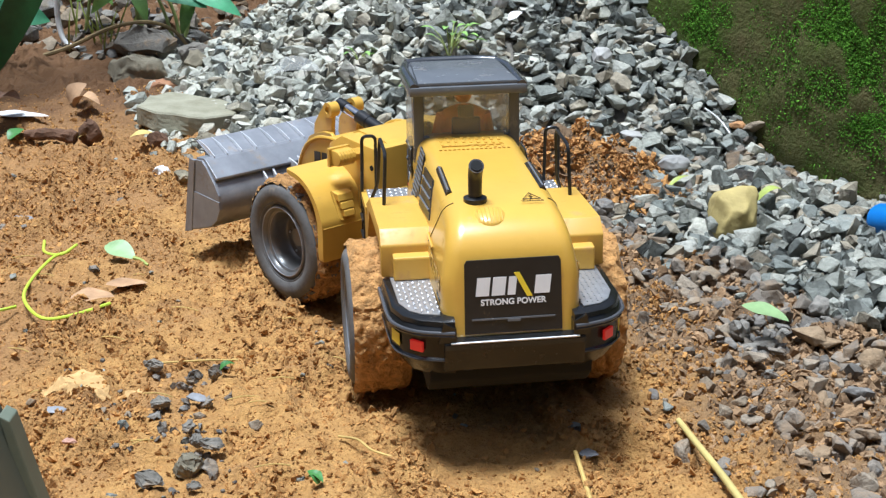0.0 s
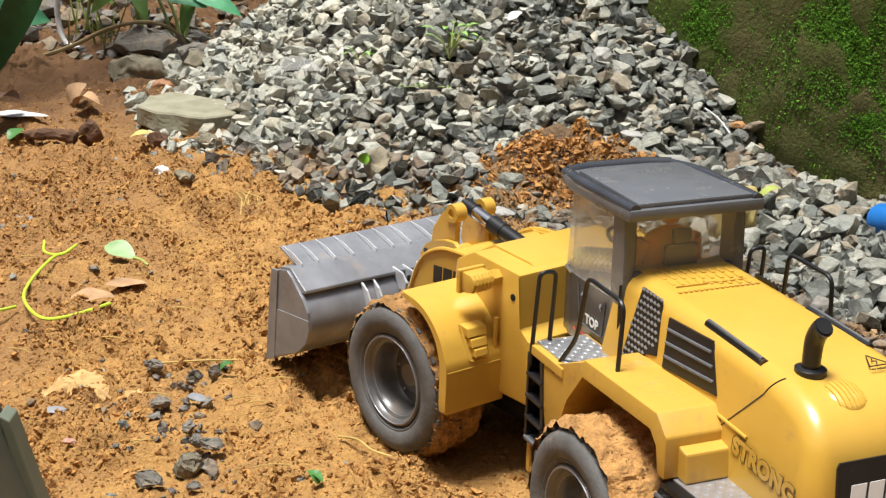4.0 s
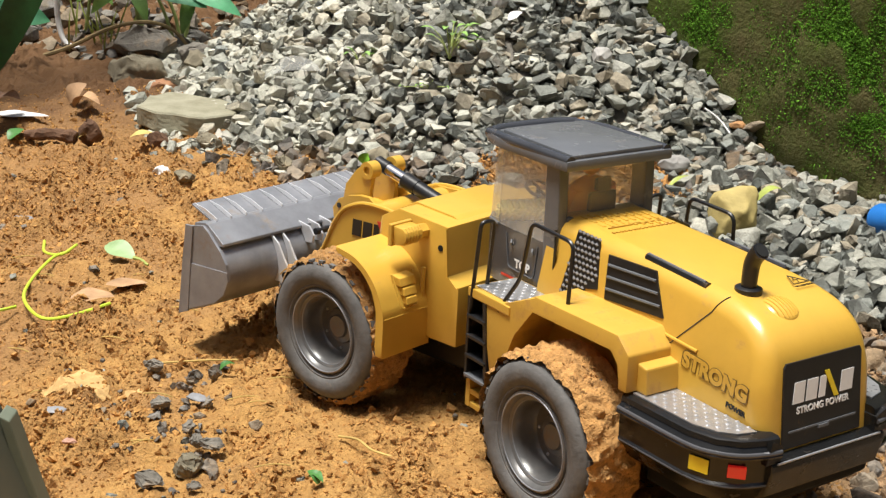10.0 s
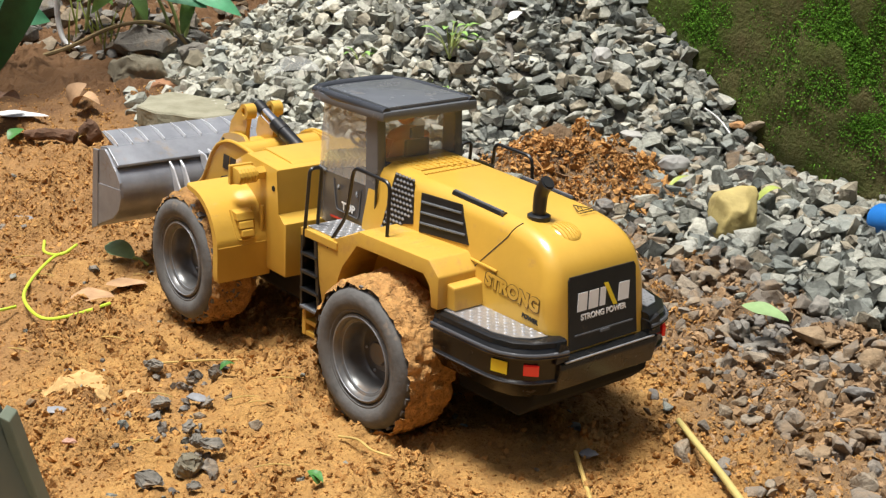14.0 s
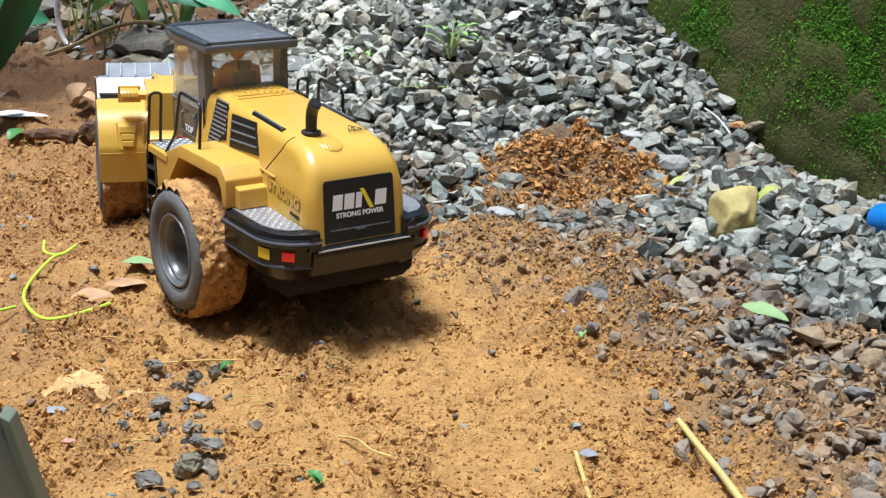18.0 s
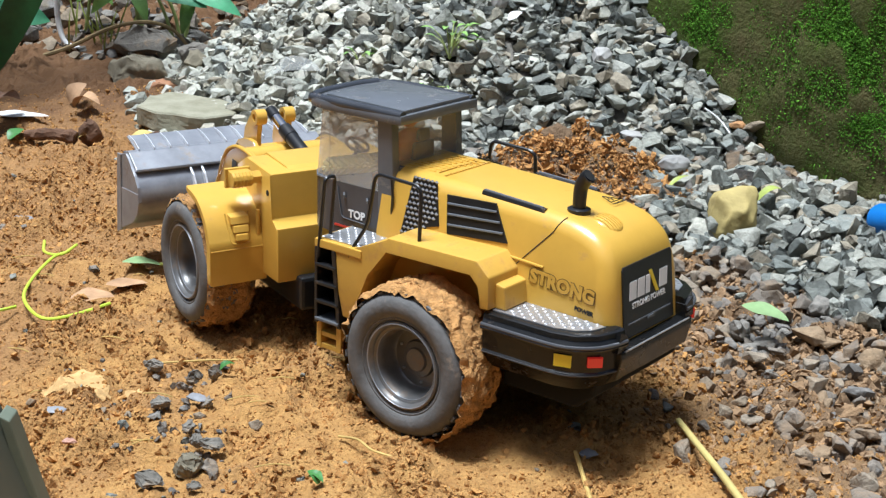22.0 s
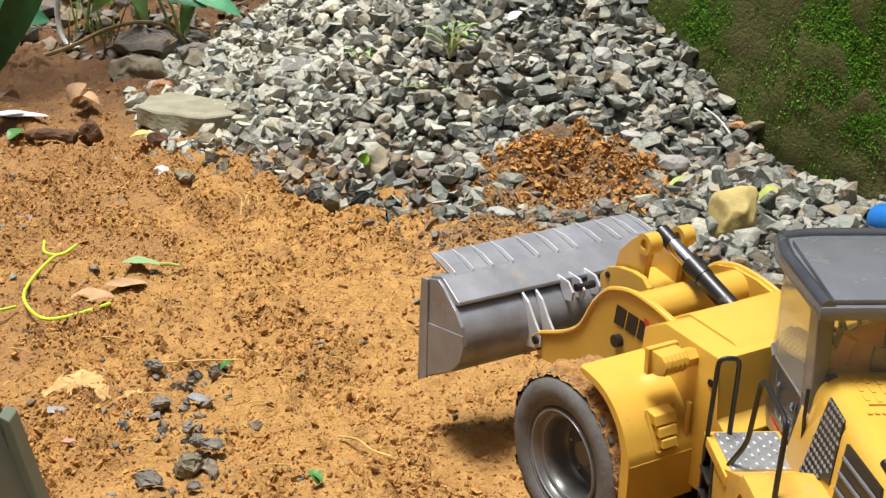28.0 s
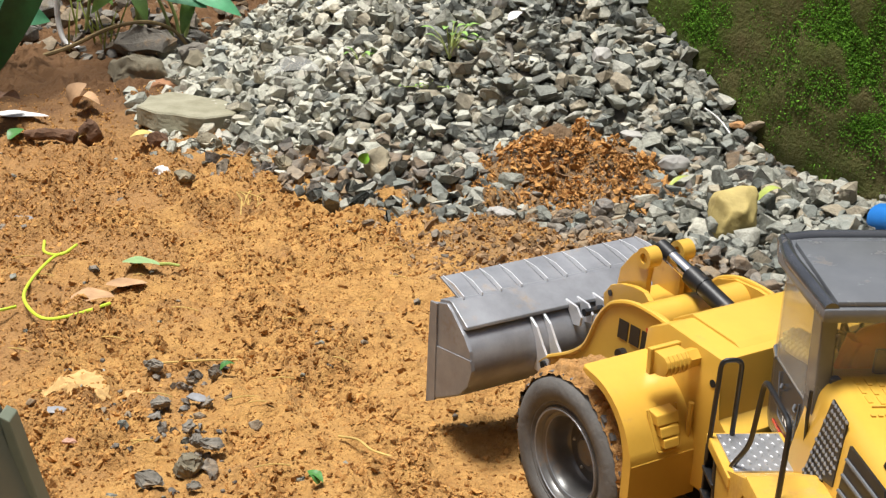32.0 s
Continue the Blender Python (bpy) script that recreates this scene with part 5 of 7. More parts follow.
        for k in range(3):
            f = 0.22 + 0.27 * k
            bm = bmesh.new()
            a = (fr[0][0] + (fr[3][0] - fr[0][0]) * f, fr[0][1] + (fr[3][1] - fr[0][1]) * f)
            b = (fr[1][0] + (fr[2][0] - fr[1][0]) * f, fr[1][1] + (fr[2][1] - fr[1][1]) * f)
            tube(bm, [(a[0] - 0.001, s * (side_y(a[1]) + 0.0011), a[1]), (b[0] + 0.001, s * (side_y(b[1]) + 0.0011), b[1])], 0.0009, 6)
            part("slat", bm, M_GREY, hood)
        # studded grille beside the cab
        bm = bmesh.new()
        poly = [(0.0405, 0.1600), (0.0205, 0.1592), (0.0135, 0.1315), (0.0235, 0.1290), (0.0250, 0.1265), (0.0460, 0.1150)]
        prism(bm, poly, 0, 0.0010, "y")
        for v in bm.verts:
            v.co.y = s * (side_y(v.co.z) - 0.0003 + v.co.y)
        part("grille", bm, M_BLACK, hood, "dark studded grille")
        bm = bmesh.new()
        for i in range(13):
            for j in range(9):
                z = 0.1185 + 0.0034 * i
                x = 0.0135 + 0.0036 * j + (0.0018 if i % 2 else 0)
                lo, hi = 0.0135, 0.0465 - (z - 0.115) * 0.13
                low = 0.1315 if x < 0.0235 else 0.116 + (0.046 - x) * 0.5
                if lo + 0.001 + max(0, z - 0.1315) * 0.22 < x < hi - 0.001 and z > low + 0.001:
                    y = s * (side_y(z) + 0.0007)
                    q = [bm.verts.new((x + dx, y, z + dz)) for dx, dz in ((-0.0018, 0), (0, -0.0015), (0.0018, 0), (0, 0.0015))]
                    t = bm.verts.new((x, y + s * 0.0009, z))
                    for a in range(4):
                        bm.faces.new((q[a], q[(a + 1) % 4], t))
        tagged(part("stud_field", bm, M_BUCKET, hood), kind="stuff")
        at = facing((-0.0875, s * (side_y(0.115) + 0.0004), 0.1150), (-s, 0, -0.09), (0, 0, 1))
        lettering("lettering", "STRONG", 0.0118, 0.0001, at, M_BROWNINK, hood, 0.00105)
        lettering("lettering", "STRONG", 0.0118, 0.0002, at, M_YELLOW, hood, 0.00062)
        lettering("lettering", "POWER", 0.0040, 0.0002, facing((-0.1045, s * (side_y(0.104) + 0.0003), 0.1030), (-s, 0, -0.09), (0, 0, 1)), M_BLACK, hood, 0.00014)
    # rear panel
    bm = bmesh.new()
    prism(bm, [(-0.0305, 0), (0.0305, 0), (0.0300, 0.044), (0.0285, 0.0465), (-0.0285, 0.0465), (-0.0300, 0.044)], 0, 0.0012, "z", 0.0003)
    rear = part("rear_panel", bm, M_BLACK, loader, "black rear panel with a white emblem")
    m = facing((-0.1264, 0, 0.0858), (0, -1, 0), (0.0060, 0, 0.047))
    rear.matrix_local = m
    logo, bolt = bars_logo(0.047, 0.0115)
    mark("emblem", logo, 0.0003, Matrix.Translation((0, 0.0295, 0.0012)), M_WHITE, rear)
    mark("emblem_flash", bolt, 0.0004, Matrix.Translation((0, 0.0295, 0.0013)), M_LABEL, rear)
    lettering("lettering", "STRONG POWER", 0.0052, 0.0002, Matrix.Translation((0, 0.0195, 0.0013)), M_WHITE, rear, 0.00016)
    bm = bmesh.new()
    box(bm, -0.026, 0.026, 0.0085, 0.0095, 0.0012, 0.0018)
    box(bm, -0.004, 0.004, 0.0072, 0.0088, 0.0012, 0.0025)
    part("panel_step", bm, M_GREY, rear)
    # exhaust
    bm = bmesh.new()
    lathe(bm, [(0.0, 0.155), (0.0075, 0.155), (0.0075, 0.1585), (0.0062, 0.1592), (0.0, 0.1592)], (-0.079, 0.0162, 0), "z", 24)
    path = curve3([(-0.079, 0.0162, 0.157), (-0.079, 0.0162, 0.166), (-0.0797, 0.0162, 0.173), (-0.0825, 0.0162, 0.1785), (-0.0848, 0.0162, 0.1808)], 5)
    tube(bm, path, 0.0043, 16, 0.0049)
    ex = part("exhaust", bm, M_BLACK, loader, "matt black plastic exhaust stack", smooth=True)
    # black disc stands in for the dark inside of the pipe
    bm = bmesh.new()
    tube(bm, [(-0.0847, 0.0162, 0.1807), (-0.08515, 0.0162, 0.1812)], 0.0038, 14)
    part("exhaust_mouth", bm, M_DEEPBLACK, ex)
    # ribbed cap behind the exhaust
    bm = bmesh.new()
    bmesh.ops.create_uvsphere(bm, u_segments=24, v_segments=12, radius=1.0, matrix=Matrix.Translation((-0.0970, 0.0100, 0.1512)) @ pose(0, 0, 0, 0, -20, 0) @ Matrix.Diagonal((0.0105, 0.0105, 0.0038, 1)))
    cap = part("filler_cap", bm, M_YELLOW, loader, "round ribbed yellow cap", smooth=True)
    for k in range(-3, 4):
        bm = bmesh.new()
        y = 0.0100 + 0.0024 * k
        r = math.sqrt(max(0.1, 1 - (0.0024 * k / 0.0105) ** 2))
        tube(bm, [Vector((-0.0970, y, 0.1512)) + pose(0, 0, 0, 0, -20, 0) @ Vector((0.0100 * r * math.sin(a), 0, 0.0040 * r * math.cos(a))) for a in (-1.1, -0.6, -0.1, 0.4, 0.9)], 0.0005, 5)
        part("rib", bm, M_YELLOW, cap)
    bm = bmesh.new()
    ring = [(-0.0955 + 0.0135 * math.cos(a), 0.0100 + 0.0145 * math.sin(a), 0.1553 - 0.30 * (0.0135 - 0.0135 * math.cos(a))) for a in [i * math.pi / 12 - math.pi / 2 for i in range(13)]]
    tube(bm, ring, 0.0009, 6)
    part("cap_rim", bm, M_YELLOW, loader, smooth=True)
    # warning sign
    top = facing((-0.0795, -0.0190, 0.1571), (0, -1, 0), (1, 0, 0.06))
    bm = bmesh.new()
    tri = [(-0.0058, -0.005, 0), (0.0058, -0.005, 0), (0, 0.0055, 0), (-0.0058, -0.005, 0)]
    tube(bm, tri, 0.00035, 4)
    tube(bm, [(0.0008, 0.0022, 0), (-0.0010, -0.0005, 0), (0.0012, -0.0010, 0), (-0.0006, -0.0036, 0)], 0.00035, 4)
    sign = part("warning_sign", bm, M_BLACK, loader)
    sign.matrix_local = top @ Matrix.Translation((0, 0, 0.0006))
    lettering("lettering", "WARNING", 0.0030, 0.0001, top @ Matrix.Translation((0, -0.0080, 0.0005)), M_BLACK, loader)


FENDER = [(0.079, 0.112), (0.058, 0.1125), (0.030, 0.1275), (-0.043, 0.1290), (-0.053, 0.1200), (-0.0535, 0.0985), (-0.0465, 0.0985), (-0.0460, 0.1130), (-0.039, 0.1200), (0.0315, 0.1185), (0.048, 0.098), (0.0605, 0.062), (0.069, 0.062), (0.079, 0.101)]


def make_rear_sides():
    for s in (1, -1):
        bm = bmesh.new()
        prism(bm, FENDER, s * 0.040, s * 0.0745, "y", 0.0012)
        fender = part("rear_fender", bm, M_YDUST, loader, smooth=True)
        bm = bmesh.new()
        prism(bm, [(-0.0455, 0.0985), (-0.0455, 0.1125), (-0.0520, 0.1150), (-0.0600, 0.1135), (-0.0615, 0.0985)], s * 0.041, s * 0.0670, "y", 0.0012)
        part("fender_step", bm, M_YDUST, fender)
        bm = bmesh.new()
        prism(bm, [(0.062, 0.064), (0.048, 0.098), (0.0315, 0.1180), (-0.039, 0.1195), (-0.046, 0.112), (-0.046, 0.064)], s * 0.036, s * 0.0415, "y")
        part("wheel_well", bm, M_BLACK, fender)
        # platform with tread plate beside the cab
        bm = bmesh.new()
        box(bm, 0.052, 0.0945, s * 0.038, s * 0.0755, 0.1075, 0.1135, 0.0008)
        plat = part("platform", bm, M_YELLOW, loader)
        bm = bmesh.new()
        box(bm, 0.056, 0.0915, s * 0.0405, s * 0.0715, 0.1136, 0.1144)
        tp = part("tread_plate", bm, M_TREAD, plat, "silver checker plate")
        bm = bmesh.new()
        for i in range(9):
            for j in range(8):
                x, y = 0.0580 + 0.0040 * i, s * (0.0425 + 0.0040 * j)
                d = 0.0011 if (i + j) % 2 else -0.0011
                q = [bm.verts.new((x + a, y + b, 0.1144)) for a, b in ((d, 0.0011), (0.0005, -0.0004), (-d, -0.0011), (-0.0005, 0.0004))]
                t = bm.verts.new((x, y, 0.1150))
                for k in range(4):
                    bm.faces.new((q[k], q[(k + 1) % 4], t))
        tagged(part("stud_field", bm, M_TREAD, plat), kind="stuff")
        # ladder
        bm = bmesh.new()
        prism(bm, [(0.0715, 0.052), (0.0935, 0.052), (0.0935, 0.107), (0.0765, 0.107)], s * 0.050, s * 0.058, "y")
        ladder = part("ladder", bm, M_BLACK, loader, "black access ladder")
        for x0, x1 in ((0.0920, 0.0945),):
            bm = bmesh.new()
            prism(bm, [(x0, 0.052), (x1, 0.052), (x1, 0.1075), (x0, 0.1075)], s * 0.056, s * 0.0755, "y", 0.0005)
            part("stringer", bm, M_BLACK, ladder)
        bm = bmesh.new()
        prism(bm, [(0.0705, 0.052), (0.0735, 0.052), (0.0790, 0.1075), (0.0755, 0.1075)], s * 0.056, s * 0.0755, "y", 0.0005)
        part("stringer", bm, M_BLACK, ladder)
        for k in range(4):
            bm = bmesh.new()
            z = 0.0540 + 0.0133 * k
            box(bm, 0.0715 + 0.0010 * k, 0.0935, s * 0.056, s * 0.0765, z, z + 0.0022, 0.0005)
            part("rung", bm, M_GREY if k == 0 else M_BLACK, ladder)
        bm = bmesh.new()
        for x in (0.0735, 0.0920):
            box(bm, x - 0.0022, x + 0.0022, s * 0.060, s * 0.0735, 0.0330, 0.0525, 0.0005)
        for z in (0.0330, 0.0420):
            box(bm, 0.0735, 0.0920, s * 0.0605, s * 0.0730, z, z + 0.0035, 0.0005)
        part("ladder_bracket", bm, M_YDUST, ladder)
        # hand rails
        bm = bmesh.new()
        tube(bm, arc([(0.0640, s * 0.0735, 0.1060), (0.0625, s * 0.0715, 0.1130), (0.0550, s * 0.0660, 0.1290), (0.0500, s * 0.0640, 0.1655), (0.0110, s * 0.0640, 0.1640), (0.0100, s * 0.0660, 0.1240)], 0.006), 0.0013, 8)
        part("hand_rail", bm, M_BLACK, loader, "bent black hand rail", smooth=True)
        bm = bmesh.new()
        tube(bm, arc([(0.0915, s * 0.0750, 0.1000), (0.0865, s * 0.0740, 0.1570), (0.0865, s * 0.0640, 0.1570), (0.0905, s * 0.0640, 0.1130)], 0.004), 0.0013, 8)
        part("hand_rail", bm, M_BLACK, loader, "bent black hand rail", smooth=True)


def make_bumper():
    plan = [(-0.0500, 0.0725), (-0.1000, 0.0715), (-0.1150, 0.0665), (-0.1240, 0.0575), (-0.1290, 0.0440), (-0.1300, 0.0370)]
    for s in (1, -1):
        bm = bmesh.new()
        rows = []
        for z, out in ((0.0590, -0.0060), (0.0690, 0.0010), (0.0700, 0.0022), (0.0716, 0.0022), (0.0726, 0.0012), (0.0860, 0.0018), (0.0868, 0.0042), (0.0880, 0.0048), (0.0918, 0.0020), (0.0930, 0.0012), (0.0934, 0.0016), (0.0962, 0.0010), (0.0972, -0.0010)):
            line = []
            for i, (x, y) in enumerate(plan):
                a, b = plan[max(i - 1, 0)], plan[min(i + 1, len(plan) - 1)]
                d = Vector((b[0] - a[0], b[1] - a[1])).normalized()
                line.append(bm.verts.new((x + (d.y * out if i else 0), s * (y - d.x * out), z)))
            line += [bm.verts.new((-0.118, s * 0.037, z)), bm.verts.new((-0.050, s * 0.037, z))]
            rows.append(line)
        k = len(rows[0])
        for a, b in zip(rows, rows[1:]):
            for i in range(k):
                bm.faces.new((a[i], a[(i + 1) % k], b[(i + 1) % k], b[i]))
        bm.faces.new(rows[0])
        bm.faces.new(rows[-1])
        bump = part("side_bumper", bm, M_GLOSSBLACK, loader, "glossy black side bumper", smooth=True)
        # paler strips stand in for the sky's reflection along the bumper's edges
        for zz, off, thick in ((0.0709, 0.0019, 0.0006), (0.0897, 0.0034, 0.0013)):
            bm = bmesh.new()
            line = []
            for i, (x, y) in enumerate(plan):
                a, b = plan[max(i - 1, 0)], plan[min(i + 1, len(plan) - 1)]
                d = Vector((b[0] - a[0], b[1] - a[1])).normalized()
                line.append((x + (d.y * off if i else 0), s * (y - d.x * off), zz))
            tube(bm, curve3(line, 4), thick, 8)
            part("edge_gleam", bm, M_SMOKE, bump, "paler strip for the sky's reflection on the bumper edge", smooth=True)
        bm = bmesh.new()
        prism(bm, [(-0.0535, 0.0690), (-0.0985, 0.0680), (-0.1120, 0.0630), (-0.1190, 0.0560), (-0.1220, 0.0450), (-0.0540, 0.0430)], 0.0973, 0.0981, "z")
        for v in bm.verts:
            v.co.y *= s
        part("tread_plate", bm, M_TREAD, bump, "silver checker plate")
        bm = bmesh.new()
        for i in range(16):
            for j in range(7):
                x, y = -0.0560 - 0.0040 * i, 0.0450 + 0.0035 * j
                if y > 0.068 - max(0, -x - 0.096) * 0.55:
                    continue
                d = 0.0011 if (i + j) % 2 else -0.0011
                q = [bm.verts.new((x + a, s * (y + b), 0.0981)) for a, b in ((d, 0.0010), (0.0005, -0.0004), (-d, -0.0010), (-0.0005, 0.0004))]
                t = bm.verts.new((x, s * y, 0.0988))
                for n in range(4):
                    bm.faces.new((q[n], q[(n + 1) % 4], t))
        tagged(part("stud_field", bm, M_TREAD, bump), kind="stuff")
        st = mark("sticker", [[(-0.0056, -0.0040), (0.0056, -0.0040), (0.0056, 0.0040), (-0.0056, 0.0040)]], 0.0004, facing((-0.1088, s * 0.0712, 0.0800), (-1, -0.33, 0) if s > 0 else (1, -0.33, 0), (0, 0, 1)), M_LABEL, bump, "yellow warning sticker")
        bm = bmesh.new()
        tube(bm, [(-0.0052, -0.002, 0), (-0.0012, -0.002, 0), (-0.0032, 0.0018, 0), (-0.0052, -0.002, 0)], 0.0003, 4)
        box(bm, 0.0012, 0.0052, -0.0006, 0.0002, 0, 0.0003)
        sg = part("sticker_sign", bm, M_BLACK, bump)
        sg.matrix_local = st.matrix_local @ Matrix.Translation((0, 0, 0.0006))
        bm = bmesh.new()
        box(bm, -0.0048, 0.0048, -0.0034, 0.0034, -0.001, 0.0012, 0.0006)
        tl = part("tail_light", bm, M_TAIL, bump, "red tail light")
        tl.matrix_local = facing((-0.1250, s * 0.0600, 0.0800), (-0.70, -0.714, 0) if s > 0 else (0.70, -0.714, 0), (0, 0, 1))
    bm = bmesh.new()
    prism(bm, [(-0.1230, 0.060), (-0.1310, 0.064), (-0.1345, 0.0790), (-0.1340, 0.0830), (-0.1260, 0.0845), (-0.1200, 0.0700)], -0.0440, 0.0440, "y", 0.0010)
    part("rear_bumper", bm, M_GLOSSBLACK, loader, "black rear bumper with a scraped edge")
    bm = bmesh.new()
    tube(bm, [(-0.1340, 0.0400, 0.0832), (-0.1340, -0.0400, 0.0832)], 0.0007, 5)
    part("scraped_edge", bm, M_TREAD, loader)
    for s in (1, -1):
        bm = bmesh.new()
        prism(bm, [(0.0365, 0), (0.0475, 0), (0.0445, 0.0130), (0.0365, 0.0090)], -0.1330, -0.1240, "x")
        for v in bm.verts:
            v.co.y *= s
            v.co.z += 0.0835
        part("corner_plate", bm, M_GLOSSBLACK, loader)
    bm = bmesh.new()
    prism(bm, [(0.120, 0.034), (0.120, 0.070), (0.060, 0.106), (-0.120, 0.096), (-0.126, 0.066), (-0.09, 0.046)], -0.0400, 0.0400, "y", 0.002)
    part("chassis", bm, M_BLACK, loader)
    # black lower body, added also to deepen the shade under the tail
    bm = bmesh.new()
    prism(bm, [(-0.052, 0.041), (-0.052, 0.064), (-0.122, 0.064), (-0.120, 0.052), (-0.108, 0.041)], -0.0520, 0.0520, "y", 0.002)
    part("belly_pan", bm, M_DEEPBLACK, loader, "dull black belly pan")
    bm = bmesh.new()
    tube(bm, [(0, -0.07, WHEEL_R), (0, 0.07, WHEEL_R)], 0.008, 12)
    part("axle", bm, M_BLACK, loader)
    bm = bmesh.new()
    tube(bm, [(PIVOT, 0, 0.034), (PIVOT, 0, 0.085)], 0.010, 14)
    part("centre_pivot", bm, M_BLACK, loader)


CAB_PLAN = [(0.058, 0.0375), (0.1170, 0.0375), (0.1300, 0.0345), (0.1385, 0.0260), (0.1415, 0.0130), (0.1415, -0.0130), (0.1385, -0.0260), (0.1300, -0.0345), (0.1170, -0.0375), (0.058, -0.0375)]


def ring_wall(bm, plan, z0, z1, thick, lean=0.0, closed=False):
    """An upright shell along a plan line."""
    rows = []
    for z, off in ((z0, 0), (z1, 0), (z1, thick), (z0, thick)):
        line = []
        for i, (x, y) in enumerate(plan):
            a, b = plan[max(i - 1, 0)], plan[min(i + 1, len(plan) - 1)]
            d = Vector((b[0] - a[0], b[1] - a[1])).normalized()
            line.append(bm.verts.new((x - (x - 0.09) * lean * (z - z0) / (z1 - z0) + d.y * off * -1, y + d.x * off * -1, z)))
        rows.append(line)
    for a, b in zip(rows, rows[1:] + rows[:1]):
        for i in range(len(plan) - 1):
            bm.faces.new((a[i], a[i + 1], b[i + 1], b[i]))
    for i in (0, -1):
        bm.faces.new([r[i] for r in rows])


def make_cab():
    # roof: flat lid on a rim, with thick rails along the sides and a visor
    bm = bmesh.new()
    prism(bm, [(0.0475, -0.0425), (0.118, -0.0425), (0.134, -0.0385), (0.138, -0.020), (0.138, 0.020), (0.134, 0.0385), (0.118, 0.0425), (0.0475, 0.0425)], 0.1935, 0.2005, "z", 0.0022)
    roof = part("cab_roof", bm, M_GREY, loader, "dusty dark grey cab roof", smooth=True)
    bm = bmesh.new()
    prism(bm, [(0.0500, -0.0360), (0.1240, -0.0330), (0.1240, 0.0330), (0.0500, 0.0360)], 0.2000, 0.2032, "z", 0.0012)
    part("roof_lid", bm, M_GREY, roof, smooth=True)
    for s in (1, -1):
        bm = bmesh.new()
        tube(bm, arc([(0.0490, s * 0.0385, 0.1995), (0.1100, s * 0.0395, 0.2000), (0.1360, s * 0.0345, 0.1985)], 0.01), 0.0036, 10)
        part("roof_rail", bm, M_ROOFEDGE, roof, smooth=True)
    bm = bmesh.new()
    tube(bm, arc([(0.1345, 0.0350, 0.1990), (0.1385, 0.0200, 0.1995), (0.1385, -0.0200, 0.1995), (0.1345, -0.0350, 0.1990)], 0.01), 0.0038, 10)
    part("visor", bm, M_ROOFEDGE, roof, smooth=True)
    # lower smoky shell with the doors
    bm = bmesh.new()
    ring_wall(bm, CAB_PLAN, 0.1050, 0.1430, 0.0012)
    shell = part("cab_shell", bm, M_SMOKE, loader, "smoky dark plastic lower cab", smooth=True)
    bm = bmesh.new()
    tube(bm, [(x, y, 0.1430) for x, y in CAB_PLAN[1:-1]], 0.0010, 6)
    part("shell_edge", bm, M_GREY, shell, smooth=True)
    bm = bmesh.new()
    ring_wall(bm, CAB_PLAN[1:-1], 0.1435, 0.1940, 0.0006, 0.10)
    part("windscreen", bm, M_GLASS, loader, "wavy dusty clear windscreen", smooth=True)
    for s in (1, -1):
        bm = bmesh.new()
        box(bm, 0.0710, 0.1168, s * 0.0366, s * 0.0374, 0.1435, 0.1940)
        part("side_window", bm, M_GLASS, loader, "dusty clear side window")
        bm = bmesh.new()
        prism(bm, [(0.0540, 0.1050), (0.0690, 0.1050), (0.0715, 0.1940), (0.0590, 0.1940)], s * 0.0310, s * 0.0385, "y", 0.0008)
        part("rear_pillar", bm, M_GREY, loader)
        # door lines
        door = new("door")
        door.parent = loader
        bm = bmesh.new()
        tube(bm, arc([(0.1080, s * 0.0380, 0.1400), (0.1040, s * 0.0380, 0.1180), (0.0780, s * 0.0380, 0.1170), (0.0755, s * 0.0380, 0.1390)], 0.003), 0.0004, 5)
        part("door_outline", bm, M_GREY, door)
        bm = bmesh.new()
        for x in (0.1015, 0.0800):
            tube(bm, [(x, s * 0.0382, 0.1365), (x - 0.001, s * 0.0392, 0.1350), (x - 0.0005, s * 0.0382, 0.1330)], 0.0008, 6)
        part("door_hinge", bm, M_GREY, door)
        bm = bmesh.new()
        box(bm, 0.0590, 0.1110, s * 0.0376, s * 0.0380, 0.1105, 0.1120)
        part("red_stripe", bm, M_RED, door)
        lettering("lettering", "TOP", 0.0078, 0.0001, facing((0.0895, s * 0.0382, 0.1220), (-s, 0, 0), (0, 0, 1)), M_WHITE, door, 0.0003)
        bm = bmesh.new()
        tube(bm, [(0.0565, s * 0.0400, 0.1560), (0.0545, s * 0.0410, 0.1430), (0.0560, s * 0.0400, 0.1300)], 0.0010, 6)
        part("door_handle", bm, M_BLACK, door)
    bm = bmesh.new()
    box(bm, 0.0575, 0.0590, -0.0310, 0.0310, 0.1610, 0.1930)
    part("rear_window", bm, M_CLEAR, loader, "dusty clear rear window")
    bm = bmesh.new()
    box(bm, 0.0560, 0.0600, -0.0320, 0.0320, 0.1050, 0.1620)
    part("cab_rear_wall", bm, M_GREY, loader)
    bm = bmesh.new()
    box(bm, 0.0600, 0.1280, -0.0340, 0.0340, 0.1050, 0.1080)
    part("cab_floor", bm, M_GREY, loader)
    # seat, console and steering wheel
    bm = bmesh.new()
    box(bm, 0.0640, 0.0880, -0.0130, 0.0130, 0.1080, 0.1380, 0.003)
    prism(bm, [(0.0602, 0.1360), (0.0668, 0.1360), (0.0640, 0.1740), (0.0602, 0.1750)], -0.0105, 0.0105, "y", 0.002)
    prism(bm, [(0.0602, 0.1745), (0.0645, 0.1745), (0.0640, 0.1830), (0.0610, 0.1835)], -0.0058, 0.0058, "y", 0.0018)
    part("seat", bm, M_BLACK, loader, smooth=True)
    bm = bmesh.new()
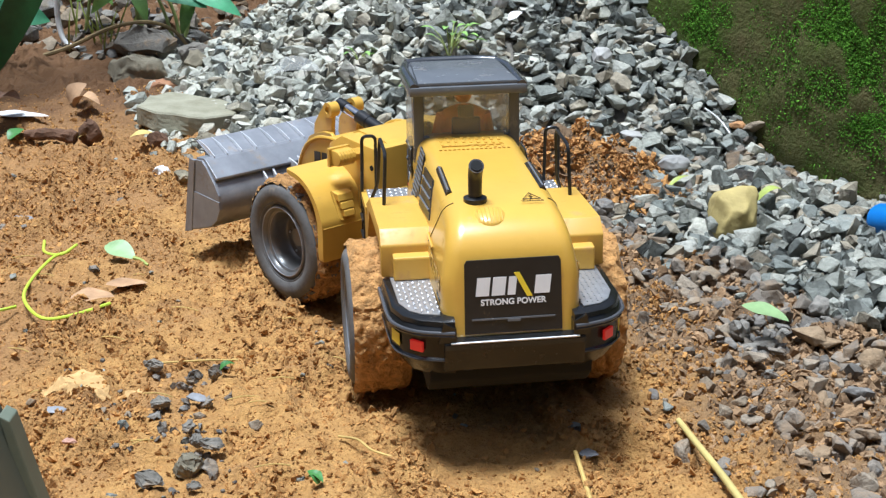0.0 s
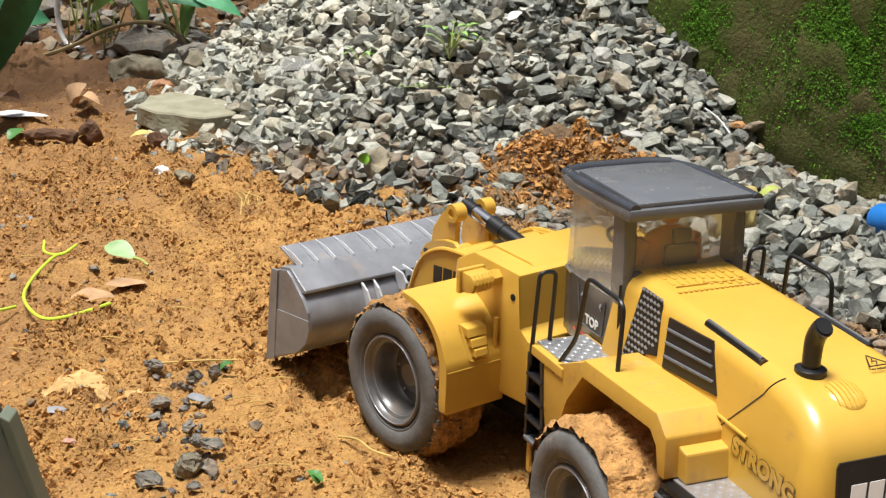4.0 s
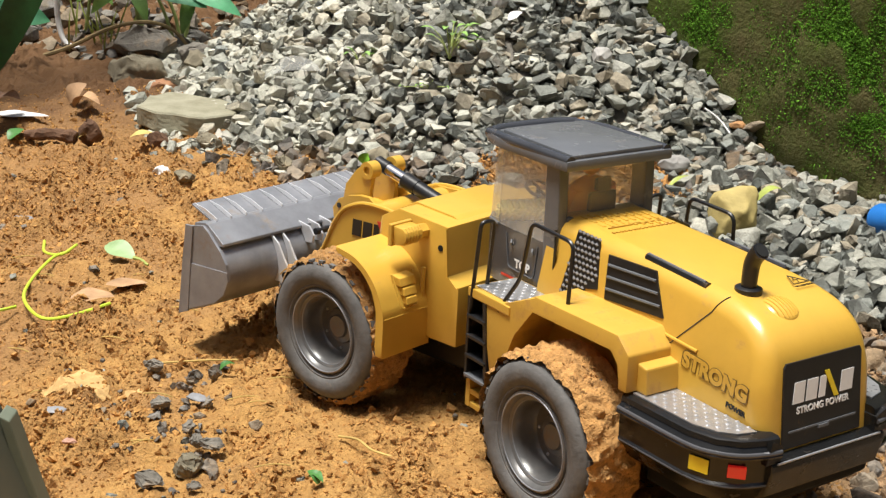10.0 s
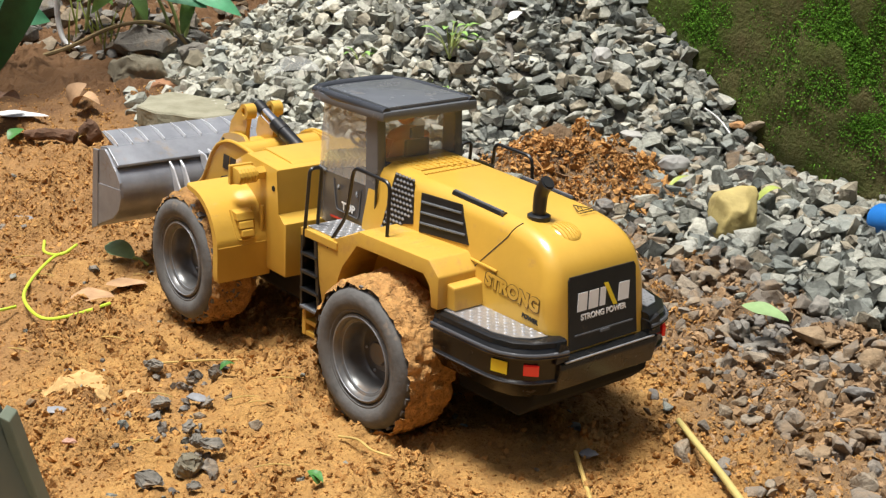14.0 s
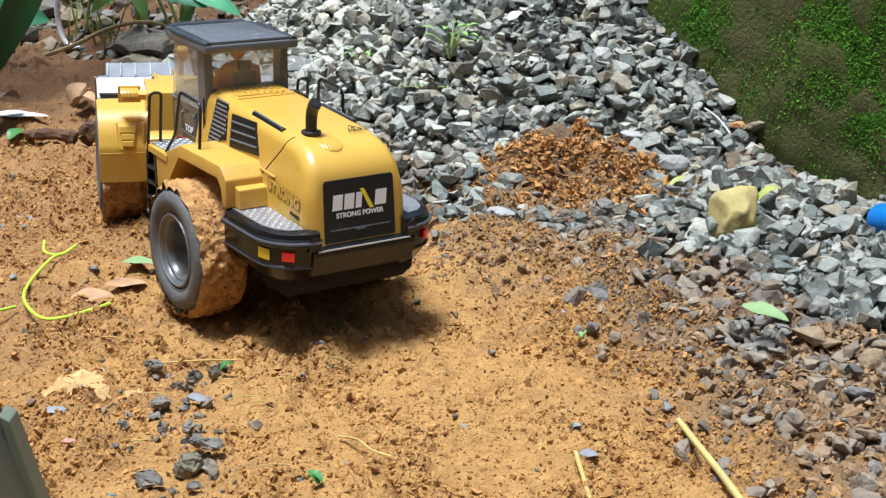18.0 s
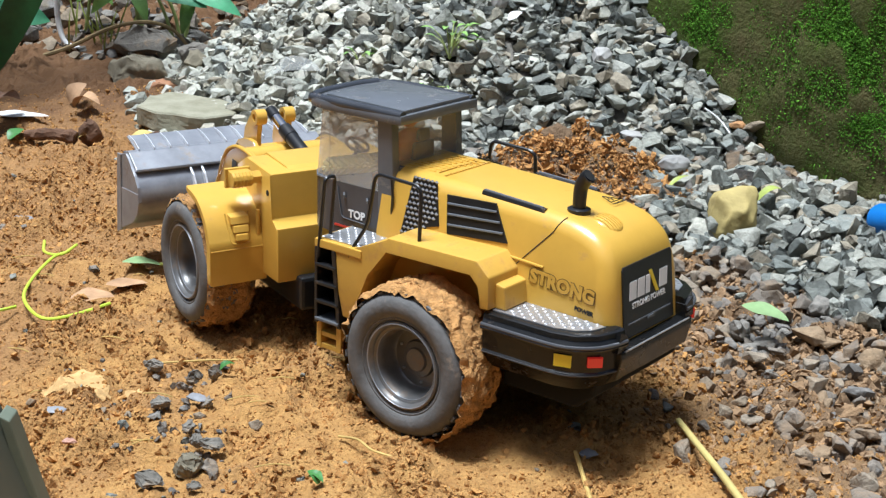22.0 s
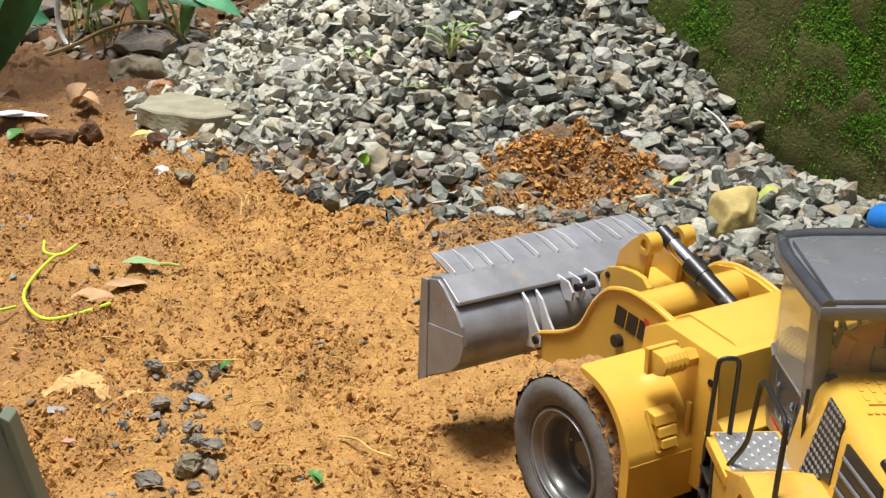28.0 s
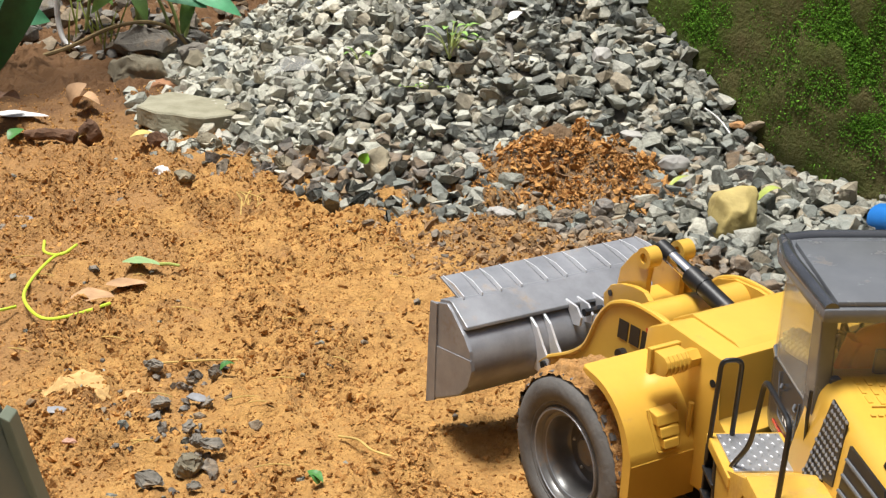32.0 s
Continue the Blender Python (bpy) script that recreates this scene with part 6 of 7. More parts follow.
    prism(bm, [(0.1160, 0.1080), (0.1350, 0.1080), (0.1350, 0.1400), (0.1240, 0.1400)], -0.0180, 0.0180, "y", 0.003)
    con = part("console", bm, M_SMOKE, loader)
    bm = bmesh.new()
    tube(bm, [(0.1240, 0.0040, 0.1380), (0.1200, 0.0040, 0.1610)], 0.0018, 8)
    wheel_m = Matrix.Translation((0.1200, 0.0040, 0.1615)) @ pose(0, 0, 0, 0, -25, 0)
    tube(bm, [wheel_m @ Vector((0.0085 * math.cos(a), 0.0085 * math.sin(a), 0)) for a in [i * math.pi / 10 for i in range(21)]], 0.0013, 6)
    tube(bm, [wheel_m @ Vector((-0.008, 0, 0)), wheel_m @ Vector((0.008, 0, 0))], 0.0011, 6)
    part("steering_wheel", bm, M_BLACK, loader)
    # lumpy yellow roll along the sill
    bm = bmesh.new()
    r2 = random.Random(3)
    for i in range(17):
        for j in range(9):
            a = 2 * math.pi * j / 9 + 0.35 * (i % 2)
            c = Vector((0.1270 - 0.0030 * i, 0.0262 + 0.0054 * math.cos(a), 0.1480 + 0.0008 * i + 0.0054 * math.sin(a)))
            bmesh.ops.create_icosphere(bm, subdivisions=1, radius=0.0021 * r2.uniform(0.85, 1.15), matrix=Matrix.Translation(c))
    part("knobbly_roll", bm, M_ROLL, loader, "pale yellow knobbly roll", smooth=True)


def make_doll():
    """A small seated toy figure, one plain mesh."""
    bm = bmesh.new()
    def ball(x, y, z, a, b, c):
        bmesh.ops.create_uvsphere(bm, u_segments=14, v_segments=9, radius=1, matrix=Matrix.Translation((x, y, z)) @ Matrix.Diagonal((a, b, c, 1)))
    ball(0.0745, 0, 0.1640, 0.0085, 0.0165, 0.0180)
    ball(0.0745, 0, 0.1740, 0.0070, 0.0165, 0.0070)
    ball(0.0755, 0, 0.1880, 0.0065, 0.0065, 0.0065)
    for s in (1, -1):
        tube(bm, [(0.0745, s * 0.0155, 0.1740), (0.0770, s * 0.0195, 0.1580), (0.0960, s * 0.0180, 0.1520)], 0.0046, 8, 0.0034)
    box(bm, 0.0720, 0.1000, -0.0120, 0.0120, 0.1385, 0.1470, 0.003)
    doll = part("toy_driver", bm, M_ORANGE, None, smooth=True)
    return tagged(doll, "plain orange seated toy driver figure in the cab", "toy figure")


# -- wheels --
def make_wheel(x, side, seed):
    w = new("wheel")
    w.parent = loader
    w.location = (x, 0, WHEEL_R)
    bm = bmesh.new()
    prof = [(0.0300, 0.0915), (0.0325, 0.0940), (0.0335, 0.0938), (0.0345, 0.0948), (0.0375, 0.0959), (0.0405, 0.0962), (0.0435, 0.0957), (0.0462, 0.0942), (0.0480, 0.0920), (0.0490, 0.0890), (0.0490, 0.0570), (0.0460, 0.0530), (0.0300, 0.0530), (0.0300, 0.0915)]
    lathe(bm, [(r, side * s) for r, s in prof], (0, 0, 0), "y", 56)
    part("tyre", bm, M_RUBBER, w, "dusty black rubber tyre", smooth=True)
    for half in (0, 1):
        bm = bmesh.new()
        y0, y1 = (0.0925, 0.0750) if half else (0.0560, 0.0735)
        vs = []
        for r in (0.0485, 0.0518):
            for yy, b in ((y0, 0.0), (y0, 0.085), (y1, 0.145), (y1, 0.06)):
                rr = r - (0.0018 if r > 0.05 and yy == y0 else 0)
                vs.append(bm.verts.new((rr * math.cos(b), side * yy, rr * math.sin(b))))
        for f in ((0, 1, 2, 3), (4, 5, 6, 7), (0, 1, 5, 4), (1, 2, 6, 5), (2, 3, 7, 6), (3, 0, 4, 7)):
            bm.faces.new([vs[i] for i in f])
        lug = part("tread_lug", bm, M_RUBBER, w)
        for k in range(30):
            ob = lug if k == 0 else new("tread_lug", lug.data)
            ob.parent = w
            ob.rotation_euler = (0, -2 * math.pi * k / 30 - 0.105 * half, 0)
    bm = bmesh.new()
    prof = [(0.0305, 0.0600), (0.0305, 0.0920), (0.0298, 0.0935), (0.0285, 0.0938), (0.0270, 0.0925), (0.0262, 0.0905), (0.0250, 0.0900), (0.0238, 0.0885), (0.0225, 0.0840), (0.0218, 0.0765), (0.0200, 0.0745), (0.0130, 0.0745), (0.0120, 0.0765), (0.0085, 0.0775), (0.0075, 0.0790), (0.0, 0.0790)]
    lathe(bm, [(r, side * s) for r, s in prof], (0, 0, 0), "y", 44)
    rim = part("rim", bm, M_RIM, w, "deep dark grey wheel rim", smooth=True)
    for k in range(6):
        a = 2 * math.pi * k / 6
        bm = bmesh.new()
        bmesh.ops.create_uvsphere(bm, u_segments=8, v_segments=5, radius=0.0011, matrix=Matrix.Translation((0.0165 * math.cos(a), side * 0.0748, 0.0165 * math.sin(a))))
        part("bolt", bm, M_TREAD, w)
    for r, yy, thick in ((0.0286, 0.0938, 0.0005), (0.0243, 0.0893, 0.0004)):
        bm = bmesh.new()
        tube(bm, [(r * math.cos(a), side * yy, r * math.sin(a)) for a in [2 * math.pi * i / 40 for i in range(41)]], thick, 6)
        part("rim_ring", bm, M_BUCKET, w, "worn silver rim edge", smooth=True)
    # a coat of mud pressed over the tread, thicker on the rear wheels
    na, ny = 220, 30
    A, Y = np.meshgrid(np.arange(na) * 2 * math.pi / na, np.linspace(0.0545, 0.0935, ny), indexing="ij")
    cx, cy = A * 0.05 + seed, Y
    lump = 0.0030 * billow(cx, cy, 0.0085, 31) + 0.0022 * billow(cx, cy, 0.0045, 32) + 0.0014 * billow(cx, cy, 0.0026, 33)
    wide = 0.0010 * value_noise(cx, cy, 0.025, 34)
    edge = np.clip((np.abs(Y - 0.074) - (0.0160 if x == 0 else 0.0140) - 0.0030 * value_noise(cx, cy, 0.006, 35)) / 0.005, 0, 1)
    R = (0.0532 if x == 0 else 0.0522) + 0.95 * lump + wide - 0.0042 * edge ** 1.3
    v = np.stack([R * np.cos(A), side * Y, R * np.sin(A)], -1).reshape(-1, 3)
    bm = bmesh.new()
    bv = [bm.verts.new(p) for p in v]
    for i in range(na):
        for j in range(ny - 1):
            a, b = i * ny + j, (i + 1) % na * ny + j
            bm.faces.new((bv[a], bv[b], bv[b + 1], bv[a + 1]))
    part("mud_coat", bm, M_MUD, w, "thick caked orange mud on the tread", smooth=True)
    rng = random.Random(seed)
    places = []
    for _ in range(900):
        a, y = rng.uniform(0, 6.2832), rng.triangular(0.0560, 0.0930, 0.076)
        r = (0.0528 if x == 0 else 0.0518) - (0.0 if 0.060 < y < 0.088 else 0.0022)
        places.append((r * math.cos(a), side * y, r * math.sin(a), rng.uniform(0.0014, 0.0034)))
    mud = tagged(scatter_mesh("mud_crumb", CLODS, places, M_MUD, seed, 3.0, parent=w), kind="stuff")
    return w


WHEELS = [(x, s, make_wheel(x, s, 40 + i)) for i, (x, s) in enumerate(((0, 1), (0, -1), (WHEELBASE, 1), (WHEELBASE, -1)))]
make_hood()
make_rear_sides()
make_bumper()
make_cab()
toy_driver = make_doll()

# -- front half --
front = new("front_frame")
front.parent = loader


def make_front():
    bm = bmesh.new()
    prism(bm, [(0.1335, 0.0580), (0.1335, 0.1000), (0.1450, 0.1045), (0.1450, 0.1390), (0.1890, 0.1420), (0.2060, 0.1330), (0.2100, 0.0900), (0.2100, 0.0580)], -0.0530, 0.0530, "y", 0.0015)
    part("tower", bm, M_YELLOW, front, smooth=True)
    bm = bmesh.new()
    prism(bm, [(0.1500, 0.1390), (0.1560, 0.1412), (0.1900, 0.1436), (0.2050, 0.1352), (0.2050, 0.1330), (0.1500, 0.1360)], -0.0360, 0.0360, "y", 0.0008)
    part("tower_top", bm, M_YELLOW, front, smooth=True)
    bm = bmesh.new()
    box(bm, 0.1250, 0.2700, -0.0380, 0.0380, 0.0360, 0.0620, 0.003)
    tube(bm, [(WHEELBASE - 0.0115, -0.07, WHEEL_R + 0.0035), (WHEELBASE - 0.0115, 0.07, WHEEL_R + 0.0035)], 0.008, 12)
    part("front_axle", bm, M_BLACK, front)
    bm = bmesh.new()
    prism(bm, [(0.2050, 0.0560), (0.2050, 0.1150), (0.2350, 0.1060), (0.2650, 0.0800), (0.2700, 0.0560)], -0.0300, 0.0300, "y", 0.003)
    part("nose", bm, M_BLACK, front)
    for s in (1, -1):
        # fender: a thick arched band behind and over the wheel
        outer = [(0.1605, 0.0530), (0.1600, 0.0800), (0.1625, 0.0900), (0.1680, 0.1010), (0.1770, 0.1105), (0.1890, 0.1170), (0.2060, 0.1200), (0.2070, 0.1165), (0.1900, 0.1130), (0.1795, 0.1070), (0.1720, 0.0985), (0.1680, 0.0890), (0.1665, 0.0800), (0.1670, 0.0530)]
        flat = [(p.x, p.z) for p in curve3([(a, 0, b) for a, b in outer[:7]], 5)] + [(p.x, p.z) for p in curve3([(a, 0, b) for a, b in outer[7:]], 4)]
        bm = bmesh.new()
        prism(bm, flat, s * 0.0500, s * 0.0955, "y")
        rim = [e for e in bm.edges if all(abs(abs(v.co.y) - 0.0955) < 1e-5 for v in e.verts)]
        bmesh.ops.bevel(bm, geom=rim, offset=0.0030, segments=4, affect="EDGES", profile=0.5, clamp_overlap=True)
        f = part("front_fender", bm, M_YELLOW, front, smooth=True)
        bm = bmesh.new()
        tube(bm, [(0.1603, s * 0.0510, 0.0802), (0.1603, s * 0.0945, 0.0802)], 0.0006, 5)
        part("fender_crease", bm, M_YELLOW, front)
        # three small blocks stacked in a hollow on the fender's back
        for k, (z0, z1, y0, y1) in enumerate(((0.0985, 0.1040, 0.0628, 0.0772), (0.0925, 0.0975, 0.0640, 0.0760), (0.0868, 0.0915, 0.0652, 0.0750))):
            xa, xb = 0.1606 + 0.42 * max(0, z0 - 0.0880), 0.1606 + 0.42 * max(0, z1 - 0.0880)
            bm = bmesh.new()
            prism(bm, [(xa - 0.0030, z0), (xb - 0.0034, z1), (xb + 0.004, z1 + 0.0012), (xa + 0.004, z0)], s * y0, s * y1, "y", 0.0006)
            part("hook_block", bm, M_YELLOW, front)
        bm = bmesh.new()
        tube(bm, arc([(0.1690, s * 0.0605, 0.1060), (0.1605, s * 0.0620, 0.0838), (0.1605, s * 0.0780, 0.0838), (0.1690, s * 0.0795, 0.1060)], 0.004), 0.0008, 6)
        part("hook_rim", bm, M_YELLOW, front)
        # head light: a square plate with a ribbed round housing and a boss to the tower
        bm = bmesh.new()
        box(bm, 0.1728, 0.1762, s * 0.0570, s * 0.0770, 0.1240, 0.1390, 0.0008)
        lb = part("head_light", bm, M_YELLOW, front, "yellow head light with a ribbed housing")
        bm = bmesh.new()
        shape = [(0.1730, 0.1255), (0.1690, 0.1252), (0.1645, 0.1262), (0.1618, 0.1290), (0.1612, 0.1320), (0.1622, 0.1350), (0.1650, 0.1372), (0.1730, 0.1378)]
        prism(bm, shape, s * 0.0590, s * 0.0750, "y", 0.0006)
        part("housing", bm, M_YELLOW, lb, smooth=True)
        for k in range(5):
            bm = bmesh.new()
            y = s * (0.0612 + 0.0028 * k)
            tube(bm, [(a - 0.0002, y, b) for a, b in shape[1:-1]], 0.0005, 5)
            part("rib", bm, M_YELLOW, lb)
        bm = bmesh.new()
        tube(bm, [(0.1660, s * 0.0520, 0.1325), (0.1660, s * 0.0595, 0.1325)], 0.0052, 6)
        part("boss", bm, M_YELLOW, lb)
        bm = bmesh.new()
        box(bm, 0.1762, 0.1768, s * 0.0590, s * 0.0750, 0.1260, 0.1370)
        part("lens", bm, M_TREAD, lb)
        # black disc in place of a hole's shaded inside
        bm = bmesh.new()
        tube(bm, [(0.1506, s * 0.0525, 0.1235), (0.1506, s * 0.0534, 0.1235)], 0.0022, 12)
        part("bolt_hole", bm, M_DEEPBLACK, front)
        bm = bmesh.new()
        tube(bm, [(0.1640, s * 0.0560, 0.0650), (0.1620, s * 0.0560, 0.1080)], 0.0016, 8)
        part("side_bead", bm, M_YELLOW, front)
        # lift cylinder
        bm = bmesh.new()
        tube(bm, [(0.2150, s * 0.0455, 0.0830), (0.2420, s * 0.0455, 0.0800)], 0.0042, 12)
        part("lift_cylinder", bm, M_BLACK, front)
        bm = bmesh.new()
        tube(bm, [(0.2420, s * 0.0455, 0.0800), (0.2650, s * 0.0455, 0.0780)], 0.0026, 12)
        part("lift_rod", bm, M_CHROME, front)


FRONT_AT = Vector((0.0115, 0, -0.0035))
make_front()
arm = new("lift_arm")
arm.parent = loader
ARM = [(0.1850, 0.1240), (0.2084, 0.1250), (0.2284, 0.1258), (0.2475, 0.1238), (0.2611, 0.1181), (0.2690, 0.1120), (0.2770, 0.1000), (0.2850, 0.0800), (0.2950, 0.0690), (0.3060, 0.0610), (0.3220, 0.0510), (0.3290, 0.0440), (0.3270, 0.0370), (0.3150, 0.0350), (0.2960, 0.0410), (0.2730, 0.0570), (0.2500, 0.0740), (0.2200, 0.0920), (0.1850, 0.1010)]


def crank(x, z):
    """From the bell crank's drawing to its place on the arm."""
    u, v, a = (x - 0.2775) * 0.84, (z - 0.1555) * 0.84, radians(-15.3)
    return 0.2700 + u * math.cos(a) - v * math.sin(a), 0.1380 + u * math.sin(a) + v * math.cos(a)


def make_arm():
    for s in (1, -1):
        bm = bmesh.new()
        prism(bm, ARM, s * 0.0360, s * 0.0400, "y")
        part("arm_plate", bm, M_YELLOW, arm)
        bm = bmesh.new()
        edge = curve3([(x, s * 0.0400, z) for x, z in ARM[1:12]], 3)
        tube(bm, edge, 0.0017, 8)
        part("arm_rim", bm, M_YELLOW, arm, smooth=True)
        logo, bolt = bars_logo(0.0500, 0.0120)
        m = facing((0.2330, s * 0.0402, 0.1065), (-1, 0, 0.10) if s > 0 else (1, 0, -0.10), (0, 0, 1))
        mark("emblem", logo, 0.0003, m, M_BLACK, arm)
        mark("emblem_flash", bolt, 0.0004, m @ Matrix.Translation((0, 0, 0.0001)), M_RED, arm)
        bm = bmesh.new()
        tube(bm, [(BUCKET_PIN.x, s * 0.0345, BUCKET_PIN.z), (BUCKET_PIN.x, s * 0.0415, BUCKET_PIN.z)], 0.0030, 12)
        part("bucket_pin", bm, M_BLACK, arm)
        bm = bmesh.new()
        tube(bm, [(0.2500, s * 0.0400, 0.0900), (0.2500, s * 0.0440, 0.0900)], 0.0038, 12)
        part("cylinder_pin", bm, M_BLACK, arm)
        # bell crank cheeks and base lugs
        bm = bmesh.new()
        prism(bm, [crank(*p) for p in ((0.2680, 0.1270), (0.2740, 0.1330), (0.2850, 0.1350), (0.3000, 0.1345), (0.3120, 0.1320), (0.3215, 0.1240), (0.3220, 0.1150), (0.3000, 0.1080), (0.2700, 0.1080))], s * 0.0170, s * 0.0205, "y", 0.0006)
        part("crank_lug", bm, M_YELLOW, arm)
        bm = bmesh.new()
        cx, cz = crank(0.3125, 0.1260)
        tube(bm, [(cx, s * 0.0165, cz), (cx, s * 0.0212, cz)], 0.0020, 10)
        part("lug_bolt", bm, M_BLACK, arm)
        bm = bmesh.new()
        prism(bm, [crank(*p) for p in ((0.3140, 0.1300), (0.3080, 0.1440), (0.2930, 0.1560), (0.2800, 0.1625), (0.2730, 0.1600), (0.2705, 0.1530), (0.2760, 0.1480), (0.2800, 0.1380), (0.2830, 0.1180), (0.3080, 0.1180))], s * 0.0110, s * 0.0150, "y", 0.0008)
        part("bell_crank", bm, M_YELLOW, arm)
        bm = bmesh.new()
        lathe(bm, [(0.0030, s * 0.0080), (0.0064, s * 0.0080), (0.0064, s * 0.0170), (0.0032, s * 0.0170), (0.0030, s * 0.0080)], (0.2700, 0, 0.1380), "y", 22)
        part("crank_boss", bm, M_YELLOW, arm, smooth=True)
    bm = bmesh.new()
    tube(bm, [(0.2420, -0.0370, 0.1130), (0.2420, 0.0370, 0.1130)], 0.0110, 20)
    part("cross_tube", bm, M_YELLOW, arm, smooth=True)
    bm = bmesh.new()
    box(bm, 0.2460, 0.2880, -0.0170, 0.0170, 0.0900, 0.1080, 0.002)
    part("crank_base", bm, M_YELLOW, arm)
    a, b = Vector((0.2715, 0, 0.1395)), Vector((0.2000, 0, 0.1250))
    for name, f0, f1, r, m in (("cylinder_eye", -0.06, 0.10, 0.0050, M_BLACK), ("chrome_rod", 0.08, 0.36, 0.0046, M_CHROME), ("cylinder_collar", 0.34, 0.52, 0.0060, M_BLACK), ("cylinder_barrel", 0.52, 1.05, 0.0055, M_BLACK)):
        bm = bmesh.new()
        tube(bm, [a + (b - a) * f0, a + (b - a) * f1], r, 16)
        part(name, bm, m, arm, smooth=True)


make_arm()
bucket = new("bucket")
bucket.parent = loader
SHELL = [(0.4195, 0.0234), (0.3950, 0.0335), (0.3712, 0.0440), (0.3600, 0.0545), (0.3545, 0.0680), (0.3570, 0.0820), (0.3650, 0.0920), (0.3720, 0.0975), (0.3800, 0.1045)]


def make_bucket():
    inner = [(x + 0.0022 * 0.8, z + 0.0022 * (1 if z < 0.05 else 0.2)) for x, z in SHELL]
    bm = bmesh.new()
    prism(bm, SHELL + inner[::-1], -0.0985, 0.0985, "y")
    sh = part("shell", bm, M_BUCKET, bucket, "scuffed grey bucket shell", smooth=True)
    bm = bmesh.new()
    prism(bm, [(0.3628, 0.0955), (0.3632, 0.0980), (0.3830, 0.1105), (0.3865, 0.1112), (0.4000, 0.1085), (0.4000, 0.1055), (0.3870, 0.1070), (0.3690, 0.0950)], -0.0990, 0.0990, "y", 0.0006)
    part("top_beam", bm, M_BUCKET, bucket)
    for s in (1, -1):
        bm = bmesh.new()
        prism(bm, SHELL + [(0.3870, 0.1090), (0.3980, 0.1065), (0.4070, 0.1045), (0.4120, 0.0700)], s * 0.0980, s * 0.1010, "y", 0.0005)
        part("side_plate", bm, M_BUCKET, bucket)
        bm = bmesh.new()
        prism(bm, [(0.4195, 0.0225), (0.4065, 0.0280), (0.3990, 0.1060), (0.4085, 0.1055), (0.4135, 0.0700)], s * 0.1005, s * 0.1024, "y", 0.0004)
        part("side_cutter", bm, M_BUCKET, bucket)
        bm = bmesh.new()
        prism(bm, [(0.3720, 0.0445), (0.3595, 0.0550), (0.3540, 0.0680), (0.3550, 0.0760), (0.4060, 0.0720), (0.4080, 0.0290)], s * 0.1005, s * 0.1017, "y", 0.0003)
        part("wear_plate", bm, M_BUCKET, bucket)
    # spill guard with slanted ribs
    bm = bmesh.new()
    q = [(0.3850, 0.0900, 0.1095), (0.4165, 0.0890, 0.1190), (0.4165, -0.0890, 0.1190), (0.3850, -0.0900, 0.1095)]
    f0 = [bm.verts.new(p) for p in q]
    f1 = [bm.verts.new((x + 0.0016, y, z - 0.0008)) for x, y, z in q]
    bm.faces.new(f0)
    bm.faces.new(f1[::-1])
    for i in range(4):
        bm.faces.new((f0[i], f0[(i + 1) % 4], f1[(i + 1) % 4], f1[i]))
    part("spill_guard", bm, M_BUCKET, bucket)
    for y in (0.0870, 0.072, 0.056, 0.039, 0.017, 0.0, -0.017, -0.039, -0.056, -0.072, -0.0870):
        bm = bmesh.new()
        a, b = Vector((0.3845, y * 1.02, 0.1100)), Vector((0.4160, y, 0.1193))
        n = Vector((-0.29, 0, 0.957))
        w = 0.0004
        vs = []
        for p, h in ((a, 0.0034), ((a + b) / 2, 0.0036), (b, 0.0004)):
            for dy, k in ((-w, 0), (w, 0), (w, h), (-w, h)):
                vs.append(bm.verts.new(p + Vector((0, dy, 0)) + n * k))
        for o in (0, 4):
            for i in range(4):
                bm.faces.new((vs[o + i], vs[o + (i + 1) % 4], vs[o + 4 + (i + 1) % 4], vs[o + 4 + i]))
        bm.faces.new(vs[:4])
        bm.faces.new(vs[8:][::-1])
        part("guard_rib", bm, M_SILVER, bucket)
    # ribs on the back that take the pins
    for y in (0.0455, 0.0340, 0.0120, 0.0020, -0.0120, -0.0340, -0.0455):
        bm = bmesh.new()
        out = [(0.3660, 0.0970), (0.3555, 0.0900), (0.3480, 0.0780), (0.3400, 0.0680), (0.3410, 0.0600), (0.3480, 0.0570), (0.3590, 0.0560), (0.3560, 0.0680), (0.3575, 0.0830)]
        if abs(y) < 0.02:
            out = [(0.3680, 0.1010), (0.3540, 0.0990), (0.3480, 0.0920), (0.3500, 0.0850), (0.3580, 0.0840)]
        prism(bm, out, y - 0.0009, y + 0.0009, "y", 0.0003)
        part("back_rib", bm, M_SILVER, bucket)
    for y in (0.0300, -0.0300, 0.0070):
        bm = bmesh.new()
        z, x = (0.0645, 0.3450) if abs(y) > 0.02 else (0.0935, 0.3525)
        tube(bm, [(x, y, z), (x, y + math.copysign(0.0185, y) if abs(y) > 0.02 else -0.009, z)], 0.0030, 10)
        part("bucket_pin", bm, M_BLACK, bucket)


make_bucket()
fit = Matrix.Translation((0.3775, 0, 0.0812)) @ Matrix.Diagonal((0.885, 0.895, 0.885, 1)) @ Matrix.Translation((-0.4076, 0, -0.1047))
for piece in bucket.children:
    piece.data.transform(fit)


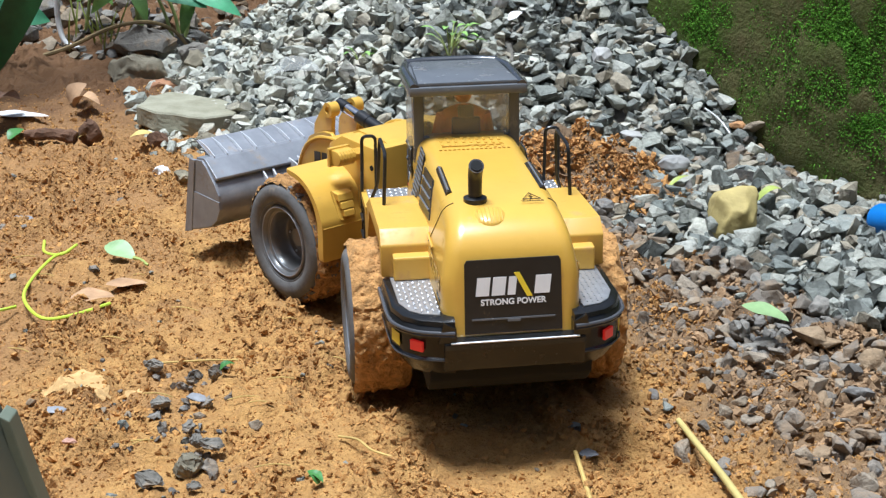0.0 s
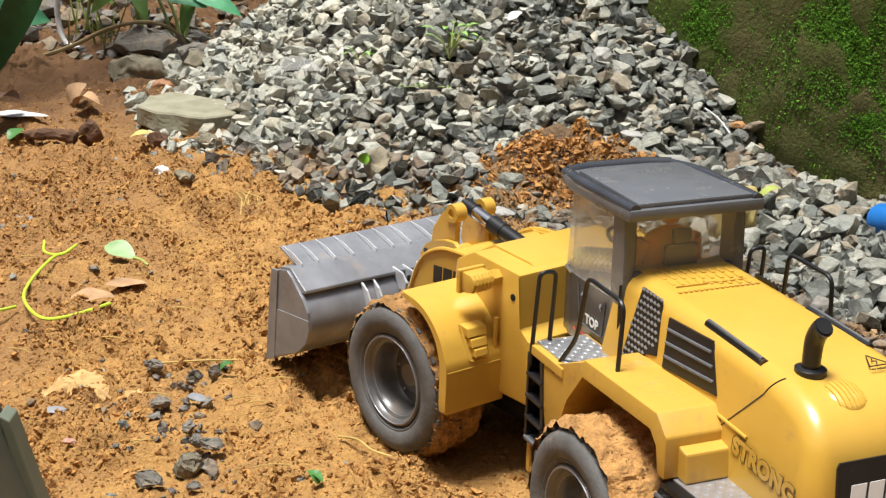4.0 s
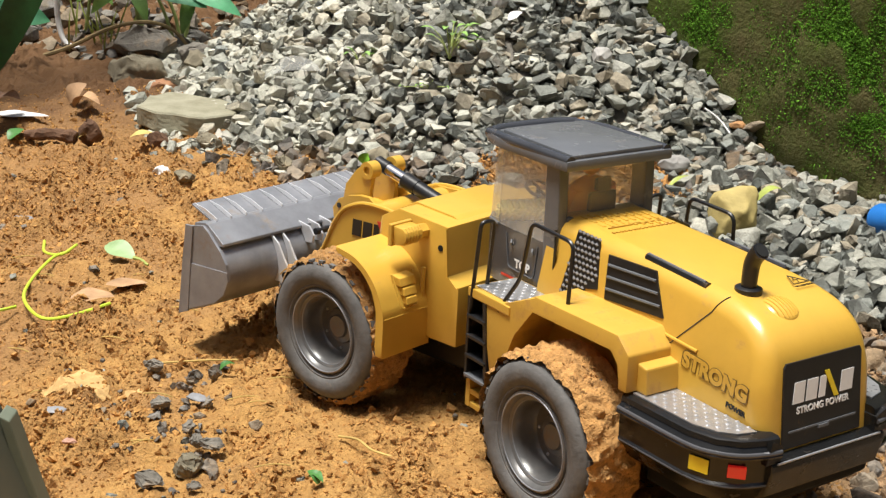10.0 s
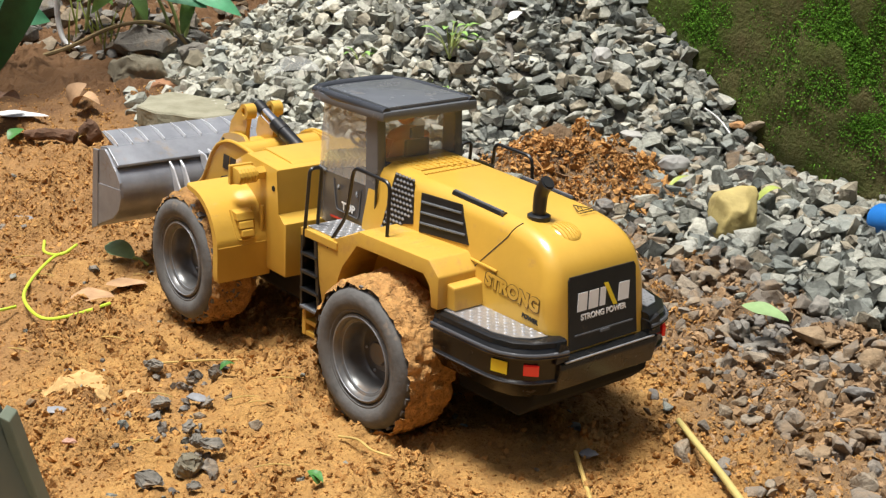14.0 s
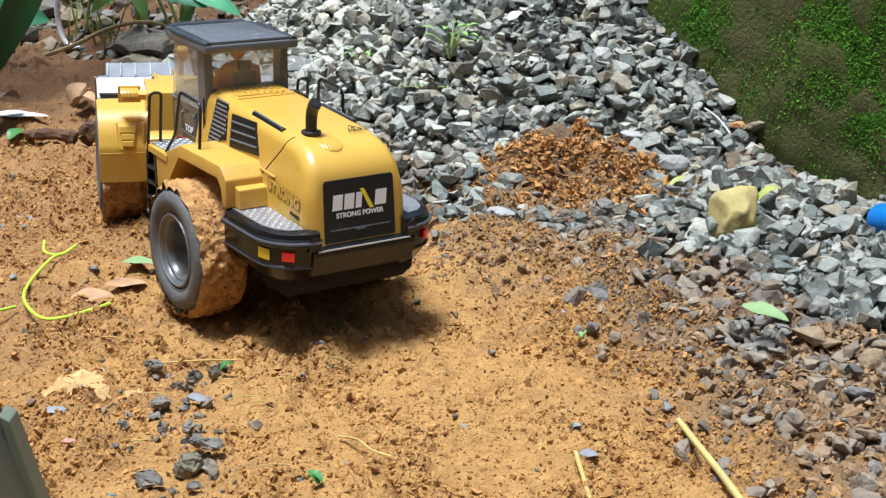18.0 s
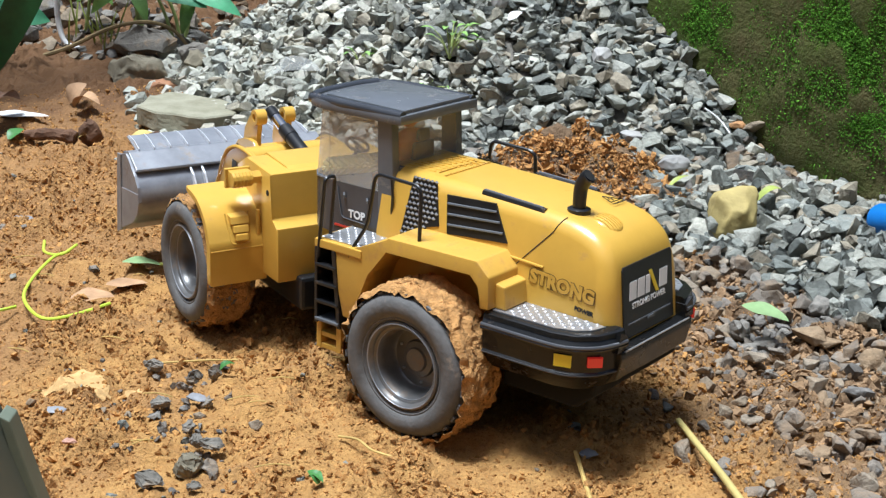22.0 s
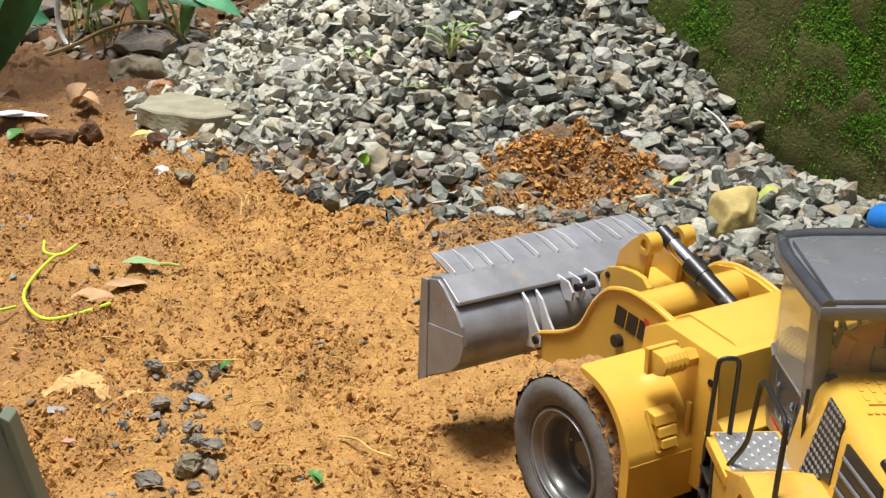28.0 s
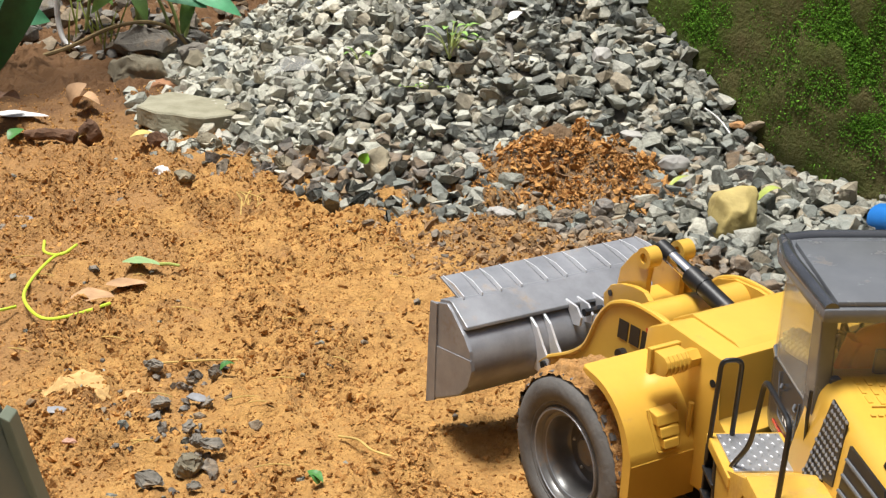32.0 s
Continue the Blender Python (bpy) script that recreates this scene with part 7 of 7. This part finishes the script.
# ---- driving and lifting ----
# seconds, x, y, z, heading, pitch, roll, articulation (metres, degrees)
DRIVE = [
    (0, 0.0302, 0.9167, 0.0070, 98.6, 0.4, -2.6, 32.4),
    (0.5, 0.0325, 0.9159, 0.0057, 98.4, 1.4, -3.6, 29.9),
    (1, 0.0347, 0.9151, 0.0037, 105.0, 1.2, -3.4, 18.0),
    (1.5, 0.0616, 0.8498, 0.0009, 109.4, -0.8, -1.7, 2.8),
    (2, 0.1134, 0.7401, 0.0027, 119.4, -1.0, 0.6, -10.4),
    (2.5, 0.1608, 0.6531, -0.0006, 126.2, -0.4, -1.1, -16.9),
    (3, 0.1663, 0.6692, -0.0055, 122.0, 0.9, -1.0, -5.2),
    (3.5, 0.1649, 0.6446, 0.0022, 114.6, -1.2, -0.4, 6.0),
    (5.5, 0.1244, 0.7712, -0.0011, 110.4, -0.3, 0.6, 34.7),
    (6, 0.1271, 0.7677, -0.0001, 114.9, -0.3, 0.9, 27.3),
    (6.5, 0.1316, 0.7654, 0.0006, 122.1, -0.5, 0.8, 17.2),
    (7, 0.1315, 0.7673, 0.0008, 124.1, -0.1, 1.3, 14.0),
    (7.5, 0.1308, 0.7688, 0.0007, 124.4, 0.1, 1.2, 14.5),
    (8, 0.1311, 0.7681, 0.0009, 124.4, -0.2, 1.3, 14.3),
    (8.5, 0.1307, 0.7686, 0.0007, 124.3, -0.1, 1.3, 13.8),
    (9, 0.1307, 0.7697, 0.0004, 124.4, -0.0, 1.3, 14.1),
    (9.5, 0.1304, 0.7694, 0.0004, 124.5, -0.1, 1.4, 14.2),
    (10, 0.1309, 0.7686, 0.0007, 124.8, -0.4, 1.2, 13.5),
    (10.5, 0.1315, 0.7706, 0.0008, 130.5, -0.5, 0.7, 5.9),
    (11, 0.1341, 0.7697, 0.0007, 133.6, -1.1, 0.3, 0.2),
    (11.5, 0.1356, 0.7683, 0.0004, 134.0, -1.2, 0.2, -0.4),
    (12, 0.1700, 0.7347, 0.0001, 135.9, -0.6, 0.6, -2.0),
    (12.5, 0.1440, 0.7571, -0.0001, 134.6, -0.2, 0.4, -0.4),
    (13, 0.1445, 0.7570, -0.0002, 134.5, -0.4, 0.2, -1.5),
    (13.5, 0.1171, 0.7894, 0.0036, 134.1, -1.7, -0.2, 0.4),
    (14, 0.0175, 0.8948, -0.0017, 131.0, 0.3, 0.8, -1.9),
    (14.5, -0.0554, 0.9783, -0.0003, 128.7, 1.3, 0.7, -3.1),
    (16.5, -0.0194, 0.9490, -0.0064, 134.2, 1.5, 0.4, -12.9),
    (17, -0.1067, 1.0445, -0.0018, 126.6, 1.9, -0.6, -16.6),
    (17.5, -0.1361, 1.0834, 0.0015, 125.2, 0.9, 0.2, -19.1),
    (18, -0.1359, 1.0821, 0.0018, 125.2, 0.8, 0.3, -19.2),
    (18.5, -0.1320, 1.0771, 0.0019, 124.8, 0.8, 0.5, -17.5),
    (19, -0.1023, 1.0357, -0.0004, 120.3, 1.9, 0.2, -0.5),
    (19.5, -0.1014, 1.0295, -0.0017, 120.8, 1.7, 0.8, -0.9),
    (20, -0.0702, 0.9837, -0.0015, 120.6, 1.1, 1.8, 0.6),
    (20.5, -0.0715, 0.9887, -0.0018, 123.6, 1.3, 1.3, -7.5),
    (21, -0.0698, 0.9901, -0.0008, 127.9, 1.4, 0.5, -17.2),
    (21.5, -0.0455, 0.9666, -0.0030, 133.8, 1.4, 0.1, -23.0),
    (22, 0.0328, 0.8964, -0.0007, 142.1, -0.3, 0.4, -20.1),
    (22.5, 0.0472, 0.8861, 0.0007, 140.5, -1.1, 0.0, -11.3),
    (23, 0.0457, 0.8873, 0.0005, 135.8, -1.2, -0.6, -4.4),
    (23.5, 0.0449, 0.8890, 0.0002, 129.9, -1.2, -1.1, 11.8),
    (24, 0.0711, 0.8597, -0.0005, 126.0, -0.3, 0.5, 18.0),
    (24.5, 0.1370, 0.7764, -0.0020, 116.8, -0.5, -0.0, 28.4),
    (25, 0.1479, 0.7572, -0.0024, 114.3, -0.1, -0.3, 28.0),
    (25.5, 0.1580, 0.7454, -0.0047, 113.1, 1.0, 0.0, 31.5),
    (27.5, 0.2049, 0.6242, -0.0103, 99.7, 1.7, -2.7, 32.0),
    (28, 0.2142, 0.5295, -0.0014, 93.9, 2.5, -0.9, 27.9),
    (29, 0.2138, 0.5242, 0.0007, 93.7, 2.8, -1.1, 27.3),
    (30, 0.2154, 0.5307, -0.0029, 94.0, 2.6, -0.7, 27.2),
    (32, 0.2154, 0.5307, -0.0029, 94.0, 2.6, -0.7, 27.2),
]


def glide(col, t, rows):
    """Smooth, never overshooting, through the rows' column col at t seconds."""
    ts = [r[0] for r in rows]
    if t <= ts[0]:
        return rows[0][col]
    if t >= ts[-1]:
        return rows[-1][col]
    i = max(k for k in range(len(ts)) if ts[k] <= t)
    def slope(k):
        if k == 0 or k == len(ts) - 1:
            return 0.0
        d0 = (rows[k][col] - rows[k - 1][col]) / (ts[k] - ts[k - 1])
        d1 = (rows[k + 1][col] - rows[k][col]) / (ts[k + 1] - ts[k])
        return 0.0 if d0 * d1 <= 0 else 2 * d0 * d1 / (d0 + d1)
    h = ts[i + 1] - ts[i]
    s = (t - ts[i]) / h
    a, b = rows[i][col], rows[i + 1][col]
    return (2 * s ** 3 - 3 * s ** 2 + 1) * a + (s ** 3 - 2 * s ** 2 + s) * h * slope(i) + (3 * s ** 2 - 2 * s ** 3) * b + (s ** 3 - s ** 2) * h * slope(i + 1)


def drive_pose(t):
    x, y, z, yaw, pitch, roll = (glide(k, t, DRIVE) for k in range(1, 7))
    return pose(x, y, z, 0, 0, yaw) @ pose(0, 0, 0, 0, -pitch, 0) @ pose(0, 0, 0, roll, 0, 0)


def joint(t):
    return Matrix.Translation((PIVOT, 0, 0)) @ pose(0, 0, 0, 0, 0, glide(7, t, DRIVE)) @ Matrix.Translation((-PIVOT, 0, 0))


# seconds, lift of the arm, tip of the bucket (degrees)
WORK = [
    (0, 1.2, 4.7),
    (2, 0.8, 0.2),
    (3, 0.7, -0.7),
    (3.5, 0.8, -0.8),
    (5.5, 1.5, -3.5),
    (9, 1.4, -3.4),
    (9.6, 3.3, -3.3),
    (11.5, 3.5, -2.5),
    (12, 2.4, -2.4),
    (13.2, 2.4, -2.4),
    (13.6, 4.5, -4.5),
    (14, 8.0, -9.0),
    (17, 6.0, -5.0),
    (19, 5.8, -2.8),
    (21, 6.6, -6.6),
    (22.5, 7.4, -8.4),
    (25, 6.6, -3.6),
    (25.5, 7.6, -7.6),
    (27.5, 9.8, -17.0),
    (28, 9.1, -14.4),
    (29.05, 8.5, -13.8),
    (29.7, 3.7, -8.7),
    (32, 3.7, -8.7),
]


def about(p, degrees):
    return Matrix.Translation(p) @ pose(0, 0, 0, 0, -degrees, 0) @ Matrix.Translation(-p)


def lift(t):
    return about(ARM_PIN, glide(1, t, WORK))


def tip(t):
    return about(BUCKET_PIN, glide(2, t, WORK))


LEAF_OPEN, LEAF_PRESSED, LEAF_TURNED = pose(-0.296, 1.150, 0.014, 20, 11.5, -31), pose(-0.286, 1.130, 0.006, 5, 3, -15), pose(-0.275, 1.116, 0.010, -4, 3, 2)


def motions():
    steps = [i / 10 for i in range(321)]
    body = [(t, drive_pose(t)) for t in steps]
    walk(loader, body)
    walk(front, [(t, joint(t) @ Matrix.Translation(FRONT_AT)) for t in steps])
    walk(toy_driver, body)
    walk(turned_leaf, [(0.0, LEAF_OPEN), (14.0, LEAF_OPEN), (14.3, LEAF_PRESSED), (14.6, LEAF_TURNED), (32.0, LEAF_TURNED)])
    walk(arm, [(t, joint(t) @ lift(t)) for t in steps])
    walk(bucket, [(t, joint(t) @ lift(t) @ tip(t)) for t in steps])
    for x, side, wheel in WHEELS:
        turn, last, rows = 0.0, None, []
        for t, m in body:
            j = joint(t) if x else Matrix()
            at = m @ j @ Vector((x, 0.074 * side, WHEEL_R))
            ahead = (m @ j).to_3x3() @ Vector((1, 0, 0))
            if last is not None:
                turn += math.degrees((at - last).dot(ahead) / WHEEL_R)
            last = at
            rows.append((t, j @ pose(x, 0, WHEEL_R, 0, turn, 0)))
        walk(wheel, rows)


motions()
